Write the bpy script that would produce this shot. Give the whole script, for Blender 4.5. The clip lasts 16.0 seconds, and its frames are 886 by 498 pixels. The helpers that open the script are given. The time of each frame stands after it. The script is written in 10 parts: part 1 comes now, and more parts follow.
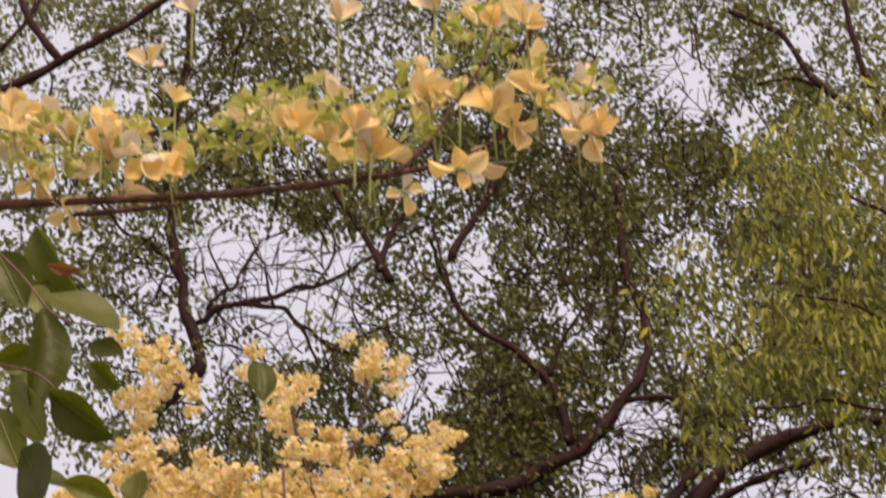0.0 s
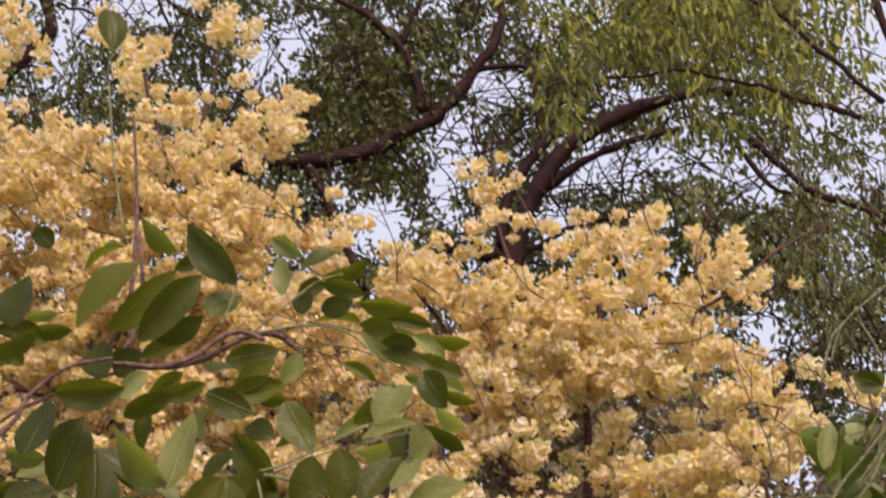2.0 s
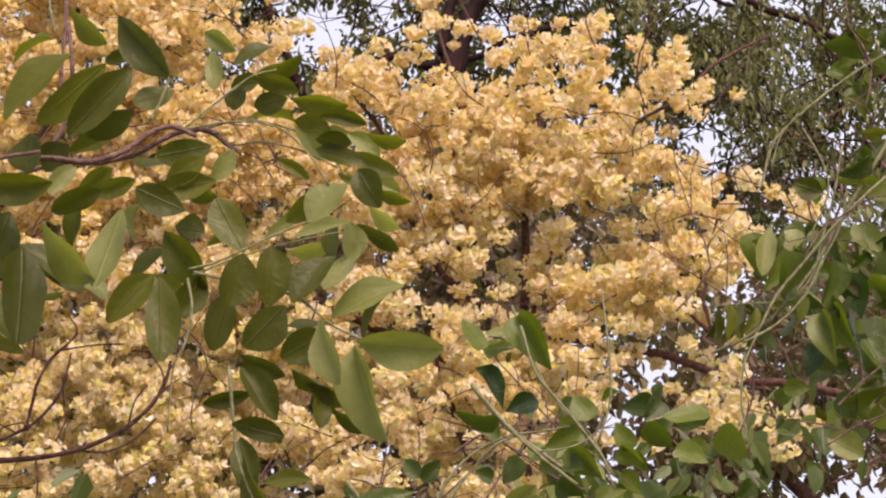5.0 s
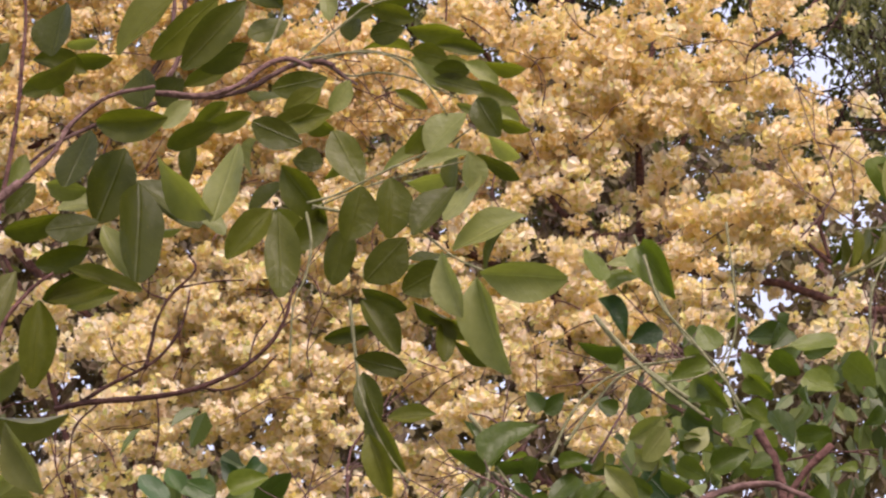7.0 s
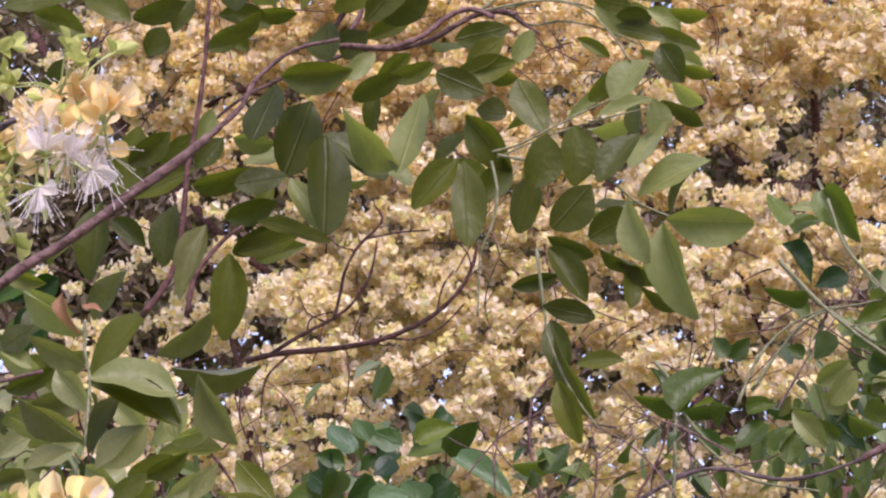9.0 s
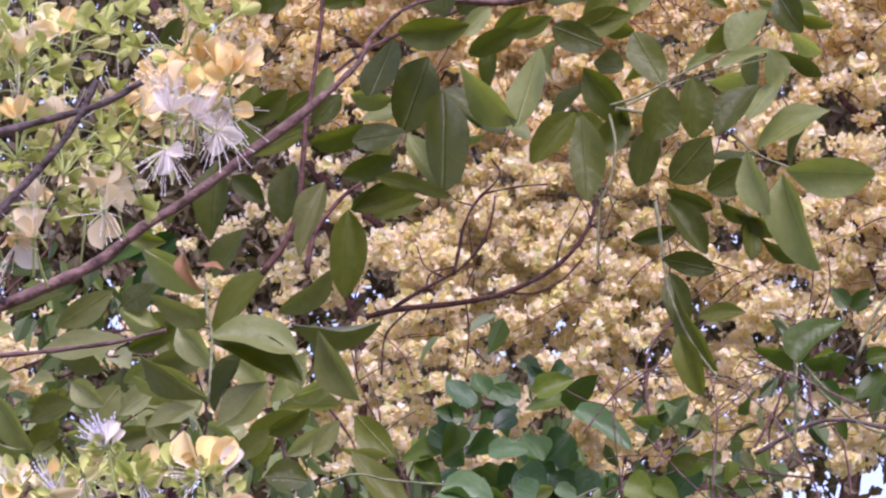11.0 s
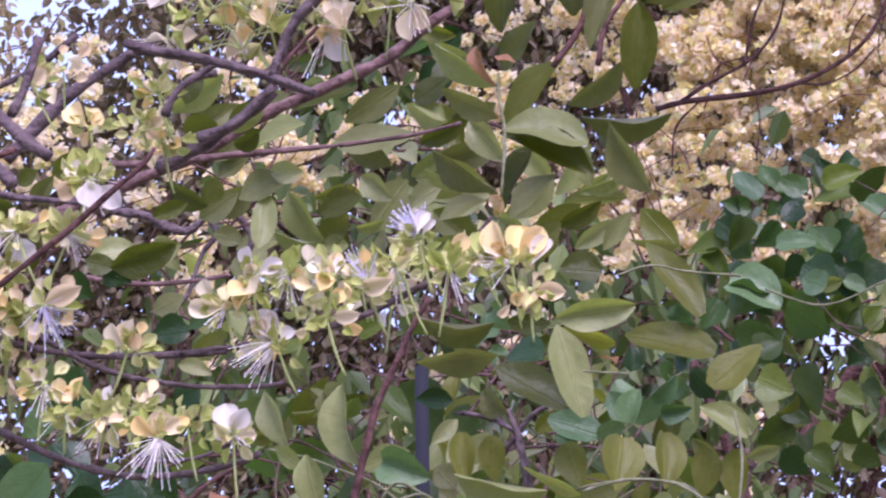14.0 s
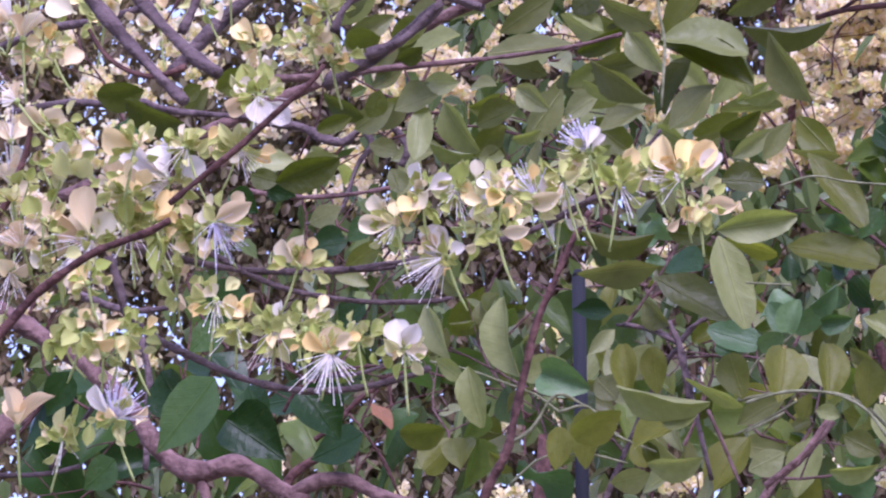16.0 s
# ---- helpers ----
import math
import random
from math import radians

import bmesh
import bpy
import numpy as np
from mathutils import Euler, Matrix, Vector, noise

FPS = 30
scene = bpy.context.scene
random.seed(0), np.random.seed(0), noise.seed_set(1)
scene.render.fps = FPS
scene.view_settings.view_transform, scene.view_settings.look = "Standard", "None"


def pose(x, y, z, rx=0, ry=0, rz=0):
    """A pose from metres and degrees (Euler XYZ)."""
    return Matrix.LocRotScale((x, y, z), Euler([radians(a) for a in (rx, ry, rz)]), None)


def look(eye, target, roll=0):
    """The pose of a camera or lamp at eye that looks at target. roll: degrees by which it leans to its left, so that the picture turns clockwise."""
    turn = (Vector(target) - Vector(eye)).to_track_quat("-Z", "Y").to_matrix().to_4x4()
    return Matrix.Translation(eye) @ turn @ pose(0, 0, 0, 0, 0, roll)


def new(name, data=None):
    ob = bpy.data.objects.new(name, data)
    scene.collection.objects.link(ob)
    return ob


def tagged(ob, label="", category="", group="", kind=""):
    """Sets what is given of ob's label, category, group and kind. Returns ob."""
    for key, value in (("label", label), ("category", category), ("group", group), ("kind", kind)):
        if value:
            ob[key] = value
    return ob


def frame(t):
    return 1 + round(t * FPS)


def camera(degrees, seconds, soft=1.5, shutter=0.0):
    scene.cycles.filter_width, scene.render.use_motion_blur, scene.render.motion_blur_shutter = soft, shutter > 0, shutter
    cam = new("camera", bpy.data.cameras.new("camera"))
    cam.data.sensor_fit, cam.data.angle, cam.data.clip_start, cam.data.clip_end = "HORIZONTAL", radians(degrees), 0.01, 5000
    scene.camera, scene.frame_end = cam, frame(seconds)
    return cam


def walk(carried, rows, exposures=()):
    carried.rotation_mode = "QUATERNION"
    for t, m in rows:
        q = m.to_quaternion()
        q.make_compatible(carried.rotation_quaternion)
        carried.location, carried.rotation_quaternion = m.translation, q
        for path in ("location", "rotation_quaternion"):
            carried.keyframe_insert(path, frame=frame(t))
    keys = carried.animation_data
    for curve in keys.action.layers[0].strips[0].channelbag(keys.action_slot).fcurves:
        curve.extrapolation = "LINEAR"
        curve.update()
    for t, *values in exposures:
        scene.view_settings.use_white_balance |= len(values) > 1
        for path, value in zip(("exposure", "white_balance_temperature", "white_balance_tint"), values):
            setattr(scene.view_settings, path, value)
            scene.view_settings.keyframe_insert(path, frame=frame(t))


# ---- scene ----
cam = camera(17.122, 16.0, soft=2.20, shutter=0.4)
PATH = [
    (0, (0.1973, 0.1942, 1.6127), (-0.5231, 8.3470, 7.3584), -2.02),
    (0.5, (0.1863, 0.2566, 1.6400), (-0.4106, 8.5832, 7.1456), -2.45),
    (1, (0.1869, 0.2481, 1.6216), (-0.3002, 8.7468, 6.8689), -2.85),
    (1.5, (0.1873, 0.2461, 1.6168), (-0.2084, 8.9030, 6.6069), -3.01),
    (2, (0.1924, 0.2400, 1.6089), (-0.1182, 9.0199, 6.3854), -3.01),
    (2.5, (0.1954, 0.2502, 1.6101), (-0.0242, 9.1225, 6.2182), -2.93),
    (3, (0.1993, 0.2514, 1.6061), (0.0546, 9.1960, 6.0751), -2.93),
    (3.5, (0.2019, 0.2453, 1.5988), (0.1030, 9.2458, 5.9555), -2.94),
    (3.7, (0.1982, 0.2468, 1.5988), (0.1124, 9.2628, 5.9236), -2.85),
    (6, (0.1951, 0.3799, 1.6509), (-0.0949, 9.4924, 5.7593), -2.66),
    (6.5, (0.1865, 0.3861, 1.6514), (-0.2122, 9.5191, 5.7047), -2.71),
    (7, (0.1779, 0.3864, 1.6517), (-0.3586, 9.5313, 5.6619), -2.76),
    (7.5, (0.1719, 0.3849, 1.6490), (-0.5188, 9.5331, 5.6282), -2.85),
    (8, (0.1663, 0.3774, 1.6435), (-0.6883, 9.5244, 5.5933), -2.62),
    (8.5, (0.1621, 0.3682, 1.6383), (-0.8398, 9.5129, 5.5588), -2.49),
    (9, (0.1584, 0.3685, 1.6366), (-0.9698, 9.5115, 5.5268), -2.27),
    (9.2, (0.1580, 0.3675, 1.6364), (-1.0109, 9.5116, 5.5119), -2.24),
    (11.3, (0.1431, 0.3648, 1.6451), (-1.4485, 9.5168, 5.3473), -1.75),
    (11.5, (0.1413, 0.3637, 1.6473), (-1.5105, 9.5215, 5.3088), -1.50),
    (12, (0.1392, 0.3563, 1.6439), (-1.6834, 9.5268, 5.1910), -1.28),
    (12.5, (0.1355, 0.3542, 1.6410), (-1.8557, 9.5373, 5.0622), -0.96),
    (13, (0.1299, 0.3610, 1.6402), (-2.0160, 9.5534, 4.9410), -0.81),
    (13.5, (0.1238, 0.3581, 1.6403), (-2.1843, 9.5466, 4.8409), -0.57),
    (14, (0.1182, 0.3550, 1.6360), (-2.3538, 9.5294, 4.7538), -0.48),
    (14.5, (0.1101, 0.3555, 1.6361), (-2.5105, 9.5150, 4.6753), -0.43),
    (15, (0.1044, 0.3526, 1.6361), (-2.6593, 9.4967, 4.5938), -0.27),
    (15.5, (0.1029, 0.3521, 1.6387), (-2.7755, 9.4841, 4.5236), -0.15),
    (16, (0.1010, 0.3486, 1.6422), (-2.8739, 9.4705, 4.4601), 0.13),
]
EXPOSURES = [(0, 0.0, 8000, 22), (1.5, 0.04, 7000, 22), (3.5, 0.24, 7250, 24), (7, 0.37, 6550, 25), (9, 0.44, 5700, 29), (12.5, 0.51, 5350, 39), (16, 0.45, 4980, 41)]
walk(cam, [(t, look(eye, target, roll)) for t, eye, target, roll in PATH], EXPOSURES)

# ---- world, sun ----
world = bpy.data.worlds.new("hazy_sky")
scene.world = world
world.use_nodes = True
wn, wl = world.node_tree.nodes, world.node_tree.links
wn.clear()
sky = wn.new("ShaderNodeTexSky")
sky.sky_type, sky.sun_disc = "NISHITA", False
sky.sun_elevation, sky.sun_rotation = radians(44), radians(152)
sky.air_density, sky.dust_density, sky.ozone_density = 1.0, 4.0, 2.0
dim = wn.new("ShaderNodeVectorMath")
dim.operation = "SCALE"
dim.inputs["Scale"].default_value = 0.1
haze = wn.new("ShaderNodeMix")
haze.data_type = "RGBA"
haze.inputs["Factor"].default_value = 0.8
haze.inputs["B"].default_value = (0.71, 0.80, 0.98, 1)
back = wn.new("ShaderNodeBackground")
back.inputs["Strength"].default_value = 1.1
out = wn.new("ShaderNodeOutputWorld")
wl.new(sky.outputs[0], dim.inputs[0])
wl.new(dim.outputs[0], haze.inputs["A"])
wl.new(haze.outputs["Result"], back.inputs["Color"])
wl.new(back.outputs[0], out.inputs["Surface"])

sun = new("sun", bpy.data.lights.new("sun", "SUN"))
sun.data.energy, sun.data.angle, sun.data.color = 4.6, radians(35), (1.0, 0.89, 0.77)
sun.matrix_world = look((5, -9.5, 10.5), (0, 0, 0))

# ---- materials ----
def nodes_of(name):
    m = bpy.data.materials.new(name)
    m.use_nodes = True
    n, l = m.node_tree.nodes, m.node_tree.links
    n.clear()
    return m, n, l, n.new("ShaderNodeOutputMaterial")


def ramp_of(n, stops):
    r = n.new("ShaderNodeValToRGB")
    e = r.color_ramp.elements
    while len(e) < len(stops):
        e.new(0.5)
    for k, (p, c) in zip(e, stops):
        k.position, k.color = p, (*c, 1)
    return r


def bump_of(n, l, height, strength, distance):
    b = n.new("ShaderNodeBump")
    b.inputs["Strength"].default_value, b.inputs["Distance"].default_value = strength, distance
    l.new(height, b.inputs["Height"])
    return b


def noise_of(n, l, vec, scale, detail=3.0):
    t = n.new("ShaderNodeTexNoise")
    t.inputs["Scale"].default_value, t.inputs["Detail"].default_value = scale, detail
    l.new(vec, t.inputs["Vector"])
    return t


def mixed(n, l, a, b, fac, blend="MIX"):
    x = n.new("ShaderNodeMix")
    x.data_type, x.blend_type = "RGBA", blend
    for v, s in ((a, "A"), (b, "B"), (fac, "Factor")):
        if isinstance(v, (int, float)):
            x.inputs[s].default_value = v
        elif isinstance(v, tuple):
            x.inputs[s].default_value = (*v, 1)
        else:
            l.new(v, x.inputs[s])
    return x.outputs["Result"]


def thin_surface(n, l, out, colour, rough, through_share, normal=None, glow=None, spec=0.5):
    """A leaf or petal: gloss on top, light passing through."""
    p = n.new("ShaderNodeBsdfPrincipled")
    p.inputs["Roughness"].default_value = rough
    p.inputs["Specular IOR Level"].default_value = spec
    l.new(colour, p.inputs["Base Color"])
    t = n.new("ShaderNodeBsdfTranslucent")
    l.new(glow or colour, t.inputs["Color"])
    if normal:
        l.new(normal.outputs[0], p.inputs["Normal"])
    s = n.new("ShaderNodeMixShader")
    s.inputs[0].default_value = through_share
    l.new(p.outputs[0], s.inputs[1])
    l.new(t.outputs[0], s.inputs[2])
    l.new(s.outputs[0], out.inputs["Surface"])


def big_leaf_material(name, stops, rough=0.42, share=0.3, vein=0.28, tips=(0.30, 0.24, 0.05)):
    """For single leaves: local x across, y along the midrib, both for a leaf of unit length."""
    m, n, l, out = nodes_of(name)
    tc, oi = n.new("ShaderNodeTexCoord"), n.new("ShaderNodeObjectInfo")
    sep = n.new("ShaderNodeSeparateXYZ")
    l.new(tc.outputs["Object"], sep.inputs[0])
    ax = n.new("ShaderNodeMath"); ax.operation = "ABSOLUTE"
    l.new(sep.outputs["X"], ax.inputs[0])
    slant = n.new("ShaderNodeMath"); slant.operation = "MULTIPLY_ADD"
    l.new(ax.outputs[0], slant.inputs[0]); slant.inputs[1].default_value = -0.9
    l.new(sep.outputs["Y"], slant.inputs[2])
    cyc = n.new("ShaderNodeMath"); cyc.operation = "MULTIPLY"
    l.new(slant.outputs[0], cyc.inputs[0]); cyc.inputs[1].default_value = 8.5
    fr = n.new("ShaderNodeMath"); fr.operation = "PINGPONG"
    l.new(cyc.outputs[0], fr.inputs[0]); fr.inputs[1].default_value = 0.5
    side = n.new("ShaderNodeMapRange")
    l.new(fr.outputs[0], side.inputs["Value"])
    side.inputs["From Min"].default_value, side.inputs["From Max"].default_value = 0.0, 0.09
    side.inputs["To Min"].default_value, side.inputs["To Max"].default_value = 1.0, 0.0
    rib = n.new("ShaderNodeMapRange")
    l.new(ax.outputs[0], rib.inputs["Value"])
    rib.inputs["From Min"].default_value, rib.inputs["From Max"].default_value = 0.004, 0.016
    rib.inputs["To Min"].default_value, rib.inputs["To Max"].default_value = 1.0, 0.0
    both = n.new("ShaderNodeMath"); both.operation = "MULTIPLY_ADD"
    l.new(side.outputs[0], both.inputs[0]); both.inputs[1].default_value = 0.16
    l.new(rib.outputs[0], both.inputs[2])
    base = ramp_of(n, stops)
    l.new(oi.outputs["Random"], base.inputs["Fac"])
    n1 = noise_of(n, l, tc.outputs["Object"], 7.0, 5.0)
    n2 = noise_of(n, l, tc.outputs["Object"], 34.0, 4.0)
    dark = mixed(n, l, base.outputs["Color"], (0.5, 0.54, 0.45), n1.outputs["Fac"], "MULTIPLY")
    col = mixed(n, l, base.outputs["Color"], dark, 0.8)
    spots = n.new("ShaderNodeMapRange")
    l.new(n2.outputs["Fac"], spots.inputs["Value"])
    spots.inputs["From Min"].default_value, spots.inputs["From Max"].default_value = 0.62, 0.70
    spots.inputs["To Max"].default_value = 0.12
    col = mixed(n, l, col, tips, spots.outputs[0])
    paler = mixed(n, l, col, (1.5, 1.48, 1.4), 1.0, "MULTIPLY")
    vf = n.new("ShaderNodeMath"); vf.operation = "MULTIPLY"
    l.new(both.outputs[0], vf.inputs[0]); vf.inputs[1].default_value = vein
    col = mixed(n, l, col, paler, vf.outputs[0])
    glow = mixed(n, l, col, (1.5, 1.7, 0.5), 1.0, "MULTIPLY")
    h = n.new("ShaderNodeMath"); h.operation = "MULTIPLY_ADD"
    l.new(n1.outputs["Fac"], h.inputs[0]); h.inputs[1].default_value = 1.5
    l.new(both.outputs[0], h.inputs[2])
    thin_surface(n, l, out, col, rough, share, bump_of(n, l, h.outputs[0], 0.45, 0.003), glow, 0.3)
    return m


def mass_material(name, stops, rough=0.5, share=0.35, patch=1.2, patchy=(0.6, 0.65, 0.55), warm=(1.4, 1.5, 0.6)):
    """For many small leaves or petals in one mesh: colour by island and by slow drifts through the crown."""
    m, n, l, out = nodes_of(name)
    geo = n.new("ShaderNodeNewGeometry")
    base = ramp_of(n, stops)
    l.new(geo.outputs["Random Per Island"], base.inputs["Fac"])
    big = noise_of(n, l, geo.outputs["Position"], patch)
    fine = noise_of(n, l, geo.outputs["Position"], 60.0)
    col = mixed(n, l, base.outputs["Color"], mixed(n, l, base.outputs["Color"], patchy, 1.0, "MULTIPLY"), big.outputs["Fac"])
    col = mixed(n, l, col, mixed(n, l, col, (0.8, 0.8, 0.8), 1.0, "MULTIPLY"), fine.outputs["Fac"])
    glow = mixed(n, l, col, warm, 1.0, "MULTIPLY")
    thin_surface(n, l, out, col, rough, share, None, glow, 0.3)
    return m


def bark_material(name, dark, light, scale=18.0, strength=0.6):
    m, n, l, out = nodes_of(name)
    geo = n.new("ShaderNodeNewGeometry")
    a = noise_of(n, l, geo.outputs["Position"], scale, 6.0)
    b = noise_of(n, l, geo.outputs["Position"], scale * 0.14, 3.0)
    v = n.new("ShaderNodeTexVoronoi")
    v.inputs["Scale"].default_value = scale * 1.7
    l.new(geo.outputs["Position"], v.inputs["Vector"])
    r = ramp_of(n, [(0.3, dark), (0.7, light)])
    l.new(a.outputs["Fac"], r.inputs["Fac"])
    col = mixed(n, l, r.outputs["Color"], mixed(n, l, r.outputs["Color"], (0.55, 0.6, 0.55), 1.0, "MULTIPLY"), b.outputs["Fac"])
    pits = n.new("ShaderNodeMapRange")
    l.new(v.outputs["Distance"], pits.inputs["Value"])
    pits.inputs["From Min"].default_value, pits.inputs["From Max"].default_value = 0.08, 0.2
    pits.inputs["To Min"].default_value, pits.inputs["To Max"].default_value = 0.5, 0.0
    col = mixed(n, l, col, dark, pits.outputs[0])
    p = n.new("ShaderNodeBsdfPrincipled")
    p.inputs["Roughness"].default_value = 0.8
    p.inputs["Specular IOR Level"].default_value = 0.2
    l.new(col, p.inputs["Base Color"])
    l.new(bump_of(n, l, a.outputs["Fac"], strength, 0.02).outputs[0], p.inputs["Normal"])
    l.new(p.outputs[0], out.inputs["Surface"])
    return m


def petal_material(name, stops, share=0.35):
    """Single petals: base to tip along y, a colour by object, fine veins."""
    m, n, l, out = nodes_of(name)
    tc, oi = n.new("ShaderNodeTexCoord"), n.new("ShaderNodeObjectInfo")
    base = ramp_of(n, stops)
    l.new(oi.outputs["Random"], base.inputs["Fac"])
    sep = n.new("ShaderNodeSeparateXYZ")
    l.new(tc.outputs["Object"], sep.inputs[0])
    w = n.new("ShaderNodeTexWave")
    w.bands_direction = "X"
    w.inputs["Scale"].default_value, w.inputs["Distortion"].default_value = 7.0, 2.5
    l.new(tc.outputs["Object"], w.inputs["Vector"])
    blot = noise_of(n, l, tc.outputs["Object"], 3.0)
    col = mixed(n, l, base.outputs["Color"], mixed(n, l, base.outputs["Color"], (0.95, 0.9, 0.8), 1.0, "MULTIPLY"), blot.outputs["Fac"])
    col = mixed(n, l, mixed(n, l, col, (0.95, 0.92, 0.88), 1.0, "MULTIPLY"), col, w.outputs["Fac"])
    foot = n.new("ShaderNodeMapRange")
    l.new(sep.outputs["Y"], foot.inputs["Value"])
    foot.inputs["From Min"].default_value, foot.inputs["From Max"].default_value = 0.0, 0.35
    foot.inputs["To Min"].default_value, foot.inputs["To Max"].default_value = 0.5, 0.0
    col = mixed(n, l, col, (0.6, 0.62, 0.25), foot.outputs[0])
    thin_surface(n, l, out, col, 0.55, share, None, None, 0.25)
    return m


def plain_material(name, stops, rough=0.6, share=0.0, scale=80.0):
    m, n, l, out = nodes_of(name)
    geo, oi = n.new("ShaderNodeNewGeometry"), n.new("ShaderNodeObjectInfo")
    base = ramp_of(n, stops)
    f = noise_of(n, l, geo.outputs["Position"], scale)
    add = n.new("ShaderNodeMath"); add.operation = "MULTIPLY_ADD"
    l.new(geo.outputs["Random Per Island"], add.inputs[0]); add.inputs[1].default_value = 0.6
    half = n.new("ShaderNodeMath"); half.operation = "MULTIPLY"
    l.new(f.outputs["Fac"], half.inputs[0]); half.inputs[1].default_value = 0.4
    l.new(half.outputs[0], add.inputs[2])
    l.new(add.outputs[0], base.inputs["Fac"])
    thin_surface(n, l, out, base.outputs["Color"], rough, share, None, None, 0.3)
    return m


LEAF = big_leaf_material("broad_leaf", [(0.0, (0.052, 0.058, 0.006)), (0.5, (0.080, 0.086, 0.009)), (1.0, (0.135, 0.137, 0.020))], 0.42, 0.38, 0.14)
LEAF_PALE = big_leaf_material("pale_leaf", [(0.0, (0.19, 0.20, 0.065)), (1.0, (0.29, 0.29, 0.12))], 0.42, 0.3)
LEAF_OLIVE = big_leaf_material("olive_leaf", [(0.0, (0.105, 0.108, 0.014)), (1.0, (0.20, 0.19, 0.032))], 0.45, 0.4, 0.2)
VINE_LEAF = big_leaf_material("vine_leaf", [(0.0, (0.036, 0.058, 0.007)), (0.5, (0.070, 0.100, 0.011)), (1.0, (0.155, 0.185, 0.032))], 0.36, 0.32, 0.2)
# Paler, greyer copy of the broad leaf, its gloss put into the colour.
LEAF_SHEEN = big_leaf_material("sheen_leaf", [(0.0, (0.11, 0.108, 0.035)), (0.6, (0.185, 0.182, 0.07)), (1.0, (0.34, 0.33, 0.17))], 0.36, 0.3)
LEAF_DRY = big_leaf_material("withered_leaf", [(0.0, (0.22, 0.08, 0.04)), (1.0, (0.34, 0.17, 0.09))], 0.6, 0.3)
IVY_LEAF = big_leaf_material("broad_leaf", [(0.0, (0.06, 0.092, 0.016)), (0.5, (0.10, 0.135, 0.022)), (1.0, (0.19, 0.22, 0.05))])
# Ivy's own dark green; on two bushes it stands in for shade.
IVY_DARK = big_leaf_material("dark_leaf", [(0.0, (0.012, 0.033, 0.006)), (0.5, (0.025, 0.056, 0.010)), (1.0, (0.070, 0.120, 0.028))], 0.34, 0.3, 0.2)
MINT_LEAF = big_leaf_material("mint_leaf", [(0.0, (0.050, 0.098, 0.036)), (1.0, (0.14, 0.21, 0.09))], 0.36, 0.25, 0.2)
BLOSSOM = mass_material("blossom_mass", [(0.0, (0.74, 0.66, 0.22)), (0.18, (0.86, 0.74, 0.38)), (0.4, (0.93, 0.80, 0.54)), (0.62, (0.93, 0.79, 0.66)), (0.84, (0.95, 0.90, 0.78)), (0.93, (0.86, 0.82, 0.42)), (1.0, (0.62, 0.66, 0.26))], 0.85, 0.52, 2.2, (0.96, 0.94, 0.88), (1.05, 1.05, 0.97))
BLOSSOM_GOLD = mass_material("golden_blossom", [(0.0, (0.72, 0.60, 0.18)), (0.2, (0.86, 0.70, 0.32)), (0.45, (0.93, 0.77, 0.48)), (0.68, (0.94, 0.79, 0.60)), (0.88, (0.95, 0.88, 0.73)), (1.0, (0.68, 0.66, 0.24))], 0.85, 0.52, 2.2, (0.96, 0.93, 0.85), (1.05, 1.045, 0.95))
CROWN = mass_material("crown_leaves", [(0.0, (0.095, 0.104, 0.048)), (0.5, (0.158, 0.169, 0.066)), (0.85, (0.25, 0.262, 0.100)), (1.0, (0.40, 0.405, 0.17))], 0.38, 0.45, 0.7, (0.62, 0.58, 0.6), (1.28, 1.35, 0.72))
WOODS = mass_material("woodland_leaves", [(0.0, (0.14, 0.10, 0.07)), (0.6, (0.17, 0.135, 0.078)), (1.0, (0.22, 0.20, 0.10))], 0.5, 0.3, 0.8, (0.7, 0.6, 0.6))
TAN_WOODS = mass_material("tan_leaves", [(0.0, (0.28, 0.20, 0.13)), (0.6, (0.36, 0.28, 0.17)), (1.0, (0.50, 0.42, 0.24))], 0.6, 0.3, 0.8, (0.7, 0.65, 0.6))
LIME = mass_material("lime_leaves", [(0.0, (0.13, 0.145, 0.050)), (0.5, (0.28, 0.295, 0.085)), (0.8, (0.50, 0.49, 0.12)), (1.0, (0.82, 0.76, 0.18))], 0.45, 0.5, 1.6, (0.38, 0.40, 0.42), (1.3, 1.3, 0.65))
SHRUB = mass_material("shrub_leaves", [(0.0, (0.06, 0.082, 0.026)), (0.6, (0.10, 0.135, 0.036)), (1.0, (0.22, 0.26, 0.09))], 0.38, 0.35, 2.0, (0.6, 0.6, 0.55))
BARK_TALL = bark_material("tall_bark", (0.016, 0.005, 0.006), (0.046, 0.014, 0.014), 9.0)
BARK_RED = bark_material("red_bark", (0.055, 0.024, 0.022), (0.165, 0.078, 0.068), 60.0)
BARK_PINK = bark_material("pink_bark", (0.09, 0.048, 0.044), (0.25, 0.145, 0.135), 45.0, 0.8)
BARK_GREY = bark_material("grey_bark", (0.065, 0.043, 0.045), (0.19, 0.13, 0.135), 50.0, 0.8)
STEM = bark_material("green_stem", (0.13, 0.13, 0.06), (0.3, 0.28, 0.17), 80.0, 0.3)
PETAL_CREAM = petal_material("cream_petal", [(0.0, (0.78, 0.69, 0.47)), (0.5, (0.78, 0.61, 0.38)), (1.0, (0.80, 0.75, 0.58))])
PETAL_WHITE = petal_material("white_petal", [(0.0, (0.74, 0.69, 0.69)), (1.0, (0.78, 0.74, 0.68))])
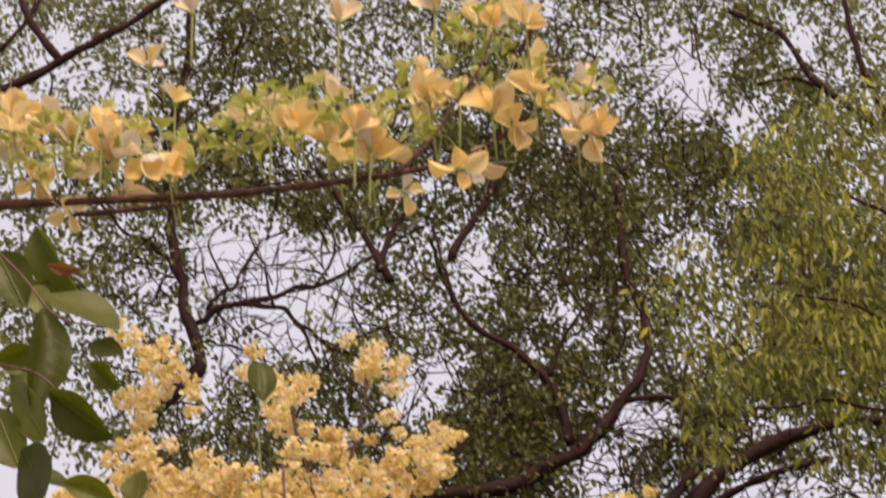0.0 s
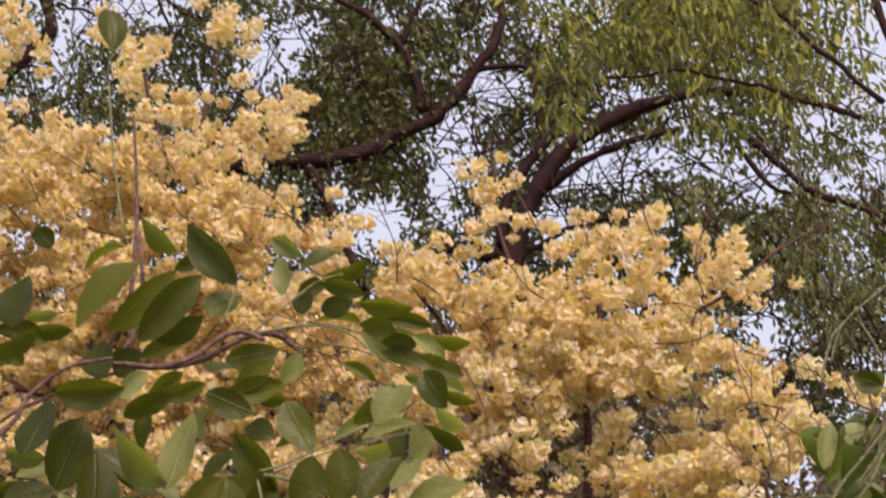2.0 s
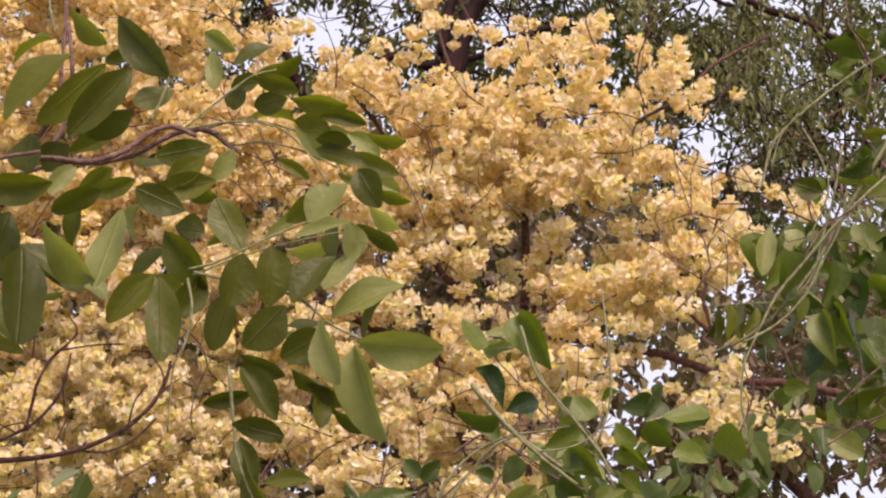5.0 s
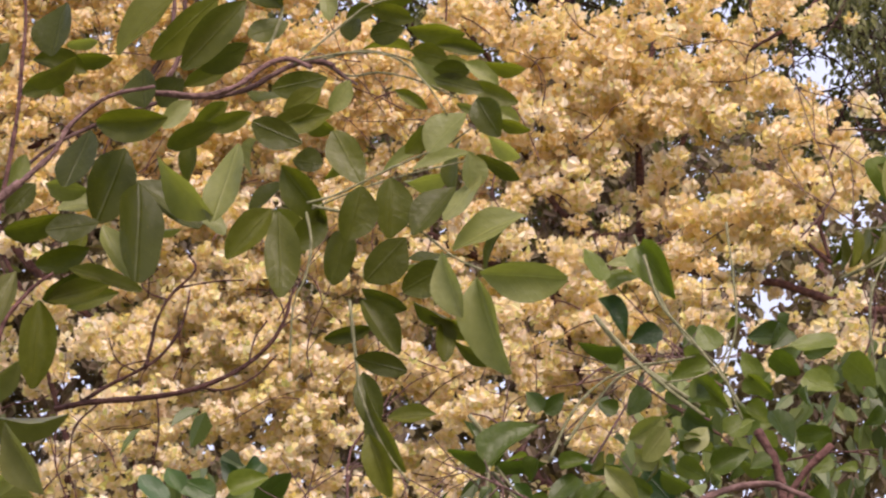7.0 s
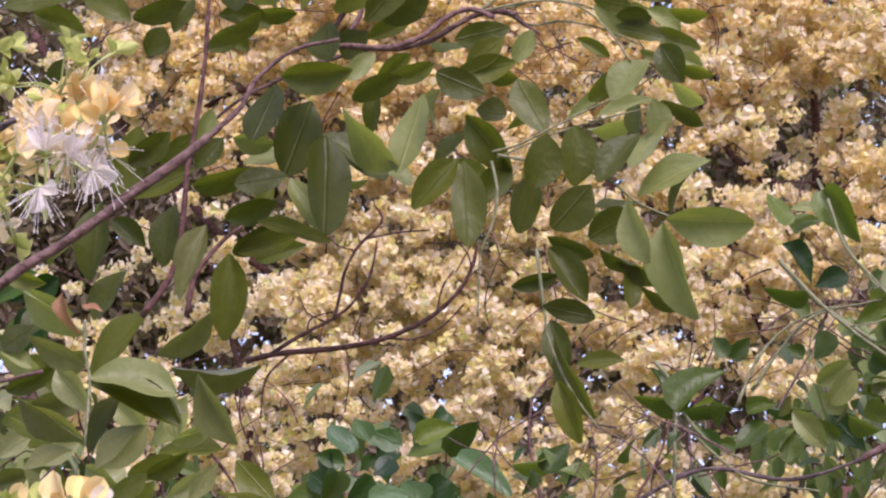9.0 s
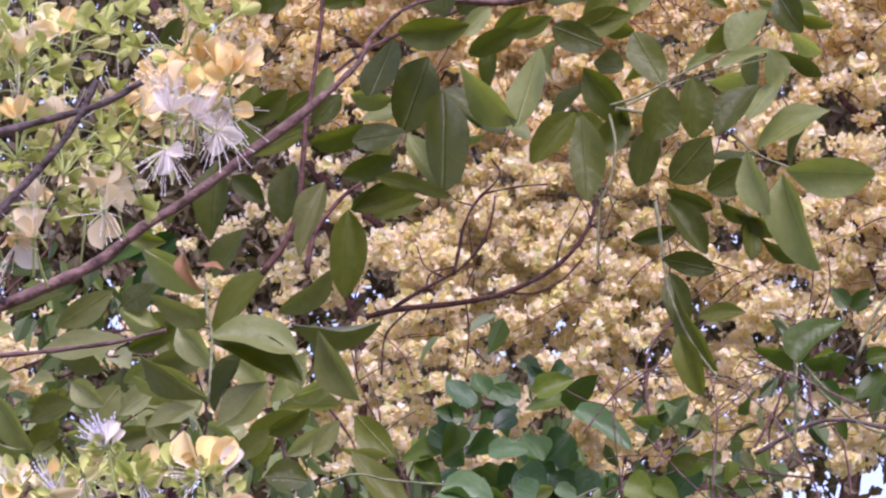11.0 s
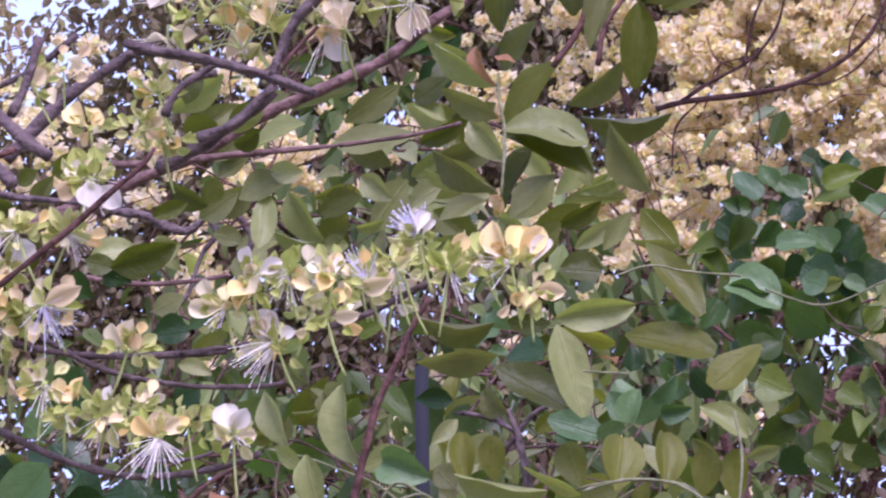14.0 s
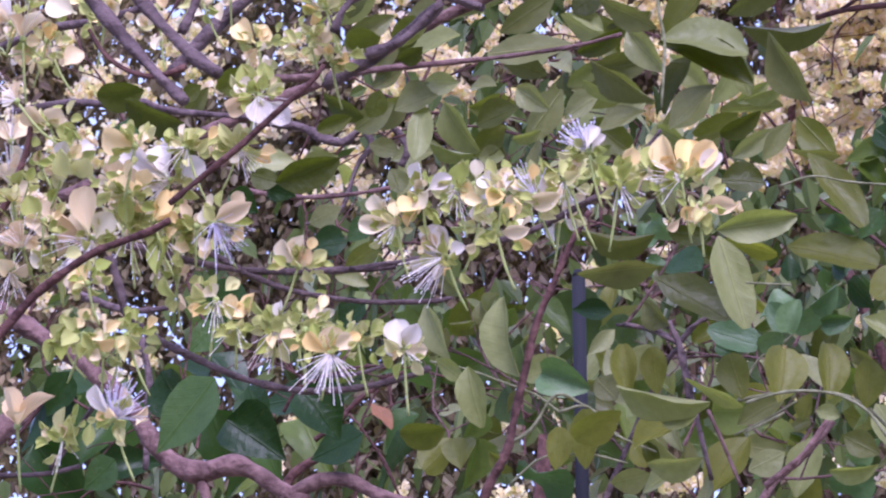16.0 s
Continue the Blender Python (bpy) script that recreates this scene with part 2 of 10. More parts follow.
PETAL_YELLOW = petal_material("yellow_petal", [(0.0, (0.89, 0.66, 0.27)), (1.0, (0.93, 0.80, 0.48))])
BUD_GREEN = petal_material("green_sepal", [(0.0, (0.36, 0.42, 0.09)), (0.6, (0.52, 0.55, 0.19)), (1.0, (0.68, 0.65, 0.34))], 0.4)
STAMEN = plain_material("stamen", [(0.0, (0.93, 0.88, 0.80)), (0.5, (0.90, 0.84, 0.86)), (1.0, (0.93, 0.85, 0.62))], 0.5, 0.4)
STAMEN_LILAC = plain_material("lilac_stamen", [(0.0, (0.72, 0.66, 0.84)), (1.0, (0.90, 0.86, 0.93))], 0.5, 0.4)
PEDICEL = plain_material("pedicel", [(0.0, (0.35, 0.42, 0.12)), (1.0, (0.48, 0.5, 0.2))], 0.5, 0.2)
POST_PAINT = plain_material("black_paint", [(0.0, (0.008, 0.008, 0.012)), (1.0, (0.018, 0.018, 0.024))], 0.85, 0.0, 25.0)


def ground_material():
    m, n, l, out = nodes_of("earth_and_grass")
    geo = n.new("ShaderNodeNewGeometry")
    a = noise_of(n, l, geo.outputs["Position"], 0.4, 5.0)
    b = noise_of(n, l, geo.outputs["Position"], 9.0, 6.0)
    # earth tone raised so the unseen ground throws light up under the leaves
    g = ramp_of(n, [(0.35, (0.30, 0.24, 0.18)), (0.65, (0.15, 0.17, 0.07))])
    l.new(a.outputs["Fac"], g.inputs["Fac"])
    col = mixed(n, l, g.outputs["Color"], mixed(n, l, g.outputs["Color"], (0.5, 0.5, 0.5), 1.0, "MULTIPLY"), b.outputs["Fac"])
    p = n.new("ShaderNodeBsdfPrincipled")
    p.inputs["Roughness"].default_value = 0.95
    l.new(col, p.inputs["Base Color"])
    l.new(bump_of(n, l, b.outputs["Fac"], 0.7, 0.05).outputs[0], p.inputs["Normal"])
    l.new(p.outputs[0], out.inputs["Surface"])
    return m


EARTH = ground_material()

# ---- builders ----
def thing(name, x, y, label, category, group="", kind="", z=0.0):
    ob = new(name)
    ob.empty_display_size = 0.2
    ob.location = (x, y, z)
    return tagged(ob, label, category, group, kind)


def adopt(ob, parent):
    ob.parent = parent
    if parent.type == "EMPTY":
        ob.matrix_parent_inverse = Matrix.Translation(-parent.location)
    return ob


def part(name, bm, material, parent, label="", kind=""):
    mesh = bpy.data.meshes.new(name)
    bm.to_mesh(mesh)
    bm.free()
    mesh.materials.append(material)
    for p in mesh.polygons:
        p.use_smooth = True
    ob = adopt(new(name, mesh), parent)
    return tagged(ob, label, "", "", kind)


def smooth_line(points, steps=5):
    """Catmull-Rom through the points."""
    pts = [Vector(p) for p in points]
    pts = [pts[0] * 2 - pts[1]] + pts + [pts[-1] * 2 - pts[-2]]
    line = []
    for k in range(1, len(pts) - 2):
        a, b, c, d = pts[k - 1:k + 3]
        for s in range(steps):
            t = s / steps
            line.append(0.5 * (2 * b + (c - a) * t + (2 * a - 5 * b + 4 * c - d) * t * t + (3 * b - a - 3 * c + d) * t ** 3))
    line.append(pts[-2])
    return line


def add_tube(bm, line, r0, r1, sides=7, knots=0.2, cap=True):
    """A tapering, slightly uneven stem along a line of points."""
    rings, up = [], Vector((0.13, 0.3, 1)).normalized()
    last = len(line) - 1
    for k, p in enumerate(line):
        d = (line[min(k + 1, last)] - line[max(k - 1, 0)]).normalized()
        a = d.cross(up)
        if a.length < 0.1:
            a = d.cross(Vector((1, 0, 0)))
        a.normalize()
        b = d.cross(a)
        r = (r0 + (r1 - r0) * k / last) * (1 + knots * noise.noise(p * (0.4 / max(r0, 1e-3))) * 2)
        ring = []
        for s in range(sides):
            w = 2 * math.pi * s / sides
            ring.append(bm.verts.new(p + (a * math.cos(w) + b * math.sin(w)) * r))
        rings.append(ring)
    for q, w in zip(rings, rings[1:]):
        for s in range(sides):
            bm.faces.new((q[s], q[(s + 1) % sides], w[(s + 1) % sides], w[s]))
    if cap:
        bm.faces.new(rings[-1])
        bm.faces.new(rings[0][::-1])


def wander(line, amount, scale=3.0):
    """Small bends that a grown stem has."""
    return [p + noise.noise_vector(p * scale) * amount + noise.noise_vector(p * scale * 4) * amount * 0.35 for p in line]


def branch(parent, points, r0, r1, material, name="branch", label="", bend=0.0, sides=7, steps=5):
    bm = bmesh.new()
    line = smooth_line(points, steps)
    if bend:
        line = wander(line, bend)
    add_tube(bm, line, r0, r1, sides)
    return part(name, bm, material, parent, label)


def leaf_shape(name, material, profile, ratio, fold, droop, wave, seed, cup=False):
    """A blade of unit length along y, facing +z."""
    rnd = random.Random(seed)
    rows = len(profile)
    verts, faces = [], []
    bend = rnd.uniform(-0.06, 0.06)
    for k, w in enumerate(profile):
        y = k / (rows - 1)
        half = w * ratio / 2
        for u in (-1.0, -0.55, 0.0, 0.55, 1.0):
            z = fold * (u * u * 1.3 if cup else abs(u)) * half - droop * y * y + wave * math.sin(7 * y + 2 * u + seed) * abs(u) * (0.3 + w)
            verts.append((u * half + bend * math.sin(math.pi * y), y, z))
    for k in range(rows - 1):
        for c in range(4):
            i = 5 * k + c
            faces.append((i, i + 1, i + 6, i + 5))
    mesh = bpy.data.meshes.new(name)
    mesh.from_pydata(verts, [], faces)
    mesh.materials.append(material)
    for p in mesh.polygons:
        p.use_smooth = True
    return mesh


OVATE = (0.04, 0.44, 0.76, 0.95, 1.0, 0.95, 0.78, 0.48, 0.08)
ELLIPTIC = (0.05, 0.46, 0.78, 0.95, 1.0, 0.98, 0.87, 0.63, 0.16)
BROAD = (0.05, 0.8, 1.0, 0.98, 0.85, 0.6, 0.28, 0.0)
HEART = (0.5, 0.93, 1.0, 0.96, 0.84, 0.64, 0.36, 0.05)
OBOVATE = (0.05, 0.42, 0.66, 0.84, 0.96, 1.0, 0.93, 0.72, 0.3)
ROUND = (0.5, 0.85, 1.0, 1.0, 0.96, 0.84, 0.6, 0.2)
PETAL_OUTLINE = (0.07, 0.1, 0.42, 0.78, 0.97, 1.0, 0.92, 0.68, 0.0)


def leaf_set(name, material, profile, ratio, count=4, fold=0.55, droop=0.2, wave=0.032):
    return [leaf_shape(name, material, profile, ratio, fold * (0.5 + 0.35 * k), droop * (k - 0.7), wave, k + 1) for k in range(count)]


LEAVES = {
    "g": leaf_set("leaf", LEAF, OVATE, 0.5),
    "p": leaf_set("leaf", LEAF_PALE, OVATE, 0.54),
    "o": leaf_set("leaf", LEAF_OLIVE, OBOVATE, 0.68, droop=0.08),
    "s": leaf_set("leaf", LEAF_SHEEN, OVATE, 0.54, wave=0.035),
    "r": leaf_set("leaf", LEAF_DRY, OVATE, 0.45, wave=0.06),
    "v": leaf_set("leaf", VINE_LEAF, HEART, 0.76),
    "i": leaf_set("leaf", IVY_LEAF, BROAD, 0.62),
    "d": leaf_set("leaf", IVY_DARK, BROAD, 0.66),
    "m": leaf_set("leaf", MINT_LEAF, ROUND, 0.9, fold=0.3, wave=0.13),
}
FLAT = {k: leaf_set("leaf", m, shape, ratio, 4, 0.5, 0.07, 0.03) for k, m, shape, ratio in (
    ("g", LEAF, ELLIPTIC, 0.5), ("p", LEAF_PALE, ELLIPTIC, 0.54), ("s", LEAF_SHEEN, OVATE, 0.54), ("o", LEAF_OLIVE, OBOVATE, 0.68),
    ("v", VINE_LEAF, HEART, 0.76), ("i", IVY_LEAF, BROAD, 0.62), ("d", IVY_DARK, BROAD, 0.66), ("m", MINT_LEAF, ROUND, 0.9))}
picks = random.Random(5)


def blade(parent, mesh, base, tip, turn, name="leaf", widen=1.0, face=(0.0, -1.0, -0.25)):
    """One leaf or petal from base to tip, turned about its own midrib by so many degrees from facing the path."""
    base, tip = Vector(base), Vector(tip)
    y = tip - base
    size = y.length
    y.normalize()
    z = Vector(face)
    z = (z - y * z.dot(y)).normalized()
    z = Matrix.Rotation(radians(turn), 3, y) @ z
    x = y.cross(z)
    m = Matrix((x * widen, y, z)).transposed().to_4x4()
    ob = adopt(new(name, mesh), parent)
    ob.matrix_basis = Matrix.Translation(base) @ m @ Matrix.Scale(size, 4)
    return ob


def leaves(parent, kind, depth, rows, spread=0.12):
    """Leaves of one spray near the depth given: x and z of base and tip in metres, the turn in degrees."""
    for x0, z0, x1, z1, turn in rows:
        d = depth + picks.uniform(-spread, spread)
        lean = picks.uniform(-0.02, 0.02)
        blade(parent, picks.choice(LEAVES[kind]), (x0, d, z0 + 0.4 * (d - depth)), (x1, d + lean, z1 + 0.4 * (d - depth)),
              turn * picks.choice((-1, 1)) + picks.uniform(-8, 8), "leaf", picks.uniform(0.92, 1.1))


def spray(parent, kind, rows, name="leaf"):
    """Leaves of one spray: x and z of base and tip, the depth, the turn about the midrib in degrees, the width."""
    for x0, z0, x1, z1, d, turn, wide in rows:
        blade(parent, picks.choice(FLAT[kind]), (x0, d, z0), (x1, d + picks.uniform(-0.012, 0.012), z1), turn, name, wide, (0.0, -0.92, -0.4))


def hex_leaves(centres, ways, normals, size, ratio, fold=0.3):
    """Vertices and faces of many folded six-cornered leaves, as arrays."""
    n = len(centres)
    y = ways / np.linalg.norm(ways, axis=1, keepdims=True)
    z = normals - y * (normals * y).sum(1, keepdims=True)
    z /= np.linalg.norm(z, axis=1, keepdims=True) + 1e-9
    x = np.cross(y, z)
    size = size[:, None]
    local = ((0, 0, 0), (-0.42, 0.28, 1), (-0.36, 0.66, 1), (0, 1, 0), (0.36, 0.66, 1), (0.42, 0.28, 1))
    v = np.empty((n, 6, 3))
    for k, (a, b, c) in enumerate(local):
        v[:, k] = centres + (x * a * ratio + y * (b - 0.5) + z * (c * fold * ratio * 0.5 - 0.12 * b * b)) * size
    i = np.arange(n)[:, None] * 6
    f = np.concatenate([i + [0, 3, 2, 1], i + [0, 5, 4, 3]])
    return v.reshape(-1, 3), f


def mesh_of(name, v, f, material):
    mesh = bpy.data.meshes.new(name)
    mesh.from_pydata(v.tolist(), [], f.tolist())
    mesh.materials.append(material)
    return mesh


def unit(rng, n):
    v = rng.normal(size=(n, 3))
    return v / np.linalg.norm(v, axis=1, keepdims=True)


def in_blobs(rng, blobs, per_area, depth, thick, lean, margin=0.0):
    """Points scattered in soft oval lobes (x, z, half width, half height) round one depth; lean: rise with depth, set
    to follow the camera's line of sight.
    """
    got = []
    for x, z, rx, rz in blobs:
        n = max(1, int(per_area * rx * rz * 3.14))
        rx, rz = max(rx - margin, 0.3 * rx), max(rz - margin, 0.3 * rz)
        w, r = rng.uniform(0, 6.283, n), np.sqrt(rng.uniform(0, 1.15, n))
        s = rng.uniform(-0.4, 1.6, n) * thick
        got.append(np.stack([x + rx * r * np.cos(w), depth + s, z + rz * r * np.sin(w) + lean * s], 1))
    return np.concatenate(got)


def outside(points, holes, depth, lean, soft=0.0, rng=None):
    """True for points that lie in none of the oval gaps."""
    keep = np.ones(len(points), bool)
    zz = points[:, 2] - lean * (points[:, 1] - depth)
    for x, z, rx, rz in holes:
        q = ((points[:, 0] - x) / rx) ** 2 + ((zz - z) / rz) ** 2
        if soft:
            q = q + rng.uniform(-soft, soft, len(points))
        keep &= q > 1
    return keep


def twigs(tree, blobs, per_area, depth, seed, length=0.5, r=0.006, material=BARK_RED):
    """Thin forked twigs that carry the blossom, in one mesh."""
    rng = np.random.default_rng(seed)
    bm = bmesh.new()
    for c in in_blobs(rng, blobs, per_area, depth, 0.25, 0.4):
        d = Vector((rng.normal(0, 0.7), rng.uniform(-0.2, 0.2), rng.uniform(0.1, 1.0))).normalized()
        step = length * rng.uniform(0.5, 1.1) / 4
        line = [Vector(c) - d * step * 2]
        for k in range(4):
            d = (d + Vector((rng.normal(0, 0.35), rng.normal(0, 0.1), rng.normal(0, 0.3)))).normalized()
            line.append(line[-1] + d * step)
        add_tube(bm, smooth_line(line, 2), r, r * 0.4, 4, 0.1, False)
        for k in (1, 2, 3):
            e = (d + Vector((rng.normal(0, 0.9), rng.normal(0, 0.2), rng.normal(0.1, 0.6)))).normalized() * step * rng.uniform(0.8, 1.6)
            b = Vector((rng.normal(0, 0.2), 0, rng.normal(0, 0.2))) * step
            add_tube(bm, smooth_line([line[k], line[k] + e * 0.5 + b, line[k] + e], 2), r * 0.55, r * 0.3, 4, 0.1, False)
    return part("brushwood", bm, material, tree, "thin dark red-brown twigs", "stuff")

# ---- blossom of the near branches ----
PETALS = {k: [leaf_shape("petal", m, PETAL_OUTLINE, 0.66, 0.7, 0.2 * (j - 1), 0.03, j + 3, True) for j in range(3)]
          for k, m in (("c", PETAL_CREAM), ("w", PETAL_WHITE), ("y", PETAL_YELLOW))}
PETALS["b"] = [leaf_shape("sepal", BUD_GREEN, OVATE, 0.62, 0.8, 0.25 * (j - 1), 0.04, j + 3, True) for j in range(3)]
FLAT.update(PETALS)
bloom = random.Random(11)


def turn_out(axis, angle, spin):
    """A direction that leaves the axis by the angle, at a spin round it (degrees)."""
    axis = Vector(axis).normalized()
    side = axis.cross(Vector((0.3, 0.9, 0.2))).normalized()
    side = Matrix.Rotation(radians(spin), 3, axis) @ side
    return Matrix.Rotation(radians(angle), 3, side.cross(axis)) @ axis


def stamens(parent, at, axis, count, length, lilac, spread=55):
    bm = bmesh.new()
    for _ in range(count):
        d = turn_out(axis, bloom.uniform(5, spread), bloom.uniform(0, 360))
        size = length * bloom.uniform(0.7, 1.1)
        sag = Vector((0, 0, bloom.uniform(-0.15, 0.05) * size))
        line = smooth_line([at, at + d * size * 0.5 + sag * 0.2, at + d * size + sag], 3)
        add_tube(bm, line, 0.00036, 0.00028, 3, 0.0, False)
        e = line[-1]
        add_tube(bm, [e - d * 0.0008, e + d * 0.001], 0.0006, 0.0005, 3, 0.0)
    return part("stamen_tuft", bm, STAMEN_LILAC if lilac else STAMEN, parent, "long thin lilac stamens" if lilac else "long thin cream stamens")


def flower(tree, x, y, z, axis, kind, size=0.032, petals=4, threads=16, lilac=False, stalk=None):
    """Four clawed petals above a tuft of stamens, on a green stalk."""
    at, axis = Vector((x, y, z)), Vector(axis).normalized()
    head = new("flower")
    head.empty_display_size = 0.02
    head.location = at
    head.parent = tree
    head.matrix_parent_inverse = Matrix.Translation(-tree.location)
    bm = bmesh.new()
    root = Vector(stalk) if stalk else at - axis * 0.045 + Vector((0, 0, -0.012))
    add_tube(bm, smooth_line([root, (root + at) / 2 + Vector((0, 0, -0.004)), at], 4), 0.0011, 0.0013, 5)
    bmesh.ops.create_icosphere(bm, subdivisions=1, radius=0.0035, matrix=Matrix.Translation(at))
    part("pedicel", bm, PEDICEL, head)
    spin = bloom.uniform(0, 90)
    for k in range(petals):
        d = turn_out(axis, bloom.uniform(28, 75), spin + 90 * k + bloom.uniform(-20, 20))
        d = (d + Vector((0, 0, 0.25))).normalized()
        kk = kind if bloom.random() < 0.75 else bloom.choice("cwy")
        blade(head, bloom.choice(PETALS[kk]), at, at + d * size * bloom.uniform(0.6, 0.92), bloom.uniform(-60, 60), "petal", 1.0, tuple(axis))
    if threads:
        stamens(head, at, axis + Vector((0, -0.2, 0.1)), threads, size * 1.2, lilac)
    return head


def flower_head(tree, at, many=20, tones="bbbbbbbbbbbcy"):
    """The foot of one flower or tuft of sepals, with its stalk; petals and stamens are added to it."""
    head = new("flower")
    head.empty_display_size = 0.02
    head.location = at
    head.parent = tree
    head.matrix_parent_inverse = Matrix.Translation(-tree.location)
    at = Vector(at)
    bm = bmesh.new()
    root = at + Vector((bloom.uniform(-0.02, 0.02), 0.015, bloom.uniform(-0.05, -0.03)))
    add_tube(bm, smooth_line([root, (root + at) / 2 + Vector((0, 0, -0.004)), at], 4), 0.0010, 0.0012, 5)
    bmesh.ops.create_icosphere(bm, subdivisions=1, radius=0.0032, matrix=Matrix.Translation(at))
    part("pedicel", bm, PEDICEL, head)
    for _ in range(many):
        d = Vector((bloom.gauss(0, 1), bloom.gauss(0, 0.7), bloom.gauss(0.1, 0.8))).normalized()
        foot = at + Vector((d.x, 0.6 * d.y + 0.25, d.z)) * bloom.uniform(0.002, 0.019)
        e = (d + Vector((bloom.uniform(-0.7, 0.7), -0.1, bloom.uniform(-0.4, 0.8)))).normalized()
        k = bloom.choice(tones)
        size = bloom.uniform(0.008, 0.015) * (1.0 if k == "b" else 1.3)
        blade(head, bloom.choice(PETALS[k]), foot, foot + e * size, bloom.uniform(-50, 50), "sepal" if k == "b" else "petal", bloom.uniform(0.9, 1.3), (bloom.uniform(-0.4, 0.4), -0.92, -0.3))
    return head


def bud_spray(tree, x, y, z, count, reach, drop=-0.2, size=0.0165):
    """Open green sepals and buds on thin stalks round one point."""
    at = Vector((x, y, z))
    head = new("bud_spray")
    head.empty_display_size = 0.02
    head.location = at
    head.parent = tree
    head.matrix_parent_inverse = Matrix.Translation(-tree.location)
    bm = bmesh.new()
    for _ in range(count):
        d = Vector((bloom.uniform(-1, 1), bloom.uniform(-0.8, 0.5), bloom.uniform(-0.5, 0.8) - drop)).normalized()
        end = at + d * reach * bloom.uniform(0.5, 1.0)
        add_tube(bm, smooth_line([at, at + d * reach * 0.35 + Vector((0, 0, 0.006)), end], 3), 0.0008, 0.0008, 4, 0.0)
        for k in range(3):
            e = turn_out(d, bloom.uniform(25, 70), 120 * k + bloom.uniform(-25, 25))
            blade(head, bloom.choice(PETALS["b"]), end, end + e * size * bloom.uniform(0.5, 1.25), bloom.uniform(-40, 40), "sepal", 1.0, tuple(d))
    part("pedicel", bm, PEDICEL, head)
    return head

# ---- ground ----
bm = bmesh.new()
bmesh.ops.create_grid(bm, x_segments=90, y_segments=90, size=600)
for v in bm.verts:
    v.co = Vector((v.co.x * abs(v.co.x) / 600, v.co.y * abs(v.co.y) / 600, 0))
    v.co.z = 0.12 * noise.noise(v.co * 0.15) - 0.05
ground = new("ground", bpy.data.meshes.new("ground"))
bm.to_mesh(ground.data)
bm.free()
ground.data.materials.append(EARTH)
tagged(ground, "bare earth with patches of short grass", "ground", "", "structure")

# ---- tall shade tree behind everything ----
tall_tree = thing("shade_tree", 1.0, 25.0, "tall spreading shade tree with dark brown limbs and small leaves", "tree")
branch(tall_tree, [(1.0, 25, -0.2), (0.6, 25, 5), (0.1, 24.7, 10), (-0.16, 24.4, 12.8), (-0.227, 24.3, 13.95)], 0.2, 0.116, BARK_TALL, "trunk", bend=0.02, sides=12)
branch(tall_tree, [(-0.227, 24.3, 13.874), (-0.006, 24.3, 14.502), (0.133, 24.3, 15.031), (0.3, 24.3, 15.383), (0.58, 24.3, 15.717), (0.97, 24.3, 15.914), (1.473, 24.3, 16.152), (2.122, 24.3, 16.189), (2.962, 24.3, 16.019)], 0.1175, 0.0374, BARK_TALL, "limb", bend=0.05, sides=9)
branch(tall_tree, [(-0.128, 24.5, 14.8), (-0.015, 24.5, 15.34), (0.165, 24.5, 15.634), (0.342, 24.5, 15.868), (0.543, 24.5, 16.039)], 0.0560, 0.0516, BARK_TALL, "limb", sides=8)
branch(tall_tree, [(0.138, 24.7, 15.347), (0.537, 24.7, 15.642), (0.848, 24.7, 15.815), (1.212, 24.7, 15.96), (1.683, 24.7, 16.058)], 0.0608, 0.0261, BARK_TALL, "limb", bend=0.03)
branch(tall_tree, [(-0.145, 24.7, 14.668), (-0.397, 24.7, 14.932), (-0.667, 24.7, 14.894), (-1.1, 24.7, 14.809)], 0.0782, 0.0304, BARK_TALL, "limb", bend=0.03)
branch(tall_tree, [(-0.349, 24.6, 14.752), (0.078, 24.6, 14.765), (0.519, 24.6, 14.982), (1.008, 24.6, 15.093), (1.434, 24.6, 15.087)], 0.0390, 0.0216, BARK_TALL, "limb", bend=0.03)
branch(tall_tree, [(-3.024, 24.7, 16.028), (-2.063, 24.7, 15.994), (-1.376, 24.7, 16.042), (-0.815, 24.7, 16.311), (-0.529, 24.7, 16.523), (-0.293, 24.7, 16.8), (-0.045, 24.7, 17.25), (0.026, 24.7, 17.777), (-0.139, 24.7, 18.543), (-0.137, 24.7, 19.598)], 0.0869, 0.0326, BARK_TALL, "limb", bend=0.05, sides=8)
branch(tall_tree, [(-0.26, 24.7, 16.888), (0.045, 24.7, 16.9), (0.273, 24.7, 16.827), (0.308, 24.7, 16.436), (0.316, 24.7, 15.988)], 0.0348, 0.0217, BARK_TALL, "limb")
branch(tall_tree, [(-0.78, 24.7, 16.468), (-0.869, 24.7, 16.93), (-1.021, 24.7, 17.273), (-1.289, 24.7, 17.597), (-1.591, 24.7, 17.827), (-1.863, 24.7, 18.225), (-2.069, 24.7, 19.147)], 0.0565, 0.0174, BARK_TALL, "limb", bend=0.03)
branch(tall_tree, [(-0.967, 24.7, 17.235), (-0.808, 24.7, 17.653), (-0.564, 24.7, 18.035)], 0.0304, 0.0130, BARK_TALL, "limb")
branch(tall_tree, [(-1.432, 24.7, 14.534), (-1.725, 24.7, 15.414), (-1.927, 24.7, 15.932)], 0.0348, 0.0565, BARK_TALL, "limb")
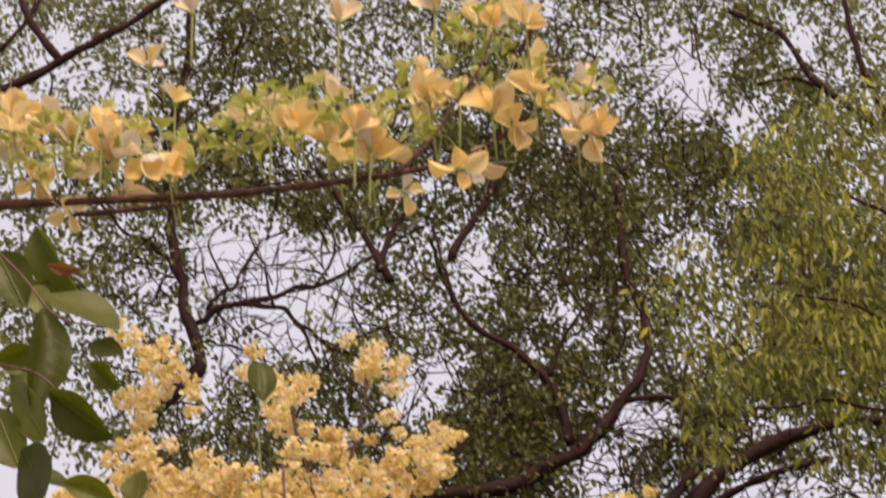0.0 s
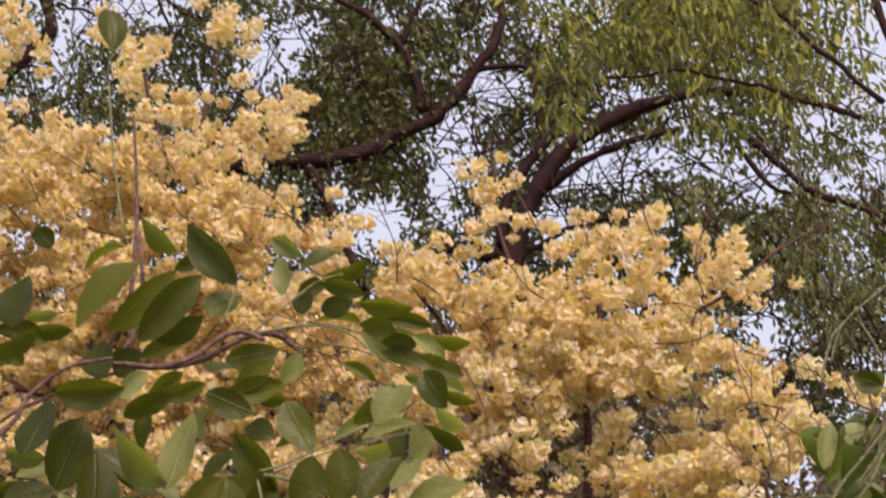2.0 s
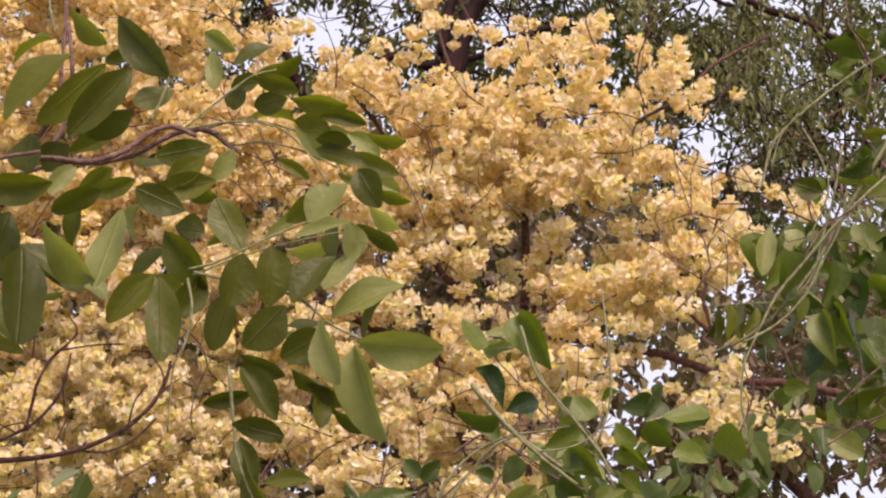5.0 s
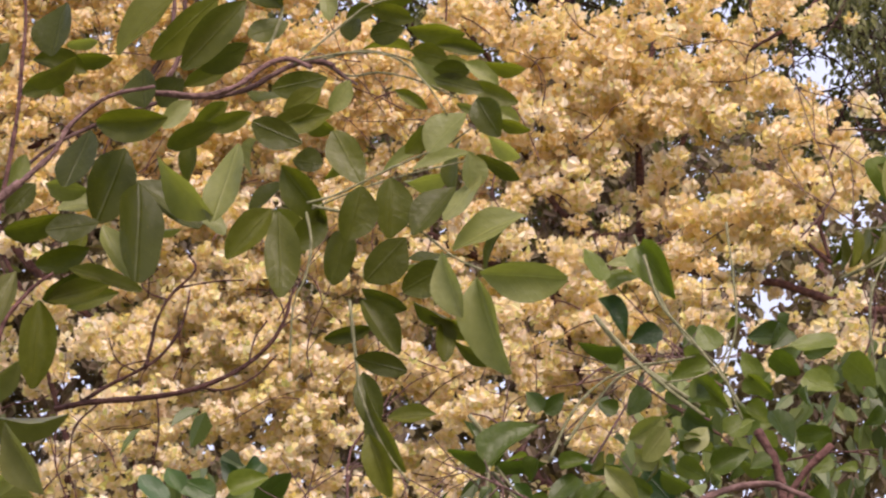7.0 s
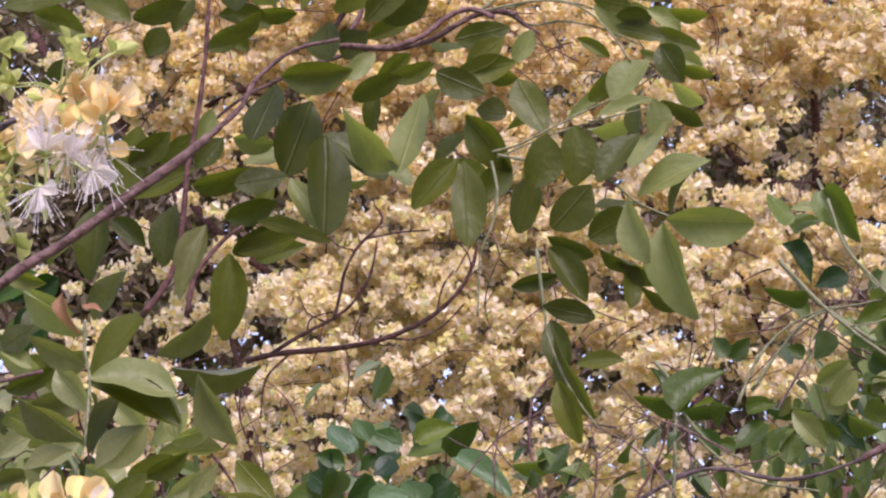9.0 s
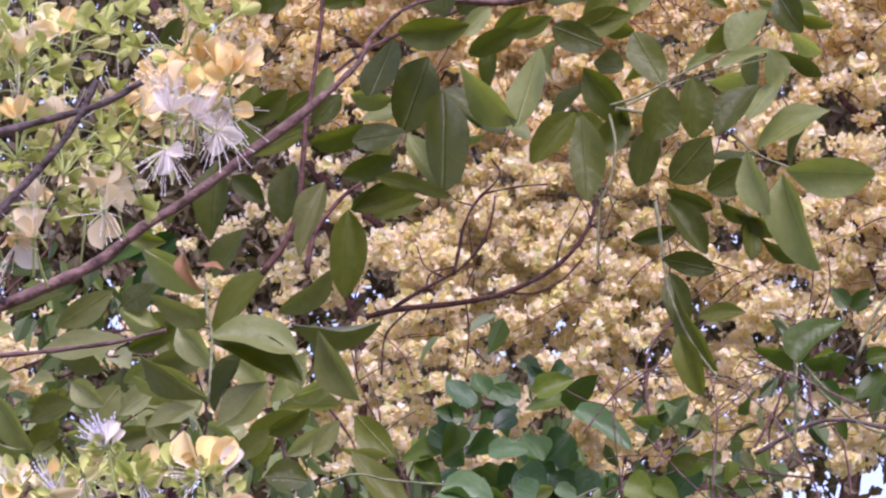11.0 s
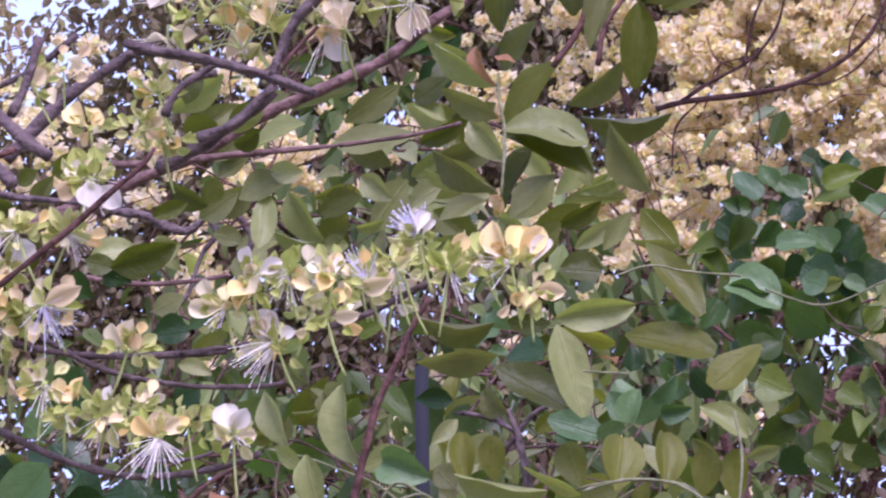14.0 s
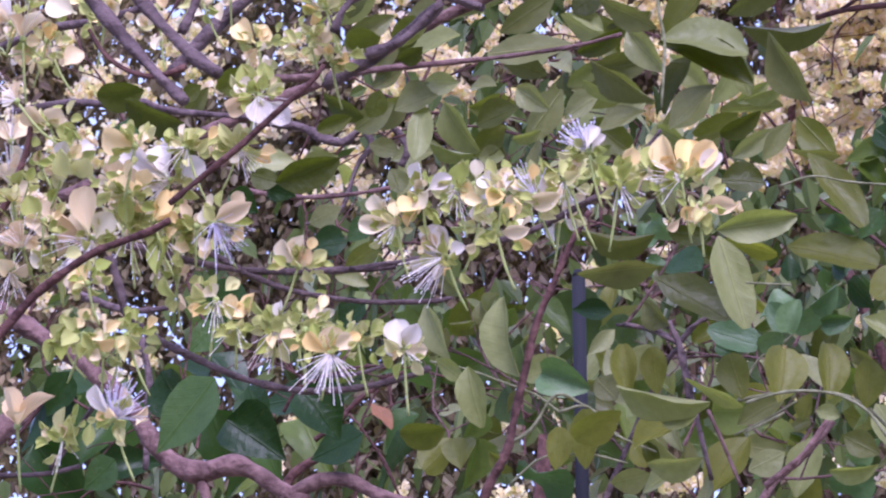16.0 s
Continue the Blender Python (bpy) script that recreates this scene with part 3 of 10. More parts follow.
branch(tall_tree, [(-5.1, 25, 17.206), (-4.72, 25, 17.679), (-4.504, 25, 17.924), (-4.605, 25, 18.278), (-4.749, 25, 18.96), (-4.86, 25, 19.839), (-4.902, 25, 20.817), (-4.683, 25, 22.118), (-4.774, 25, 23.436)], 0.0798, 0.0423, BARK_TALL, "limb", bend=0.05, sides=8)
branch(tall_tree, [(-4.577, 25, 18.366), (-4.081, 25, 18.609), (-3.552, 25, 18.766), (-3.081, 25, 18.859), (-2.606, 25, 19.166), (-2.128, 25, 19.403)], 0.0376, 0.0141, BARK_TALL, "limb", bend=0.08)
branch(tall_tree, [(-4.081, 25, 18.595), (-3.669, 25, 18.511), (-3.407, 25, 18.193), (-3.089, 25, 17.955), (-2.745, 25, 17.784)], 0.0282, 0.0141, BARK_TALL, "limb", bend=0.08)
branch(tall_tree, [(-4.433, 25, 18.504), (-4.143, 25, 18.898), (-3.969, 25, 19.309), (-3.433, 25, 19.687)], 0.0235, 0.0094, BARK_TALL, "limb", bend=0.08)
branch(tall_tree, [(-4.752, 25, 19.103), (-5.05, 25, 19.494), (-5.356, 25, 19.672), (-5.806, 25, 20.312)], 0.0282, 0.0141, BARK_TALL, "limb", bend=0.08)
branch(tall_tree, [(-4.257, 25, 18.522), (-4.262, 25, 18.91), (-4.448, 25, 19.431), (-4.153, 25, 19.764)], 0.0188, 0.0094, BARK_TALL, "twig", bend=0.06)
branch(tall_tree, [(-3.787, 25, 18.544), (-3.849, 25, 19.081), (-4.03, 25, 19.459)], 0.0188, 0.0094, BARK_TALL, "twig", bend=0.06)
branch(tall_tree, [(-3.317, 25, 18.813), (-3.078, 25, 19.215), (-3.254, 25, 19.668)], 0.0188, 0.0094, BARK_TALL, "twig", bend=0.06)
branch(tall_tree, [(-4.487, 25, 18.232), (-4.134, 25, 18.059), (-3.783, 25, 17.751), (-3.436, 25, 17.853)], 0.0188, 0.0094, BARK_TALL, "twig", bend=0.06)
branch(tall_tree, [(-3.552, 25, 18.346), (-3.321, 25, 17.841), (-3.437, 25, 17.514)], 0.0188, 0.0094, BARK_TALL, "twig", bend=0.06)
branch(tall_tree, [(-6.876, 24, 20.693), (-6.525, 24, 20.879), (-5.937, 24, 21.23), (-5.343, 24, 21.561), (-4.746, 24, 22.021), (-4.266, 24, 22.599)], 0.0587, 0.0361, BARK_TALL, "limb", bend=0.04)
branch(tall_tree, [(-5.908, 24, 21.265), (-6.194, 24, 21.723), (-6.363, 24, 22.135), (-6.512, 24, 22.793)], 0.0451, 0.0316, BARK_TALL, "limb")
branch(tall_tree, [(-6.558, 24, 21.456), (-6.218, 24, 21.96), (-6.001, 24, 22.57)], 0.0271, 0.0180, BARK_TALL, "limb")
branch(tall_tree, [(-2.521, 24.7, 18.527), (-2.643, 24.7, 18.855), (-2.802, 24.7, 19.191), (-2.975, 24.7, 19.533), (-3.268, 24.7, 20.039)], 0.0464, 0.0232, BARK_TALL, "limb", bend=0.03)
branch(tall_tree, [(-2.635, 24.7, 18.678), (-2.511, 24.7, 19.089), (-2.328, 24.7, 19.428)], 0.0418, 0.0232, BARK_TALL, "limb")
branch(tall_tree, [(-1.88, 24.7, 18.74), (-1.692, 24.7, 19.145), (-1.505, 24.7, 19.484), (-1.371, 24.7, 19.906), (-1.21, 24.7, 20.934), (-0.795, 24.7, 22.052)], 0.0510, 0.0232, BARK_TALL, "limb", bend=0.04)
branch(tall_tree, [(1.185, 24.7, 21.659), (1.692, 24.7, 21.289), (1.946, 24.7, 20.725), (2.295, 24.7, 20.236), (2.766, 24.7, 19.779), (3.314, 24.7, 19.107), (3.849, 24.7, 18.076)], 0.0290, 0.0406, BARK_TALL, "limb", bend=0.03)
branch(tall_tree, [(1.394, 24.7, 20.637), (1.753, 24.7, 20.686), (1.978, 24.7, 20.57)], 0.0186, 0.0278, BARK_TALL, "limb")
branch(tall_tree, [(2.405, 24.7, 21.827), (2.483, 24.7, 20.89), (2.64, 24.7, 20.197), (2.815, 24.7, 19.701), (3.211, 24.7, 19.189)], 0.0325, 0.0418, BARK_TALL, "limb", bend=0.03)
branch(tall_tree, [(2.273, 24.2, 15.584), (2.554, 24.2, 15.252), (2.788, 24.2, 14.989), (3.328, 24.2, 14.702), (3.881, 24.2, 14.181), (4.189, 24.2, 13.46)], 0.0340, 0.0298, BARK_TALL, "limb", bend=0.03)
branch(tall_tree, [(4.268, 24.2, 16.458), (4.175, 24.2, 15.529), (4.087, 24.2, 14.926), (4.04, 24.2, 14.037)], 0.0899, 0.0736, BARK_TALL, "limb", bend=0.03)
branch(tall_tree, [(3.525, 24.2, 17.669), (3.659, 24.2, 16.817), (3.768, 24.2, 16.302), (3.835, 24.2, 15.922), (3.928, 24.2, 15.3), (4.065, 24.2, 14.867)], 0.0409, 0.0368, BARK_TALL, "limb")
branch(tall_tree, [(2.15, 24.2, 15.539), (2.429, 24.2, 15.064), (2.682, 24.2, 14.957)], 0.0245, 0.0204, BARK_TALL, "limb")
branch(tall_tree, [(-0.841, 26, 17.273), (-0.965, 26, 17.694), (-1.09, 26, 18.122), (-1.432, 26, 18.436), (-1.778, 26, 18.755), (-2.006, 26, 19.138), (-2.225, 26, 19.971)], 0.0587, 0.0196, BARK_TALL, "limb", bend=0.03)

HOLES_A = [
    (-5.482, 21.538, 0.247, 0.284), (-6.464, 22.366, 0.382, 0.408), (-4.088, 19.249, 0.675, 0.399), (-3.787, 18.544, 0.587, 0.495),
    (-4.075, 18.053, 0.411, 0.346), (-2.112, 20.001, 0.188, 0.177), (-2.117, 17.621, 0.323, 0.339), (-2.442, 17.184, 0.264, 0.233),
    (-1.672, 18.926, 0.223, 0.356), (-0.829, 18.278, 0.247, 0.208), (-0.12, 16.862, 0.323, 0.275), (-0.537, 16.415, 0.44, 0.225),
    (0.75, 20.869, 0.282, 0.457), (1.313, 20.465, 0.323, 0.449), (1.919, 21.505, 0.247, 0.404), (1.163, 19.572, 0.293, 0.159)]
HOLES_B = [
    (1.282, 16.696, 0.323, 0.194), (1.065, 16.138, 0.558, 0.266), (-3.078, 19.287, 0.264, 0.435), (-4.532, 17.553, 0.188, 0.231),
    (-3.492, 21.181, 0.223, 0.123), (-2.74, 22.21, 0.153, 0.209), (-5.994, 21.793, 0.352, 0.199), (-3.913, 19.738, 0.264, 0.184),
    (-0.103, 21.663, 0.176, 0.196), (-4.114, 21.735, 0.235, 0.198), (1.289, 18.27, 0.129, 0.137), (0.509, 17.43, 0.129, 0.187),
    (1.959, 19.256, 0.235, 0.142), (2.084, 19.896, 0.176, 0.146), (-2.102, 20.394, 0.176, 0.12), (-1.141, 17.762, 0.235, 0.169),
    (-0.68, 17.852, 0.264, 0.169), (-3.027, 18.362, 0.205, 0.35)]
HOLES_C = [
    (1.054, 15.719, 0.357, 0.22), (1.509, 15.932, 0.329, 0.254), (0.425, 15.334, 0.275, 0.155), (1.992, 15.827, 0.22, 0.252),
    (2.512, 15.592, 0.329, 0.313), (3.137, 16.3, 0.329, 0.224), (3.157, 15.536, 0.22, 0.187), (1.189, 16.702, 0.275, 0.13),
    (-1.313, 15.483, 0.384, 0.282), (-0.514, 16.109, 0.329, 0.192), (-2.313, 17.448, 0.329, 0.336), (-1.742, 15.771, 0.247, 0.19),
    (-4.536, 17.449, 0.22, 0.337), (-0.083, 16.849, 0.247, 0.196), (2.385, 13.896, 0.384, 0.414), (0.516, 15.079, 0.329, 0.184),
    (-0.691, 15.87, 0.22, 0.254), (-4.071, 16.551, 0.329, 0.162)]
HOLES_D = [
    (3.654, 15.595, 0.317, 0.313), (3.257, 15.433, 0.264, 0.249), (3.638, 13.886, 0.317, 0.297), (3.386, 13.489, 0.264, 0.352),
    (2.324, 14.029, 0.317, 0.358), (1.125, 14.405, 0.211, 0.241), (1.547, 15.859, 0.211, 0.252), (4.093, 15.629, 0.158, 0.313),
    (2.235, 15.563, 0.211, 0.187), (3.559, 13.128, 0.317, 0.289), (2.56, 12.5, 0.37, 0.341)]
HOLES_E = [
    (-4.57, 19.07, 0.27, 0.43), (-3.92, 19.22, 0.44, 0.51), (-3.22, 19.15, 0.26, 0.43), (-3.57, 18.62, 0.53, 0.32),
    (-4.15, 18.4, 0.29, 0.35), (-3.51, 18.06, 0.29, 0.28), (-3.07, 18.57, 0.22, 0.32), (-5.31, 19.87, 0.27, 0.22),
    (-5.17, 19.06, 0.18, 0.36), (-5.03, 18.55, 0.21, 0.21), (-2.2, 17.39, 0.31, 0.34), (-2.43, 17.08, 0.2, 0.13),
    (-0.08, 16.86, 0.33, 0.21), (-2.13, 20.02, 0.21, 0.15), (1.11, 15.91, 0.49, 0.23), (0.6, 15.71, 0.27, 0.19),
    (-1.38, 15.32, 0.33, 0.28), (-0.71, 15.57, 0.19, 0.25), (-0.79, 18.27, 0.18, 0.14), (-4.57, 17.48, 0.15, 0.24)]
HOLES = HOLES_E + [(x, z, rx * 0.98, rz * 0.98) for x, z, rx, rz in HOLES_A] + [(x, z, rx * 0.8, rz * 0.8) for x, z, rx, rz in HOLES_B] + [(x, z, rx * 0.95, rz * 0.95) for x, z, rx, rz in HOLES_C] + [(x, z, rx * 0.72, rz * 0.72) for x, z, rx, rz in HOLES_D]


def crown(tree, blobs, holes, per_area, depth, thick, lean, leaf, ratio, droop, material, name, label, seed, soft=0.5, speck=0.02, clump=0.0):
    """A crown of single small leaves in twig-wise tufts, thinned in gaps set by the camera's view."""
    rng = np.random.default_rng(seed)
    tufts = in_blobs(rng, blobs, per_area, depth, thick, lean)
    keep = outside(tufts, holes, depth, lean, soft, rng)
    keep |= rng.uniform(size=len(tufts)) < speck
    if clump:
        drift = np.array([noise.noise(Vector(p) * 0.9) + 0.5 * noise.noise(Vector(p) * 2.3) for p in tufts])
        keep &= drift + rng.uniform(-0.3, 0.3, len(tufts)) > -0.32 + 0.3 * (clump - 1)
    tufts = tufts[keep]
    many = rng.integers(5, 12, len(tufts))
    centre = np.repeat(tufts, many, 0)
    n = len(centre)
    off = unit(rng, n) * (leaf * 1.9 * rng.uniform(0.25, 1.0, n) ** 0.6)[:, None]
    off[:, 2] -= leaf * 0.3
    ways = unit(rng, n) * (1 - droop) + off / leaf * 0.25
    ways[:, 2] -= droop * 1.6
    v, f = hex_leaves(centre + off, ways, unit(rng, n) + (0, -0.35, 0.25), leaf * rng.uniform(0.65, 1.2, n), ratio)
    ob = adopt(new(name, mesh_of(name, v, f, material)), tree)
    return tagged(ob, label, "", "", "stuff")
TALL_LOBES = [
    (-5.549, 21.664, 1.937, 1.791), (-2.752, 21.344, 1.937, 1.76), (-0.021, 21.033, 1.937, 1.728), (2.273, 20.022, 1.467, 2.521),
    (-4.848, 18.617, 2.054, 1.821), (-2.026, 18.821, 1.937, 1.823), (0.377, 18.294, 1.937, 1.996), (-3.099, 16.753, 2.054, 1.339),
    (-0.587, 16.517, 1.937, 1.318), (1.906, 16.604, 1.467, 1.722)]
LOW_LOBES = [
    (-2.618, 16.069, 2.112, 0.964), (-0.437, 15.549, 1.848, 1.012), (1.437, 15.056, 1.584, 1.25), (3.037, 14.83, 1.373, 1.622),
    (4.27, 13.847, 1.056, 2.133), (2.861, 12.94, 1.373, 1.287), (1.053, 13.283, 1.848, 1.303), (-1.049, 13.414, 1.848, 1.492),
    (-3.163, 13.545, 1.848, 1.499)]
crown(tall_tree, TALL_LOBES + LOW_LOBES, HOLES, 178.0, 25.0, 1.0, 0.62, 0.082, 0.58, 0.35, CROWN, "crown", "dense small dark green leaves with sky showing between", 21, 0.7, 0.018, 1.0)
DENSE_LOBES = [
    (-1.554, 16.42, 0.536, 0.449), (-1.621, 16.045, 0.59, 0.253), (-1.22, 16.582, 0.322, 0.322), (-0.952, 16.43, 0.214, 0.256),
    (2.908, 14.134, 0.268, 0.708), (2.651, 14.155, 0.214, 0.59), (-1.618, 17.866, 0.322, 0.405), (-1.857, 17.356, 0.322, 0.398),
    (-0.585, 15.088, 0.322, 0.243), (2.016, 14.565, 0.322, 0.238), (1.444, 14.613, 0.268, 0.239)]
crown(tall_tree, DENSE_LOBES, [], 26.0, 24.9, 0.6, 0.6, 0.1, 0.55, 0.35, CROWN, "crown", "denser clump of dark green leaves", 22)
OPEN_SKY = [
    (-4.088, 19.249, 0.734, 0.472), (-3.787, 18.544, 0.646, 0.566), (-4.075, 17.984, 0.47, 0.415), (-5.091, 18.853, 0.352, 0.575),
    (-2.117, 17.621, 0.352, 0.339), (-2.112, 19.986, 0.293, 0.222)]
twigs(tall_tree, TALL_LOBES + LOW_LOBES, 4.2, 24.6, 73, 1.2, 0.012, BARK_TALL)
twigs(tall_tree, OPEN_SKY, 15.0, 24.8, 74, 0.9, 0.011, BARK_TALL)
# ---- tree with hanging lime green leaves ----
lime_tree = thing("hanging_leaf_tree", 6.5, 21.5, "tall tree with long hanging yellow-green young leaves", "tree")
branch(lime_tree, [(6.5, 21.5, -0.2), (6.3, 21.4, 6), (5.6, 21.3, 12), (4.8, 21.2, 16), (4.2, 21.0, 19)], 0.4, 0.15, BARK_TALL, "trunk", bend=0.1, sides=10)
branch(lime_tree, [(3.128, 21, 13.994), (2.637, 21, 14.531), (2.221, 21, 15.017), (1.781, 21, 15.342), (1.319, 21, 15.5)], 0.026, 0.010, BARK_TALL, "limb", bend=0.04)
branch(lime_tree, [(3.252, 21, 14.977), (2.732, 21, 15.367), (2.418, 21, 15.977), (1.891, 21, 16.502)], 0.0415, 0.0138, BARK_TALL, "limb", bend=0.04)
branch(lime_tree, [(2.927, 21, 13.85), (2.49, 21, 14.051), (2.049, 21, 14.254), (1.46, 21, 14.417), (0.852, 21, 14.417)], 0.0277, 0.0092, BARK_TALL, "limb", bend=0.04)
LIME_GAPS = [
    (1.107, 14.264, 0.296, 0.162), (0.925, 13.796, 0.468, 0.223), (0.459, 14.879, 0.108, 0.157), (1.113, 15.584, 0.108, 0.126),
    (1.499, 14.253, 0.148, 0.13), (-0.069, 14.403, 0.247, 0.198)]
LIME_SKY = [
    (1.027, 14.264, 0.23, 0.109), (1.7, 13.53, 0.166, 0.191), (2.66, 13.928, 0.277, 0.187), (2.137, 13.334, 0.23, 0.209),
    (2.677, 13.287, 0.184, 0.156), (0.914, 13.44, 0.277, 0.185), (1.296, 13.619, 0.23, 0.191), (2.032, 11.937, 0.277, 0.297),
    (1.719, 14.202, 0.092, 0.13), (2.335, 13.903, 0.184, 0.096)]
LIME_LOBES = [
    (2.498, 15.389, 0.691, 0.691), (1.565, 15.592, 0.553, 0.638), (1.96, 14.76, 0.691, 0.447), (2.631, 14.476, 0.507, 0.498),
    (1.474, 14.582, 0.415, 0.388), (0.64, 14.713, 0.323, 0.335), (0.558, 14.224, 0.23, 0.273), (2.325, 14.229, 0.277, 0.218),
    (1.186, 15.056, 0.415, 0.453), (1.822, 13.84, 0.184, 0.322), (1.466, 13.98, 0.184, 0.188), (2.167, 16.837, 1.152, 0.732),
    (2.811, 16.057, 0.691, 0.708), (0.464, 15.581, 0.415, 0.463), (1.292, 16.322, 0.553, 0.476)]
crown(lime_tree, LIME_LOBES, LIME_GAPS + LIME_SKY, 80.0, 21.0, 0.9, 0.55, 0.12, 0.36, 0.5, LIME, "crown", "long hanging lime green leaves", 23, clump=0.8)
crown(lime_tree, LIME_LOBES, LIME_GAPS + LIME_SKY, 20.0, 21.2, 0.9, 0.55, 0.085, 0.5, 0.4, CROWN, "crown", "dark green leaves mixed among the lime ones", 28, clump=1.0)
DARK_LIME = [
    (2.556, 13.422, 0.354, 0.422), (2.714, 12.683, 0.31, 0.463), (2.391, 12.601, 0.266, 0.307), (2.429, 12.042, 0.266, 0.301),
    (2.143, 12.874, 0.266, 0.207), (1.645, 13.481, 0.266, 0.317), (3.129, 10.68, 0.266, 0.574), (1.565, 13.015, 0.222, 0.26),
    (2.843, 12.167, 0.177, 0.301), (2.891, 11.321, 0.266, 0.244), (3.179, 11.548, 0.266, 0.394), (3.358, 12.387, 0.177, 0.406)]
crown(lime_tree, DARK_LIME, LIME_GAPS + LIME_SKY, 60.0, 21.0, 0.6, 0.45, 0.085, 0.45, 0.6, CROWN, "crown", "hanging dark green leaves", 24)
# ---- openings between the crowns, placed to line up in the camera's view ----
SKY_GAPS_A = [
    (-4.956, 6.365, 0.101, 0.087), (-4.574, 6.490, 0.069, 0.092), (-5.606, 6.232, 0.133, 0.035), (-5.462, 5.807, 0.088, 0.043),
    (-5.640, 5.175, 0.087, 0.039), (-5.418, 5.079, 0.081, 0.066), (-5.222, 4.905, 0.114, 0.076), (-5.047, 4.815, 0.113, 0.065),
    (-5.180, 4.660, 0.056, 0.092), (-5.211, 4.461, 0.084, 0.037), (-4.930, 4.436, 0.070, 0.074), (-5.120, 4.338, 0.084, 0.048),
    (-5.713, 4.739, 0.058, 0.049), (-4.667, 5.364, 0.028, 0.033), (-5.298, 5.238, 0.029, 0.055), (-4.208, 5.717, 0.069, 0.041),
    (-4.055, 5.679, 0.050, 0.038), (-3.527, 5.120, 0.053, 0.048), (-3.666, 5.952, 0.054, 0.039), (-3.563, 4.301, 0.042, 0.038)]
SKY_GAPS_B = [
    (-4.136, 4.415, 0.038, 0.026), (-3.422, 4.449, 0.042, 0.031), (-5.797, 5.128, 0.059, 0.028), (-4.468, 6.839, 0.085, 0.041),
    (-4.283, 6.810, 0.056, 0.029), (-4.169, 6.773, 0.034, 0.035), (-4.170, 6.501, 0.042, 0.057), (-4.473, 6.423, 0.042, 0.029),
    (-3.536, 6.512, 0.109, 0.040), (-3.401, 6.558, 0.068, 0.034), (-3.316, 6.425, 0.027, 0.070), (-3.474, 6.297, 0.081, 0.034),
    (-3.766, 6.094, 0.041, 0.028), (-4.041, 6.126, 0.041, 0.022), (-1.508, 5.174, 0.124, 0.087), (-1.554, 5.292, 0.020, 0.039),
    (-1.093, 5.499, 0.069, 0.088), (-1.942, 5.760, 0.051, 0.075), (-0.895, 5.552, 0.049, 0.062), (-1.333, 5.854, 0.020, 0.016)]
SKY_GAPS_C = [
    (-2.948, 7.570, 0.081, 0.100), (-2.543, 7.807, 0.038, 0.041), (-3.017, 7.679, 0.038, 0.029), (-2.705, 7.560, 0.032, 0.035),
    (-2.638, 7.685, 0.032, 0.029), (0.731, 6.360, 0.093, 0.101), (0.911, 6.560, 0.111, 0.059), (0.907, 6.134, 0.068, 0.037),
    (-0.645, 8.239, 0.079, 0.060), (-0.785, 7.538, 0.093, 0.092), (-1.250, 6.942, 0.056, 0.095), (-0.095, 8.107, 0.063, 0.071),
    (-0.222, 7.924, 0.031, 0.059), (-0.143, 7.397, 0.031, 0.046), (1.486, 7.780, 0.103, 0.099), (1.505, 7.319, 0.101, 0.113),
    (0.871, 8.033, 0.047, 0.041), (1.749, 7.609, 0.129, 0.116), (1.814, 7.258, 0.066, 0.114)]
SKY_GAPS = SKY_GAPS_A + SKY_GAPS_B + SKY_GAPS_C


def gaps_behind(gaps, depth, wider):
    """The same openings scaled from the camera's place to another depth, aligned in view."""
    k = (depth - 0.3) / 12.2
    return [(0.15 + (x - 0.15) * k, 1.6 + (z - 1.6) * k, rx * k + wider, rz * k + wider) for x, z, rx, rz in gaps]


# ---- dim woodland behind the blossom ----
woodland = thing("woodland", 0.0, 19.0, "dim woodland of brownish green leaves behind the blossom", "trees", "", "stuff")
WOOD_LOBES = [
    (-3.622, 10.422, 1.176, 1.121), (-2.216, 10.529, 1.176, 1.121), (-0.637, 10.184, 1.176, 1.102), (0.715, 9.861, 0.98, 1.084),
    (-3.608, 8.724, 1.176, 1.048), (-2.251, 8.625, 1.176, 1.04), (-0.719, 8.514, 1.176, 1.03), (0.777, 8.204, 1.098, 0.931),
    (1.651, 7.551, 0.784, 0.785), (1.768, 8.737, 0.47, 0.491)]
WOOD_LOW = [
    (-6.69, 9.533, 1.206, 1.036), (-5.205, 9.424, 1.206, 1.019), (-6.605, 8.021, 1.206, 1.072), (-5.151, 7.731, 1.206, 1.047),
    (-3.553, 7.441, 1.206, 0.937), (-2.207, 7.172, 1.206, 0.916), (-1.098, 6.729, 1.005, 0.775)]
WOOD_END = [
    (-8.889, 8.494, 1.245, 1.124), (-7.313, 8.161, 1.245, 1.09), (-8.771, 6.765, 1.245, 1.071), (-7.234, 6.482, 1.245, 1.04),
    (-5.574, 6.403, 1.245, 1.014), (-4.186, 6.337, 1.245, 0.991), (-3.044, 6.092, 1.038, 0.967), (-7.821, 5.492, 1.245, 0.609),
    (-5.751, 5.425, 1.245, 0.589), (-3.801, 5.361, 1.245, 0.572)]
WOOD_LEFT = [
    (-6.424, 11.974, 0.985, 1.21), (-4.912, 11.347, 0.867, 0.84), (-4.889, 9.784, 0.985, 0.972), (-3.66, 10.988, 0.788, 0.917),
    (-5.733, 10.525, 0.788, 1.378)]
WOOD_SIDE = [
    (2.553, 9.609, 0.6, 0.514), (2.097, 8.923, 0.8, 0.499), (2.872, 8.959, 0.48, 0.627)]
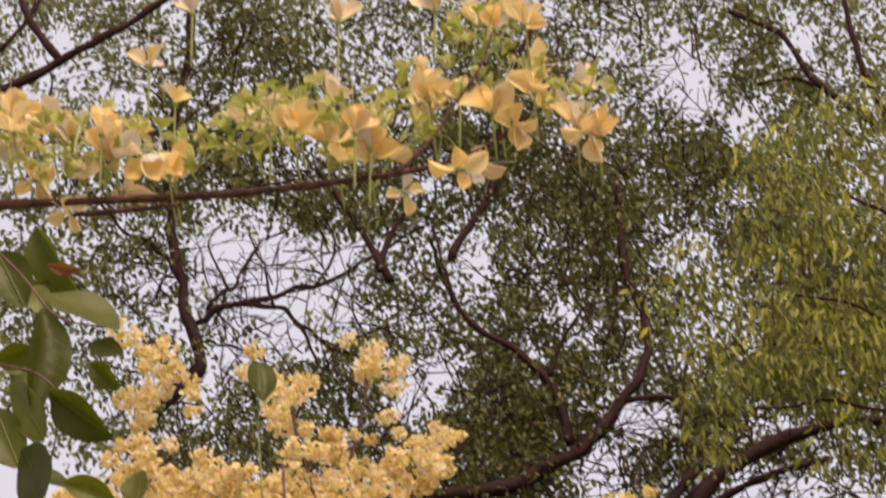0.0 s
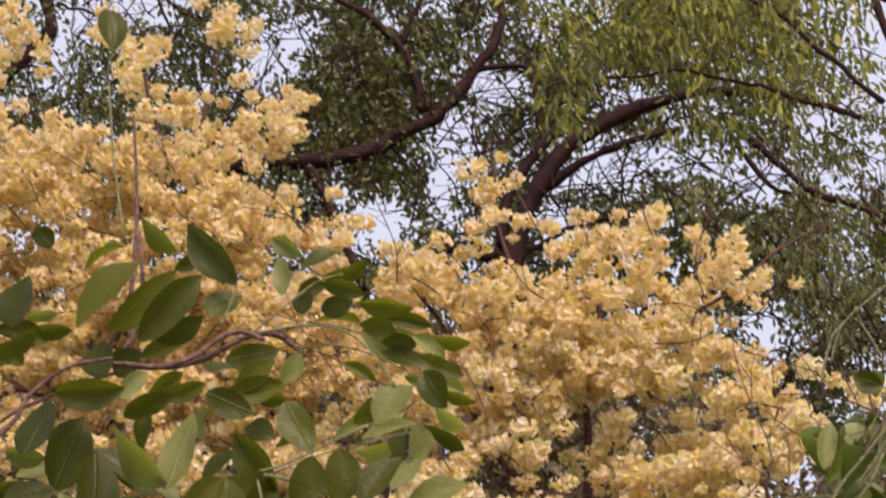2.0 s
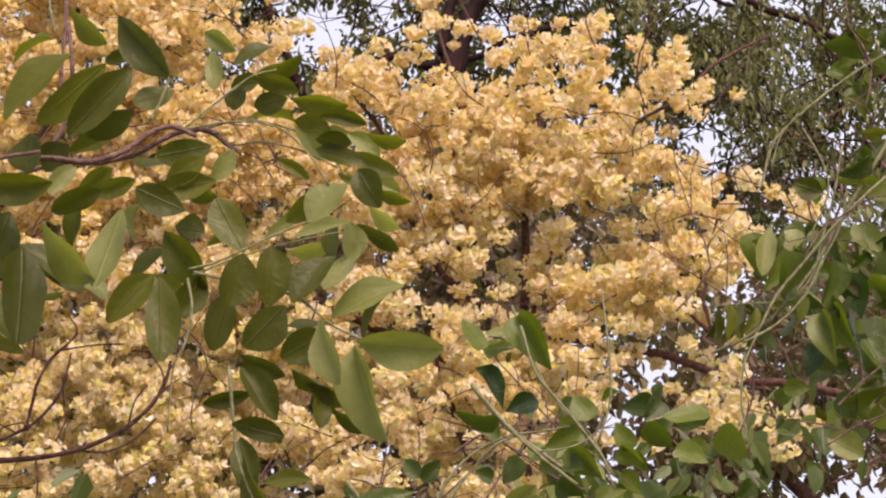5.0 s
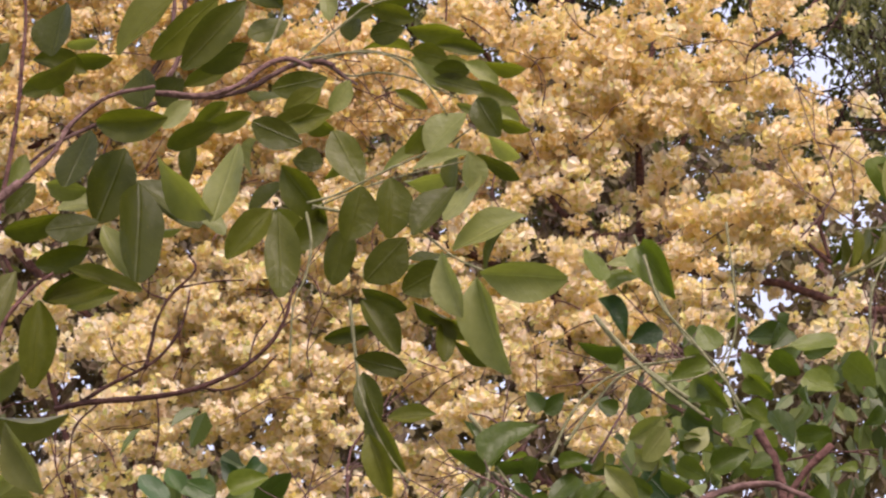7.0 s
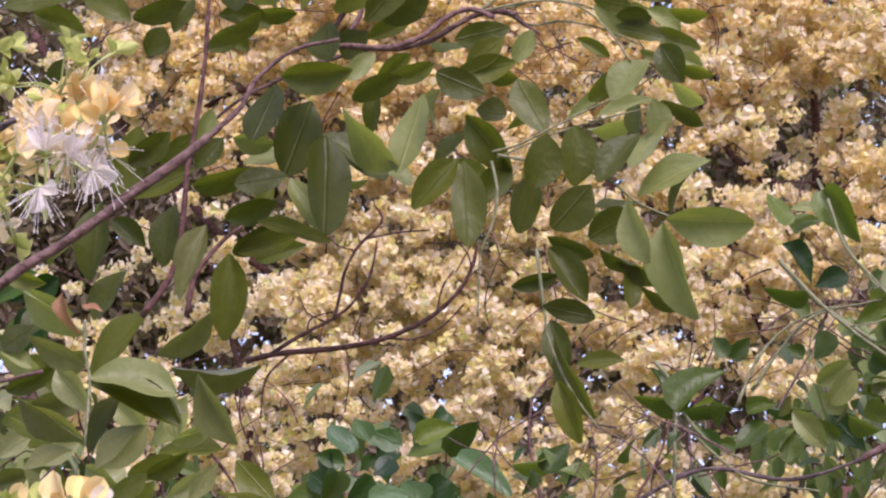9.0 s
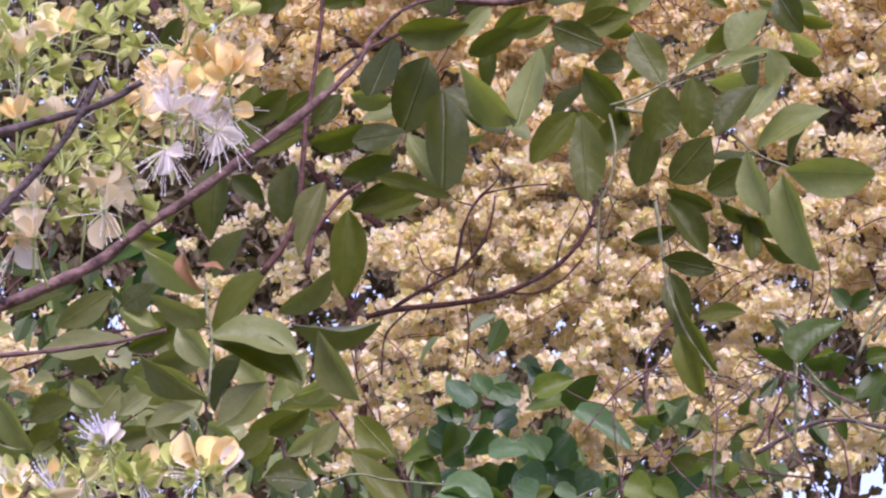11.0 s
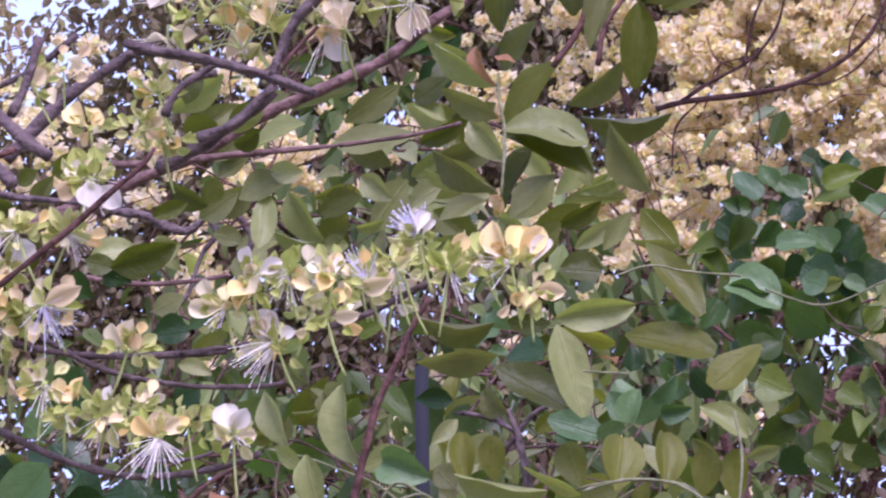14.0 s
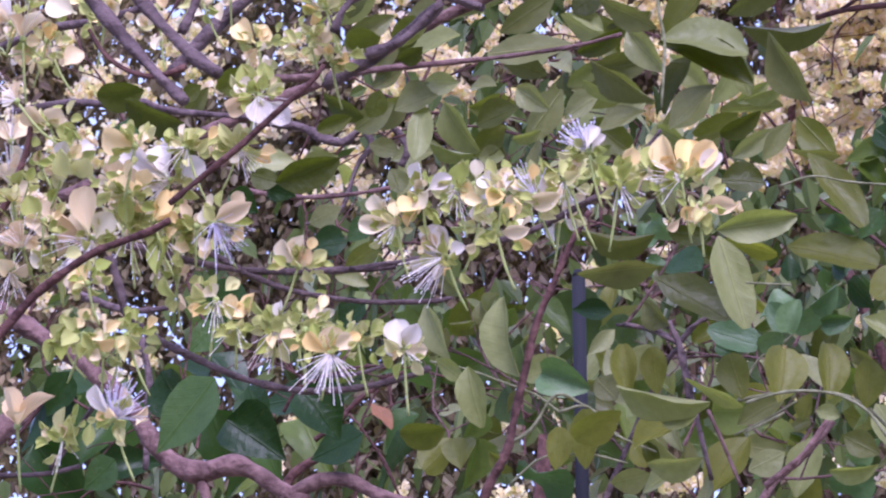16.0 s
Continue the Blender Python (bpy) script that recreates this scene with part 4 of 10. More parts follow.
WOOD_GAPS = [
    (-1.272, 10.674, 0.102, 0.115), (-4.612, 10.726, 0.142, 0.18), (-4.032, 11.072, 0.118, 0.118), (-4.657, 11.092, 0.079, 0.091),
    (-1.077, 9.195, 0.102, 0.108), (-2.621, 8.568, 0.063, 0.049), (-3.138, 8.084, 0.079, 0.088), (-0.103, 9.84, 0.079, 0.051),
    (-0.2, 9.052, 0.087, 0.107), (-0.666, 8.398, 0.055, 0.041), (-0.341, 8.17, 0.047, 0.055)]
WOOD_BRIGHT = [
    (-2.437, 7.046, 0.181, 0.157), (-1.085, 7.075, 0.096, 0.14), (-1.781, 7.583, 0.088, 0.179), (-1.363, 7.678, 0.08, 0.103),
    (-2.175, 6.858, 0.121, 0.101), (-5.611, 7.023, 0.105, 0.145), (-5.008, 6.994, 0.08, 0.08), (-6.157, 9.102, 0.105, 0.113),
    (-4.413, 9.152, 0.08, 0.085), (-6.834, 9.061, 0.096, 0.079), (-5.228, 8.866, 0.096, 0.077), (-5.664, 8.343, 0.08, 0.051)]
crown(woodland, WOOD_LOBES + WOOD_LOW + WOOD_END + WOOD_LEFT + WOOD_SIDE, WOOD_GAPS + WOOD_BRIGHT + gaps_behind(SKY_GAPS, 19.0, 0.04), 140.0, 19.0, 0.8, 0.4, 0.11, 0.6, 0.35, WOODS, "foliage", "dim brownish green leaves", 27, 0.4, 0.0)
for k, x in enumerate((-5.2, -3.6, -2.1, -0.6, 0.7, 2.2, 3.4)):
    branch(woodland, [(x, 19.3, -0.2), (x + 0.2, 19.3, 2.5), (x - 0.1 - 0.1 * k, 19.3, 5.0), (x + 0.3, 19.3, 7.5), (x + 0.5 - 0.2 * k, 19.4, 9.5)], 0.12, 0.04, BARK_RED, "trunk", bend=0.25)
# ---- yellow flowering tree ----
gold_tree = thing("yellow_flowering_tree", 0.2, 12.8, "flowering tree wholly covered in yellow and cream blossom", "tree")
branch(gold_tree, [(0.2, 12.8, -0.2), (0.25, 12.8, 1.5), (0.1, 12.75, 3.0), (0.25, 12.7, 4.6), (0.36, 12.7, 5.6)], 0.15, 0.05, BARK_RED, "trunk", bend=0.04, sides=10)
branch(gold_tree, [(0.306, 12.92, 6.23), (0.355, 12.92, 6.785), (0.364, 12.92, 7.128), (0.377, 12.92, 7.479), (0.41, 12.92, 7.746), (0.476, 12.92, 8.045), (0.532, 12.92, 8.289), (0.594, 12.92, 8.631)], 0.026, 0.009, BARK_RED, "limb", bend=0.02)
branch(gold_tree, [(0.343, 12.82, 6.857), (0.454, 12.82, 7.194), (0.521, 12.82, 7.423), (0.673, 12.82, 7.71), (0.879, 12.82, 7.969), (1.135, 12.82, 8.12), (1.37, 12.82, 8.322), (1.628, 12.82, 8.446)], 0.015, 0.006, BARK_RED, "limb", bend=0.02)
branch(gold_tree, [(2.866, 12.82, 6.316), (2.368, 12.82, 6.428), (1.866, 12.82, 6.556), (1.614, 12.82, 6.626), (1.332, 12.82, 6.663), (1.105, 12.82, 6.755), (0.928, 12.82, 6.822), (0.723, 12.82, 6.863), (0.465, 12.82, 6.935)], 0.020, 0.017, BARK_RED, "limb", bend=0.02)
branch(gold_tree, [(1.206, 12.62, 6.806), (1.088, 12.62, 6.953), (1.024, 12.62, 7.127), (0.959, 12.62, 7.303), (0.918, 12.62, 7.451)], 0.012, 0.005, BARK_RED, "limb", bend=0.015)
branch(gold_tree, [(1.114, 12.62, 6.951), (1.188, 12.62, 7.06), (1.143, 12.62, 7.149), (1.218, 12.62, 7.259), (1.269, 12.62, 7.4)], 0.0104, 0.0052, BARK_RED, "limb", bend=0.01)
branch(gold_tree, [(1.194, 12.62, 6.834), (1.158, 12.62, 7.005), (1.076, 12.62, 7.124)], 0.0104, 0.0078, BARK_RED, "limb")
branch(gold_tree, [(0.339, 12.82, 7.028), (0.033, 12.82, 7.22), (-0.166, 12.82, 7.584), (-0.259, 12.82, 7.98), (-0.412, 12.82, 8.266)], 0.0210, 0.0079, BARK_RED, "limb", bend=0.02)
branch(gold_tree, [(0.051, 12.82, 7.046), (0.051, 12.82, 7.335), (0.076, 12.82, 7.599), (0.062, 12.82, 7.869), (0.127, 12.82, 8.108)], 0.0132, 0.0079, BARK_RED, "limb", bend=0.02)
branch(gold_tree, [(0.193, 12.82, 6.753), (-0.19, 12.82, 6.947), (-0.553, 12.82, 7.14), (-0.893, 12.82, 7.393), (-1.156, 12.82, 7.705), (-1.508, 12.82, 7.968), (-1.894, 12.82, 8.391)], 0.0237, 0.0079, BARK_RED, "limb", bend=0.02)
branch(gold_tree, [(-3.346, 12.82, 8.261), (-3.201, 12.82, 8.031), (-3.003, 12.82, 7.859), (-2.78, 12.82, 7.566), (-2.4, 12.82, 7.091), (-2.083, 12.82, 6.776)], 0.026, 0.018, BARK_RED, "limb", bend=0.02)
branch(gold_tree, [(-2.533, 12.82, 7.751), (-2.339, 12.82, 7.85), (-2.202, 12.82, 7.807), (-2.008, 12.82, 7.906)], 0.0156, 0.0104, BARK_RED, "limb", bend=0.02)
branch(gold_tree, [(-2.284, 12.82, 5.486), (-2.305, 12.82, 5.966), (-2.288, 12.82, 6.237), (-2.378, 12.82, 6.578), (-2.455, 12.82, 6.924), (-2.67, 12.82, 7.379)], 0.022, 0.010, BARK_RED, "limb", bend=0.02)
branch(gold_tree, [(0.096, 12.72, 6.21), (0.038, 12.72, 6.432), (-0.0, 12.72, 6.6), (-0.061, 12.72, 6.799), (-0.015, 12.72, 7.075)], 0.0181, 0.0077, BARK_RED, "limb", bend=0.02)
branch(gold_tree, [(0.131, 12.72, 6.343), (0.107, 12.72, 6.508), (0.055, 12.72, 6.65)], 0.0129, 0.0077, BARK_RED, "limb", bend=0.02)
branch(gold_tree, [(-1.895, 12.72, 6.061), (-1.888, 12.72, 6.386), (-1.857, 12.72, 6.604)], 0.0103, 0.0077, BARK_RED, "limb", bend=0.02)
branch(gold_tree, [(-1.974, 12.72, 5.96), (-1.983, 12.72, 6.176), (-2.019, 12.72, 6.37)], 0.0077, 0.0052, BARK_RED, "limb", bend=0.02)
branch(gold_tree, [(-1.625, 12.82, 4.79), (-1.442, 12.82, 5.092), (-1.264, 12.82, 5.161), (-1.09, 12.82, 5.101), (-0.811, 12.82, 5.217), (-0.524, 12.82, 5.568)], 0.0424, 0.0133, BARK_RED, "limb", bend=0.02)
branch(gold_tree, [(-1.832, 12.82, 9.125), (-1.747, 12.82, 8.922), (-1.747, 12.82, 8.602)], 0.0110, 0.0110, BARK_RED, "limb", bend=0.02)
branch(gold_tree, [(-1.325, 12.82, 9.869), (-1.344, 12.82, 9.615), (-1.404, 12.82, 9.318), (-1.522, 12.82, 8.838)], 0.0083, 0.0083, BARK_RED, "limb", bend=0.02)
branch(gold_tree, [(-1.719, 12.82, 9.581), (-1.661, 12.82, 9.308), (-1.605, 12.82, 9.039), (-1.662, 12.82, 8.722)], 0.0083, 0.0110, BARK_RED, "limb", bend=0.02)
branch(gold_tree, [(0.021, 12.82, 8.865), (0.018, 12.82, 8.578), (0.071, 12.82, 8.324), (0.16, 12.82, 8.009)], 0.0083, 0.0110, BARK_RED, "limb", bend=0.02)
GOLD_TOP = [
    (-2.414, 9.796, 0.092, 0.103), (-2.409, 9.594, 0.109, 0.152), (-1.287, 9.692, 0.09, 0.108), (-1.941, 9.719, 0.049, 0.061),
    (-1.67, 9.46, 0.136, 0.1), (-1.559, 9.204, 0.114, 0.078), (-1.306, 9.263, 0.076, 0.072), (-1.014, 9.188, 0.092, 0.071),
    (-1.06, 9.014, 0.122, 0.113), (-1.615, 8.951, 0.163, 0.128), (-2.428, 9.216, 0.136, 0.082), (-2.144, 9.045, 0.169, 0.091),
    (-1.31, 8.956, 0.122, 0.09), (-0.772, 8.484, 0.098, 0.112)]
GOLD_LEFT = [
    (-2.364, 8.92, 0.245, 0.161), (-1.975, 8.854, 0.272, 0.144), (-1.478, 8.779, 0.299, 0.127), (-1.151, 8.563, 0.218, 0.141),
    (-2.247, 8.594, 0.408, 0.221), (-1.698, 8.486, 0.462, 0.249), (-1.211, 8.26, 0.408, 0.246), (-2.183, 8.099, 0.462, 0.274),
    (-1.617, 7.932, 0.544, 0.271), (-1.006, 7.823, 0.408, 0.268), (-0.64, 7.676, 0.326, 0.265), (-2.093, 7.56, 0.544, 0.263),
    (-1.382, 7.445, 0.544, 0.261), (-2.746, 8.7, 0.326, 0.383), (-2.718, 7.963, 0.326, 0.425)]
GOLD_RIGHT = [
    (0.027, 8.712, 0.098, 0.088), (0.026, 8.462, 0.114, 0.118), (0.436, 8.365, 0.152, 0.086), (0.704, 8.358, 0.092, 0.073),
    (-0.458, 8.227, 0.177, 0.076), (-0.218, 8.192, 0.19, 0.079), (0.532, 8.22, 0.204, 0.084), (0.958, 8.214, 0.19, 0.066),
    (0.995, 8.045, 0.258, 0.089), (1.281, 7.997, 0.114, 0.065), (0.065, 8.017, 0.381, 0.12), (-0.359, 8.038, 0.218, 0.12),
    (0.457, 7.94, 0.299, 0.134), (0.973, 7.808, 0.163, 0.089), (0.102, 7.762, 0.408, 0.147), (0.648, 7.688, 0.354, 0.146),
    (0.932, 7.65, 0.19, 0.102)]
GOLD_MID = [
    (-0.155, 7.46, 0.365, 0.204), (0.246, 7.639, 0.313, 0.176), (0.638, 7.615, 0.287, 0.146), (0.945, 7.508, 0.287, 0.131),
    (1.358, 7.453, 0.209, 0.072), (1.53, 7.341, 0.157, 0.081), (-0.166, 7.203, 0.261, 0.171), (0.196, 7.18, 0.104, 0.143),
    (0.737, 7.147, 0.313, 0.171), (1.076, 7.183, 0.261, 0.171), (1.261, 7.229, 0.183, 0.143), (0.338, 6.946, 0.313, 0.112),
    (0.798, 6.918, 0.235, 0.112), (0.975, 6.879, 0.157, 0.14), (-0.305, 6.929, 0.339, 0.168), (0.218, 6.621, 0.313, 0.137)]
GOLD_LOW = [
    (0.576, 6.654, 0.183, 0.138), (0.804, 6.64, 0.131, 0.083), (1.213, 6.671, 0.157, 0.068), (-0.069, 6.447, 0.339, 0.163),
    (0.457, 6.362, 0.261, 0.135), (0.885, 6.363, 0.104, 0.081), (1.167, 6.428, 0.183, 0.067), (1.358, 6.308, 0.157, 0.081),
    (-0.572, 6.558, 0.339, 0.275), (-1.079, 6.589, 0.391, 0.331), (-1.591, 6.895, 0.444, 0.338), (-1.664, 6.487, 0.444, 0.247),
    (-0.945, 7.08, 0.313, 0.256), (-1.333, 7.274, 0.391, 0.26)]
GOLD_END = [
    (-1.556, 6.766, 0.413, 0.222), (-1.92, 6.69, 0.232, 0.194), (-1.057, 6.447, 0.284, 0.162), (-1.243, 6.248, 0.31, 0.134),
    (-1.769, 6.511, 0.155, 0.109), (-2.031, 6.264, 0.206, 0.107), (-1.779, 6.108, 0.284, 0.106), (-1.124, 6.078, 0.232, 0.159),
    (-1.381, 5.915, 0.258, 0.131), (-2.034, 6.076, 0.181, 0.08), (-2.188, 6.063, 0.129, 0.107), (-2.039, 5.812, 0.284, 0.079),
    (-0.561, 6.294, 0.181, 0.134), (-0.452, 6.046, 0.206, 0.158), (-0.71, 5.884, 0.232, 0.157), (-0.188, 6.287, 0.129, 0.08),
    (0.048, 6.134, 0.181, 0.105), (0.255, 6.542, 0.206, 0.162), (0.164, 6.045, 0.129, 0.104)]
GOLD_EDGE = [
    (-3.201, 8.146, 0.129, 0.121), (-2.733, 7.946, 0.155, 0.119), (-2.705, 7.706, 0.142, 0.103), (-2.408, 7.823, 0.103, 0.148),
    (-2.49, 7.596, 0.129, 0.073), (-2.191, 7.977, 0.155, 0.15), (-2.064, 7.466, 0.155, 0.174), (-2.278, 7.286, 0.155, 0.144),
    (-2.598, 7.033, 0.181, 0.113), (-2.73, 6.848, 0.155, 0.141), (-2.282, 6.946, 0.155, 0.113), (-3.153, 6.86, 0.129, 0.084),
    (-3.227, 6.533, 0.155, 0.111), (-2.52, 6.47, 0.155, 0.109), (-2.469, 6.087, 0.129, 0.107), (-2.395, 5.737, 0.181, 0.079),
    (-1.717, 5.604, 0.284, 0.103), (-2.701, 6.214, 0.129, 0.081)]
GOLD_FAR = [
    (-2.151, 5.825, 0.236, 0.067), (-2.331, 5.702, 0.183, 0.081), (-1.997, 5.763, 0.157, 0.066), (-1.039, 5.706, 0.131, 0.105),
    (-0.838, 5.798, 0.157, 0.105), (-0.551, 5.573, 0.131, 0.103), (-0.707, 5.324, 0.157, 0.077), (-3.053, 6.458, 0.131, 0.085),
    (-2.673, 6.047, 0.157, 0.109), (-3.682, 6.587, 0.131, 0.114), (-4.328, 6.748, 0.157, 0.145), (-4.246, 6.287, 0.183, 0.141),
    (-3.75, 6.254, 0.131, 0.112), (-2.511, 5.58, 0.131, 0.106), (-2.827, 5.812, 0.131, 0.108), (-1.273, 5.252, 0.157, 0.077),
    (-1.074, 5.344, 0.157, 0.103)]
GOLD_DEEP = [
    (-3.651, 6.354, 0.163, 0.112), (-4.068, 6.446, 0.163, 0.113), (-4.631, 6.408, 0.135, 0.115), (-4.229, 6.233, 0.135, 0.113),
    (-5.219, 6.574, 0.163, 0.117), (-5.641, 6.232, 0.163, 0.116), (-2.476, 5.877, 0.135, 0.107), (-2.323, 5.838, 0.163, 0.107),
    (-4.308, 5.382, 0.135, 0.109), (-4.77, 4.545, 0.135, 0.08), (-5.42, 5.062, 0.108, 0.083), (-4.374, 4.267, 0.135, 0.078),
    (-3.994, 4.15, 0.135, 0.078), (-3.477, 4.594, 0.135, 0.104), (-2.837, 5.397, 0.108, 0.079), (-2.451, 5.688, 0.163, 0.08)]
GOLD_TAN = [
    (-5.659, 6.6, 0.324, 0.177), (-4.921, 6.535, 0.324, 0.174), (-4.203, 6.415, 0.27, 0.171), (-5.199, 6.3, 0.324, 0.173),
    (-4.468, 5.958, 0.27, 0.169), (-5.633, 6.191, 0.27, 0.174), (-5.727, 5.826, 0.216, 0.143), (-2.06, 6.122, 0.432, 0.216),
    (-1.811, 5.836, 0.216, 0.158), (-2.238, 6.3, 0.216, 0.136), (-6.268, 6.653, 0.324, 0.271), (-6.164, 6.087, 0.27, 0.264),
    (-6.067, 5.593, 0.216, 0.229), (-5.86, 5.187, 0.216, 0.168), (-3.489, 5.237, 0.243, 0.133), (-3.194, 4.826, 0.297, 0.13),
    (-2.704, 4.851, 0.243, 0.13), (-2.326, 4.628, 0.297, 0.127), (-1.933, 4.459, 0.297, 0.149), (-2.703, 4.267, 0.297, 0.126),
    (-3.342, 4.293, 0.297, 0.127), (-1.827, 4.956, 0.216, 0.153), (-2.255, 4.224, 0.243, 0.099), (-1.743, 4.203, 0.162, 0.123)]
GOLD_CORNER = [
    (-5.408, 7.023, 0.346, 0.18), (-5.154, 6.737, 0.239, 0.147), (-5.622, 6.716, 0.266, 0.238), (-4.907, 6.98, 0.239, 0.148),
    (-4.475, 6.971, 0.239, 0.118)]
GOLD_UNDER = [
    (-1.092, 5.682, 0.387, 0.156), (-0.479, 5.632, 0.31, 0.154), (-0.109, 5.679, 0.284, 0.154), (0.257, 5.7, 0.31, 0.205),
    (-1.839, 5.718, 0.335, 0.104), (0.188, 6.334, 0.284, 0.159), (-0.167, 6.581, 0.258, 0.163), (-0.026, 6.787, 0.258, 0.136),
    (0.293, 6.701, 0.232, 0.163), (0.411, 6.075, 0.206, 0.21), (-2.856, 6.066, 0.335, 0.189), (-3.068, 6.464, 0.31, 0.193),
    (-2.467, 6.74, 0.258, 0.168)]
GOLD_BASE = [
    (-1.388, 5.726, 0.393, 0.132), (-0.894, 5.593, 0.341, 0.156), (-3.207, 6.163, 0.262, 0.167), (-4.028, 6.329, 0.314, 0.17),
    (-4.335, 5.902, 0.21, 0.167), (-1.027, 5.239, 0.314, 0.102)]
GOLD_HOLES = [
    (-0.231, 7.943, 0.087, 0.066), (0.77, 7.89, 0.109, 0.095), (1.29, 7.709, 0.163, 0.161), (1.012, 7.542, 0.098, 0.081),
    (-0.777, 7.518, 0.087, 0.081), (-0.566, 8.206, 0.071, 0.054), (-0.12, 8.132, 0.082, 0.066), (-1.601, 9.094, 0.054, 0.071),
    (-1.547, 8.748, 0.125, 0.082), (0.453, 8.06, 0.071, 0.042), (0.49, 7.848, 0.038, 0.118), (0.116, 8.194, 0.054, 0.042),
    (-0.884, 8.355, 0.109, 0.077), (-2.105, 8.335, 0.06, 0.043), (0.789, 8.107, 0.109, 0.042)]
GOLD_GAPS = [
    (-0.016, 7.08, 0.104, 0.085), (0.359, 7.085, 0.094, 0.17), (0.492, 6.937, 0.068, 0.084), (0.738, 6.782, 0.157, 0.1),
    (0.745, 7.261, 0.131, 0.063), (0.498, 7.463, 0.068, 0.058), (1.215, 7.303, 0.104, 0.046), (1.405, 6.549, 0.157, 0.096),
    (0.683, 7.907, 0.089, 0.077), (0.585, 6.792, 0.073, 0.066), (-0.18, 6.838, 0.063, 0.05), (-1.205, 6.872, 0.104, 0.061),
    (0.101, 7.358, 0.052, 0.086), (1.548, 6.459, 0.157, 0.109), (1.043, 6.764, 0.104, 0.083)]
GOLD_DARK = [
    (-0.773, 7.521, 0.083, 0.092), (-1.384, 7.254, 0.067, 0.051), (-1.213, 6.984, 0.057, 0.095), (-1.649, 6.243, 0.142, 0.081),
    (-2.263, 6.176, 0.083, 0.135), (-1.463, 6.483, 0.088, 0.055), (0.086, 7.094, 0.181, 0.083), (-0.647, 6.545, 0.103, 0.081),
    (-0.311, 6.299, 0.129, 0.095), (-1.143, 6.81, 0.142, 0.083), (-2.516, 7.745, 0.103, 0.148), (-2.759, 7.624, 0.103, 0.117),
    (-2.135, 6.192, 0.103, 0.059), (-0.969, 6.684, 0.077, 0.054), (-1.935, 5.935, 0.103, 0.08), (-1.659, 7.744, 0.129, 0.053),
    (-0.584, 6.757, 0.077, 0.055)]
def blossom_cluster(seed, petals, radius):
    """A rounded tuft of small cupped petals."""
    rng = np.random.default_rng(seed)
    d = unit(rng, petals)
    d[:, 2] = d[:, 2] * 0.75 + 0.15
    at = d * radius * rng.uniform(0.45, 1.08, petals)[:, None] * (1.0, 1.0, 0.85)
    ways = d * 0.55 + unit(rng, petals) * 0.7 + (0, 0, 0.4)
    return hex_leaves(at, ways, d + unit(rng, petals) * 0.8, rng.uniform(0.025, 0.043, petals), 1.0, 0.45)


HEADS = [blossom_cluster(40 + k, 24 + 5 * k, 0.038 + 0.008 * k) for k in range(6)]


def blossom(tree, blobs, gaps, per_area, depth, thick, lean, singles, seed, material=BLOSSOM):
    """Blossom heads over the lobes: the first ones objects of their own, the rest joined."""
    rng = np.random.default_rng(seed)
    p = in_blobs(rng, blobs, per_area, depth, thick, lean, -0.04)
    p = p[outside(p, gaps, depth, lean, 0.35, rng)]
    thin = np.array([noise.noise(Vector(c) * 4.6) + 0.45 * noise.noise(Vector(c) * 11.0) for c in p])
    p = p[thin + rng.uniform(-0.2, 0.2, len(p)) > -0.33]
    rng.shuffle(p)
    alike = [mesh_of("blossom_head", v, f, material) for v, f in HEADS] if singles else []
    vs, fs, base = [], [], 0
    for k, c in enumerate(p):
        j, spin, grow = int(rng.integers(6)), rng.uniform(0, 6.283), rng.uniform(0.75, 1.25)
        if k < singles:
            ob = adopt(new("blossom_head", alike[j]), tree)
            ob.matrix_basis = Matrix.Translation(c) @ Matrix.Rotation(spin, 4, "Z") @ Matrix.Scale(grow, 4)
            continue
        v, f = HEADS[j]
        s, co = math.sin(spin), math.cos(spin)
        vs.append(v @ np.array(((co, s, 0), (-s, co, 0), (0, 0, 1))) * grow + c)
        fs.append(f + base)
        base += len(v)
    ob = adopt(new("blossom", mesh_of("blossom", np.concatenate(vs), np.concatenate(fs), material)), tree)
    return tagged(ob, "crowded heads of small yellow and cream petals", "", "", "stuff")


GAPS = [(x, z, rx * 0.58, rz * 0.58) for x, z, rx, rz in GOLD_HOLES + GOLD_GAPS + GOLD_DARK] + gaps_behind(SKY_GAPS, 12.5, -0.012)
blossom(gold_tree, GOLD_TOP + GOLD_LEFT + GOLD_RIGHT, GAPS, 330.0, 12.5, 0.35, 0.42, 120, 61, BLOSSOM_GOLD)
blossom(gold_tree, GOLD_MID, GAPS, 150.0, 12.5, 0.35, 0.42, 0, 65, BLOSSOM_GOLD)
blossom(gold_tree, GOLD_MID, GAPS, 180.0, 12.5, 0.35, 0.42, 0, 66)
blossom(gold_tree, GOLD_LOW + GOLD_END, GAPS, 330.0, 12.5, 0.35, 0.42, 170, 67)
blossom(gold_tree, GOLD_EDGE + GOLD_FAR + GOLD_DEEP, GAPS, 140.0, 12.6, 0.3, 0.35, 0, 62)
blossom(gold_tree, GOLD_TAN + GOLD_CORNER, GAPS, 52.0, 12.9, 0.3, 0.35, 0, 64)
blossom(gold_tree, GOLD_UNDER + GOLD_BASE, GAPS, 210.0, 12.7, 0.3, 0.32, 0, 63)
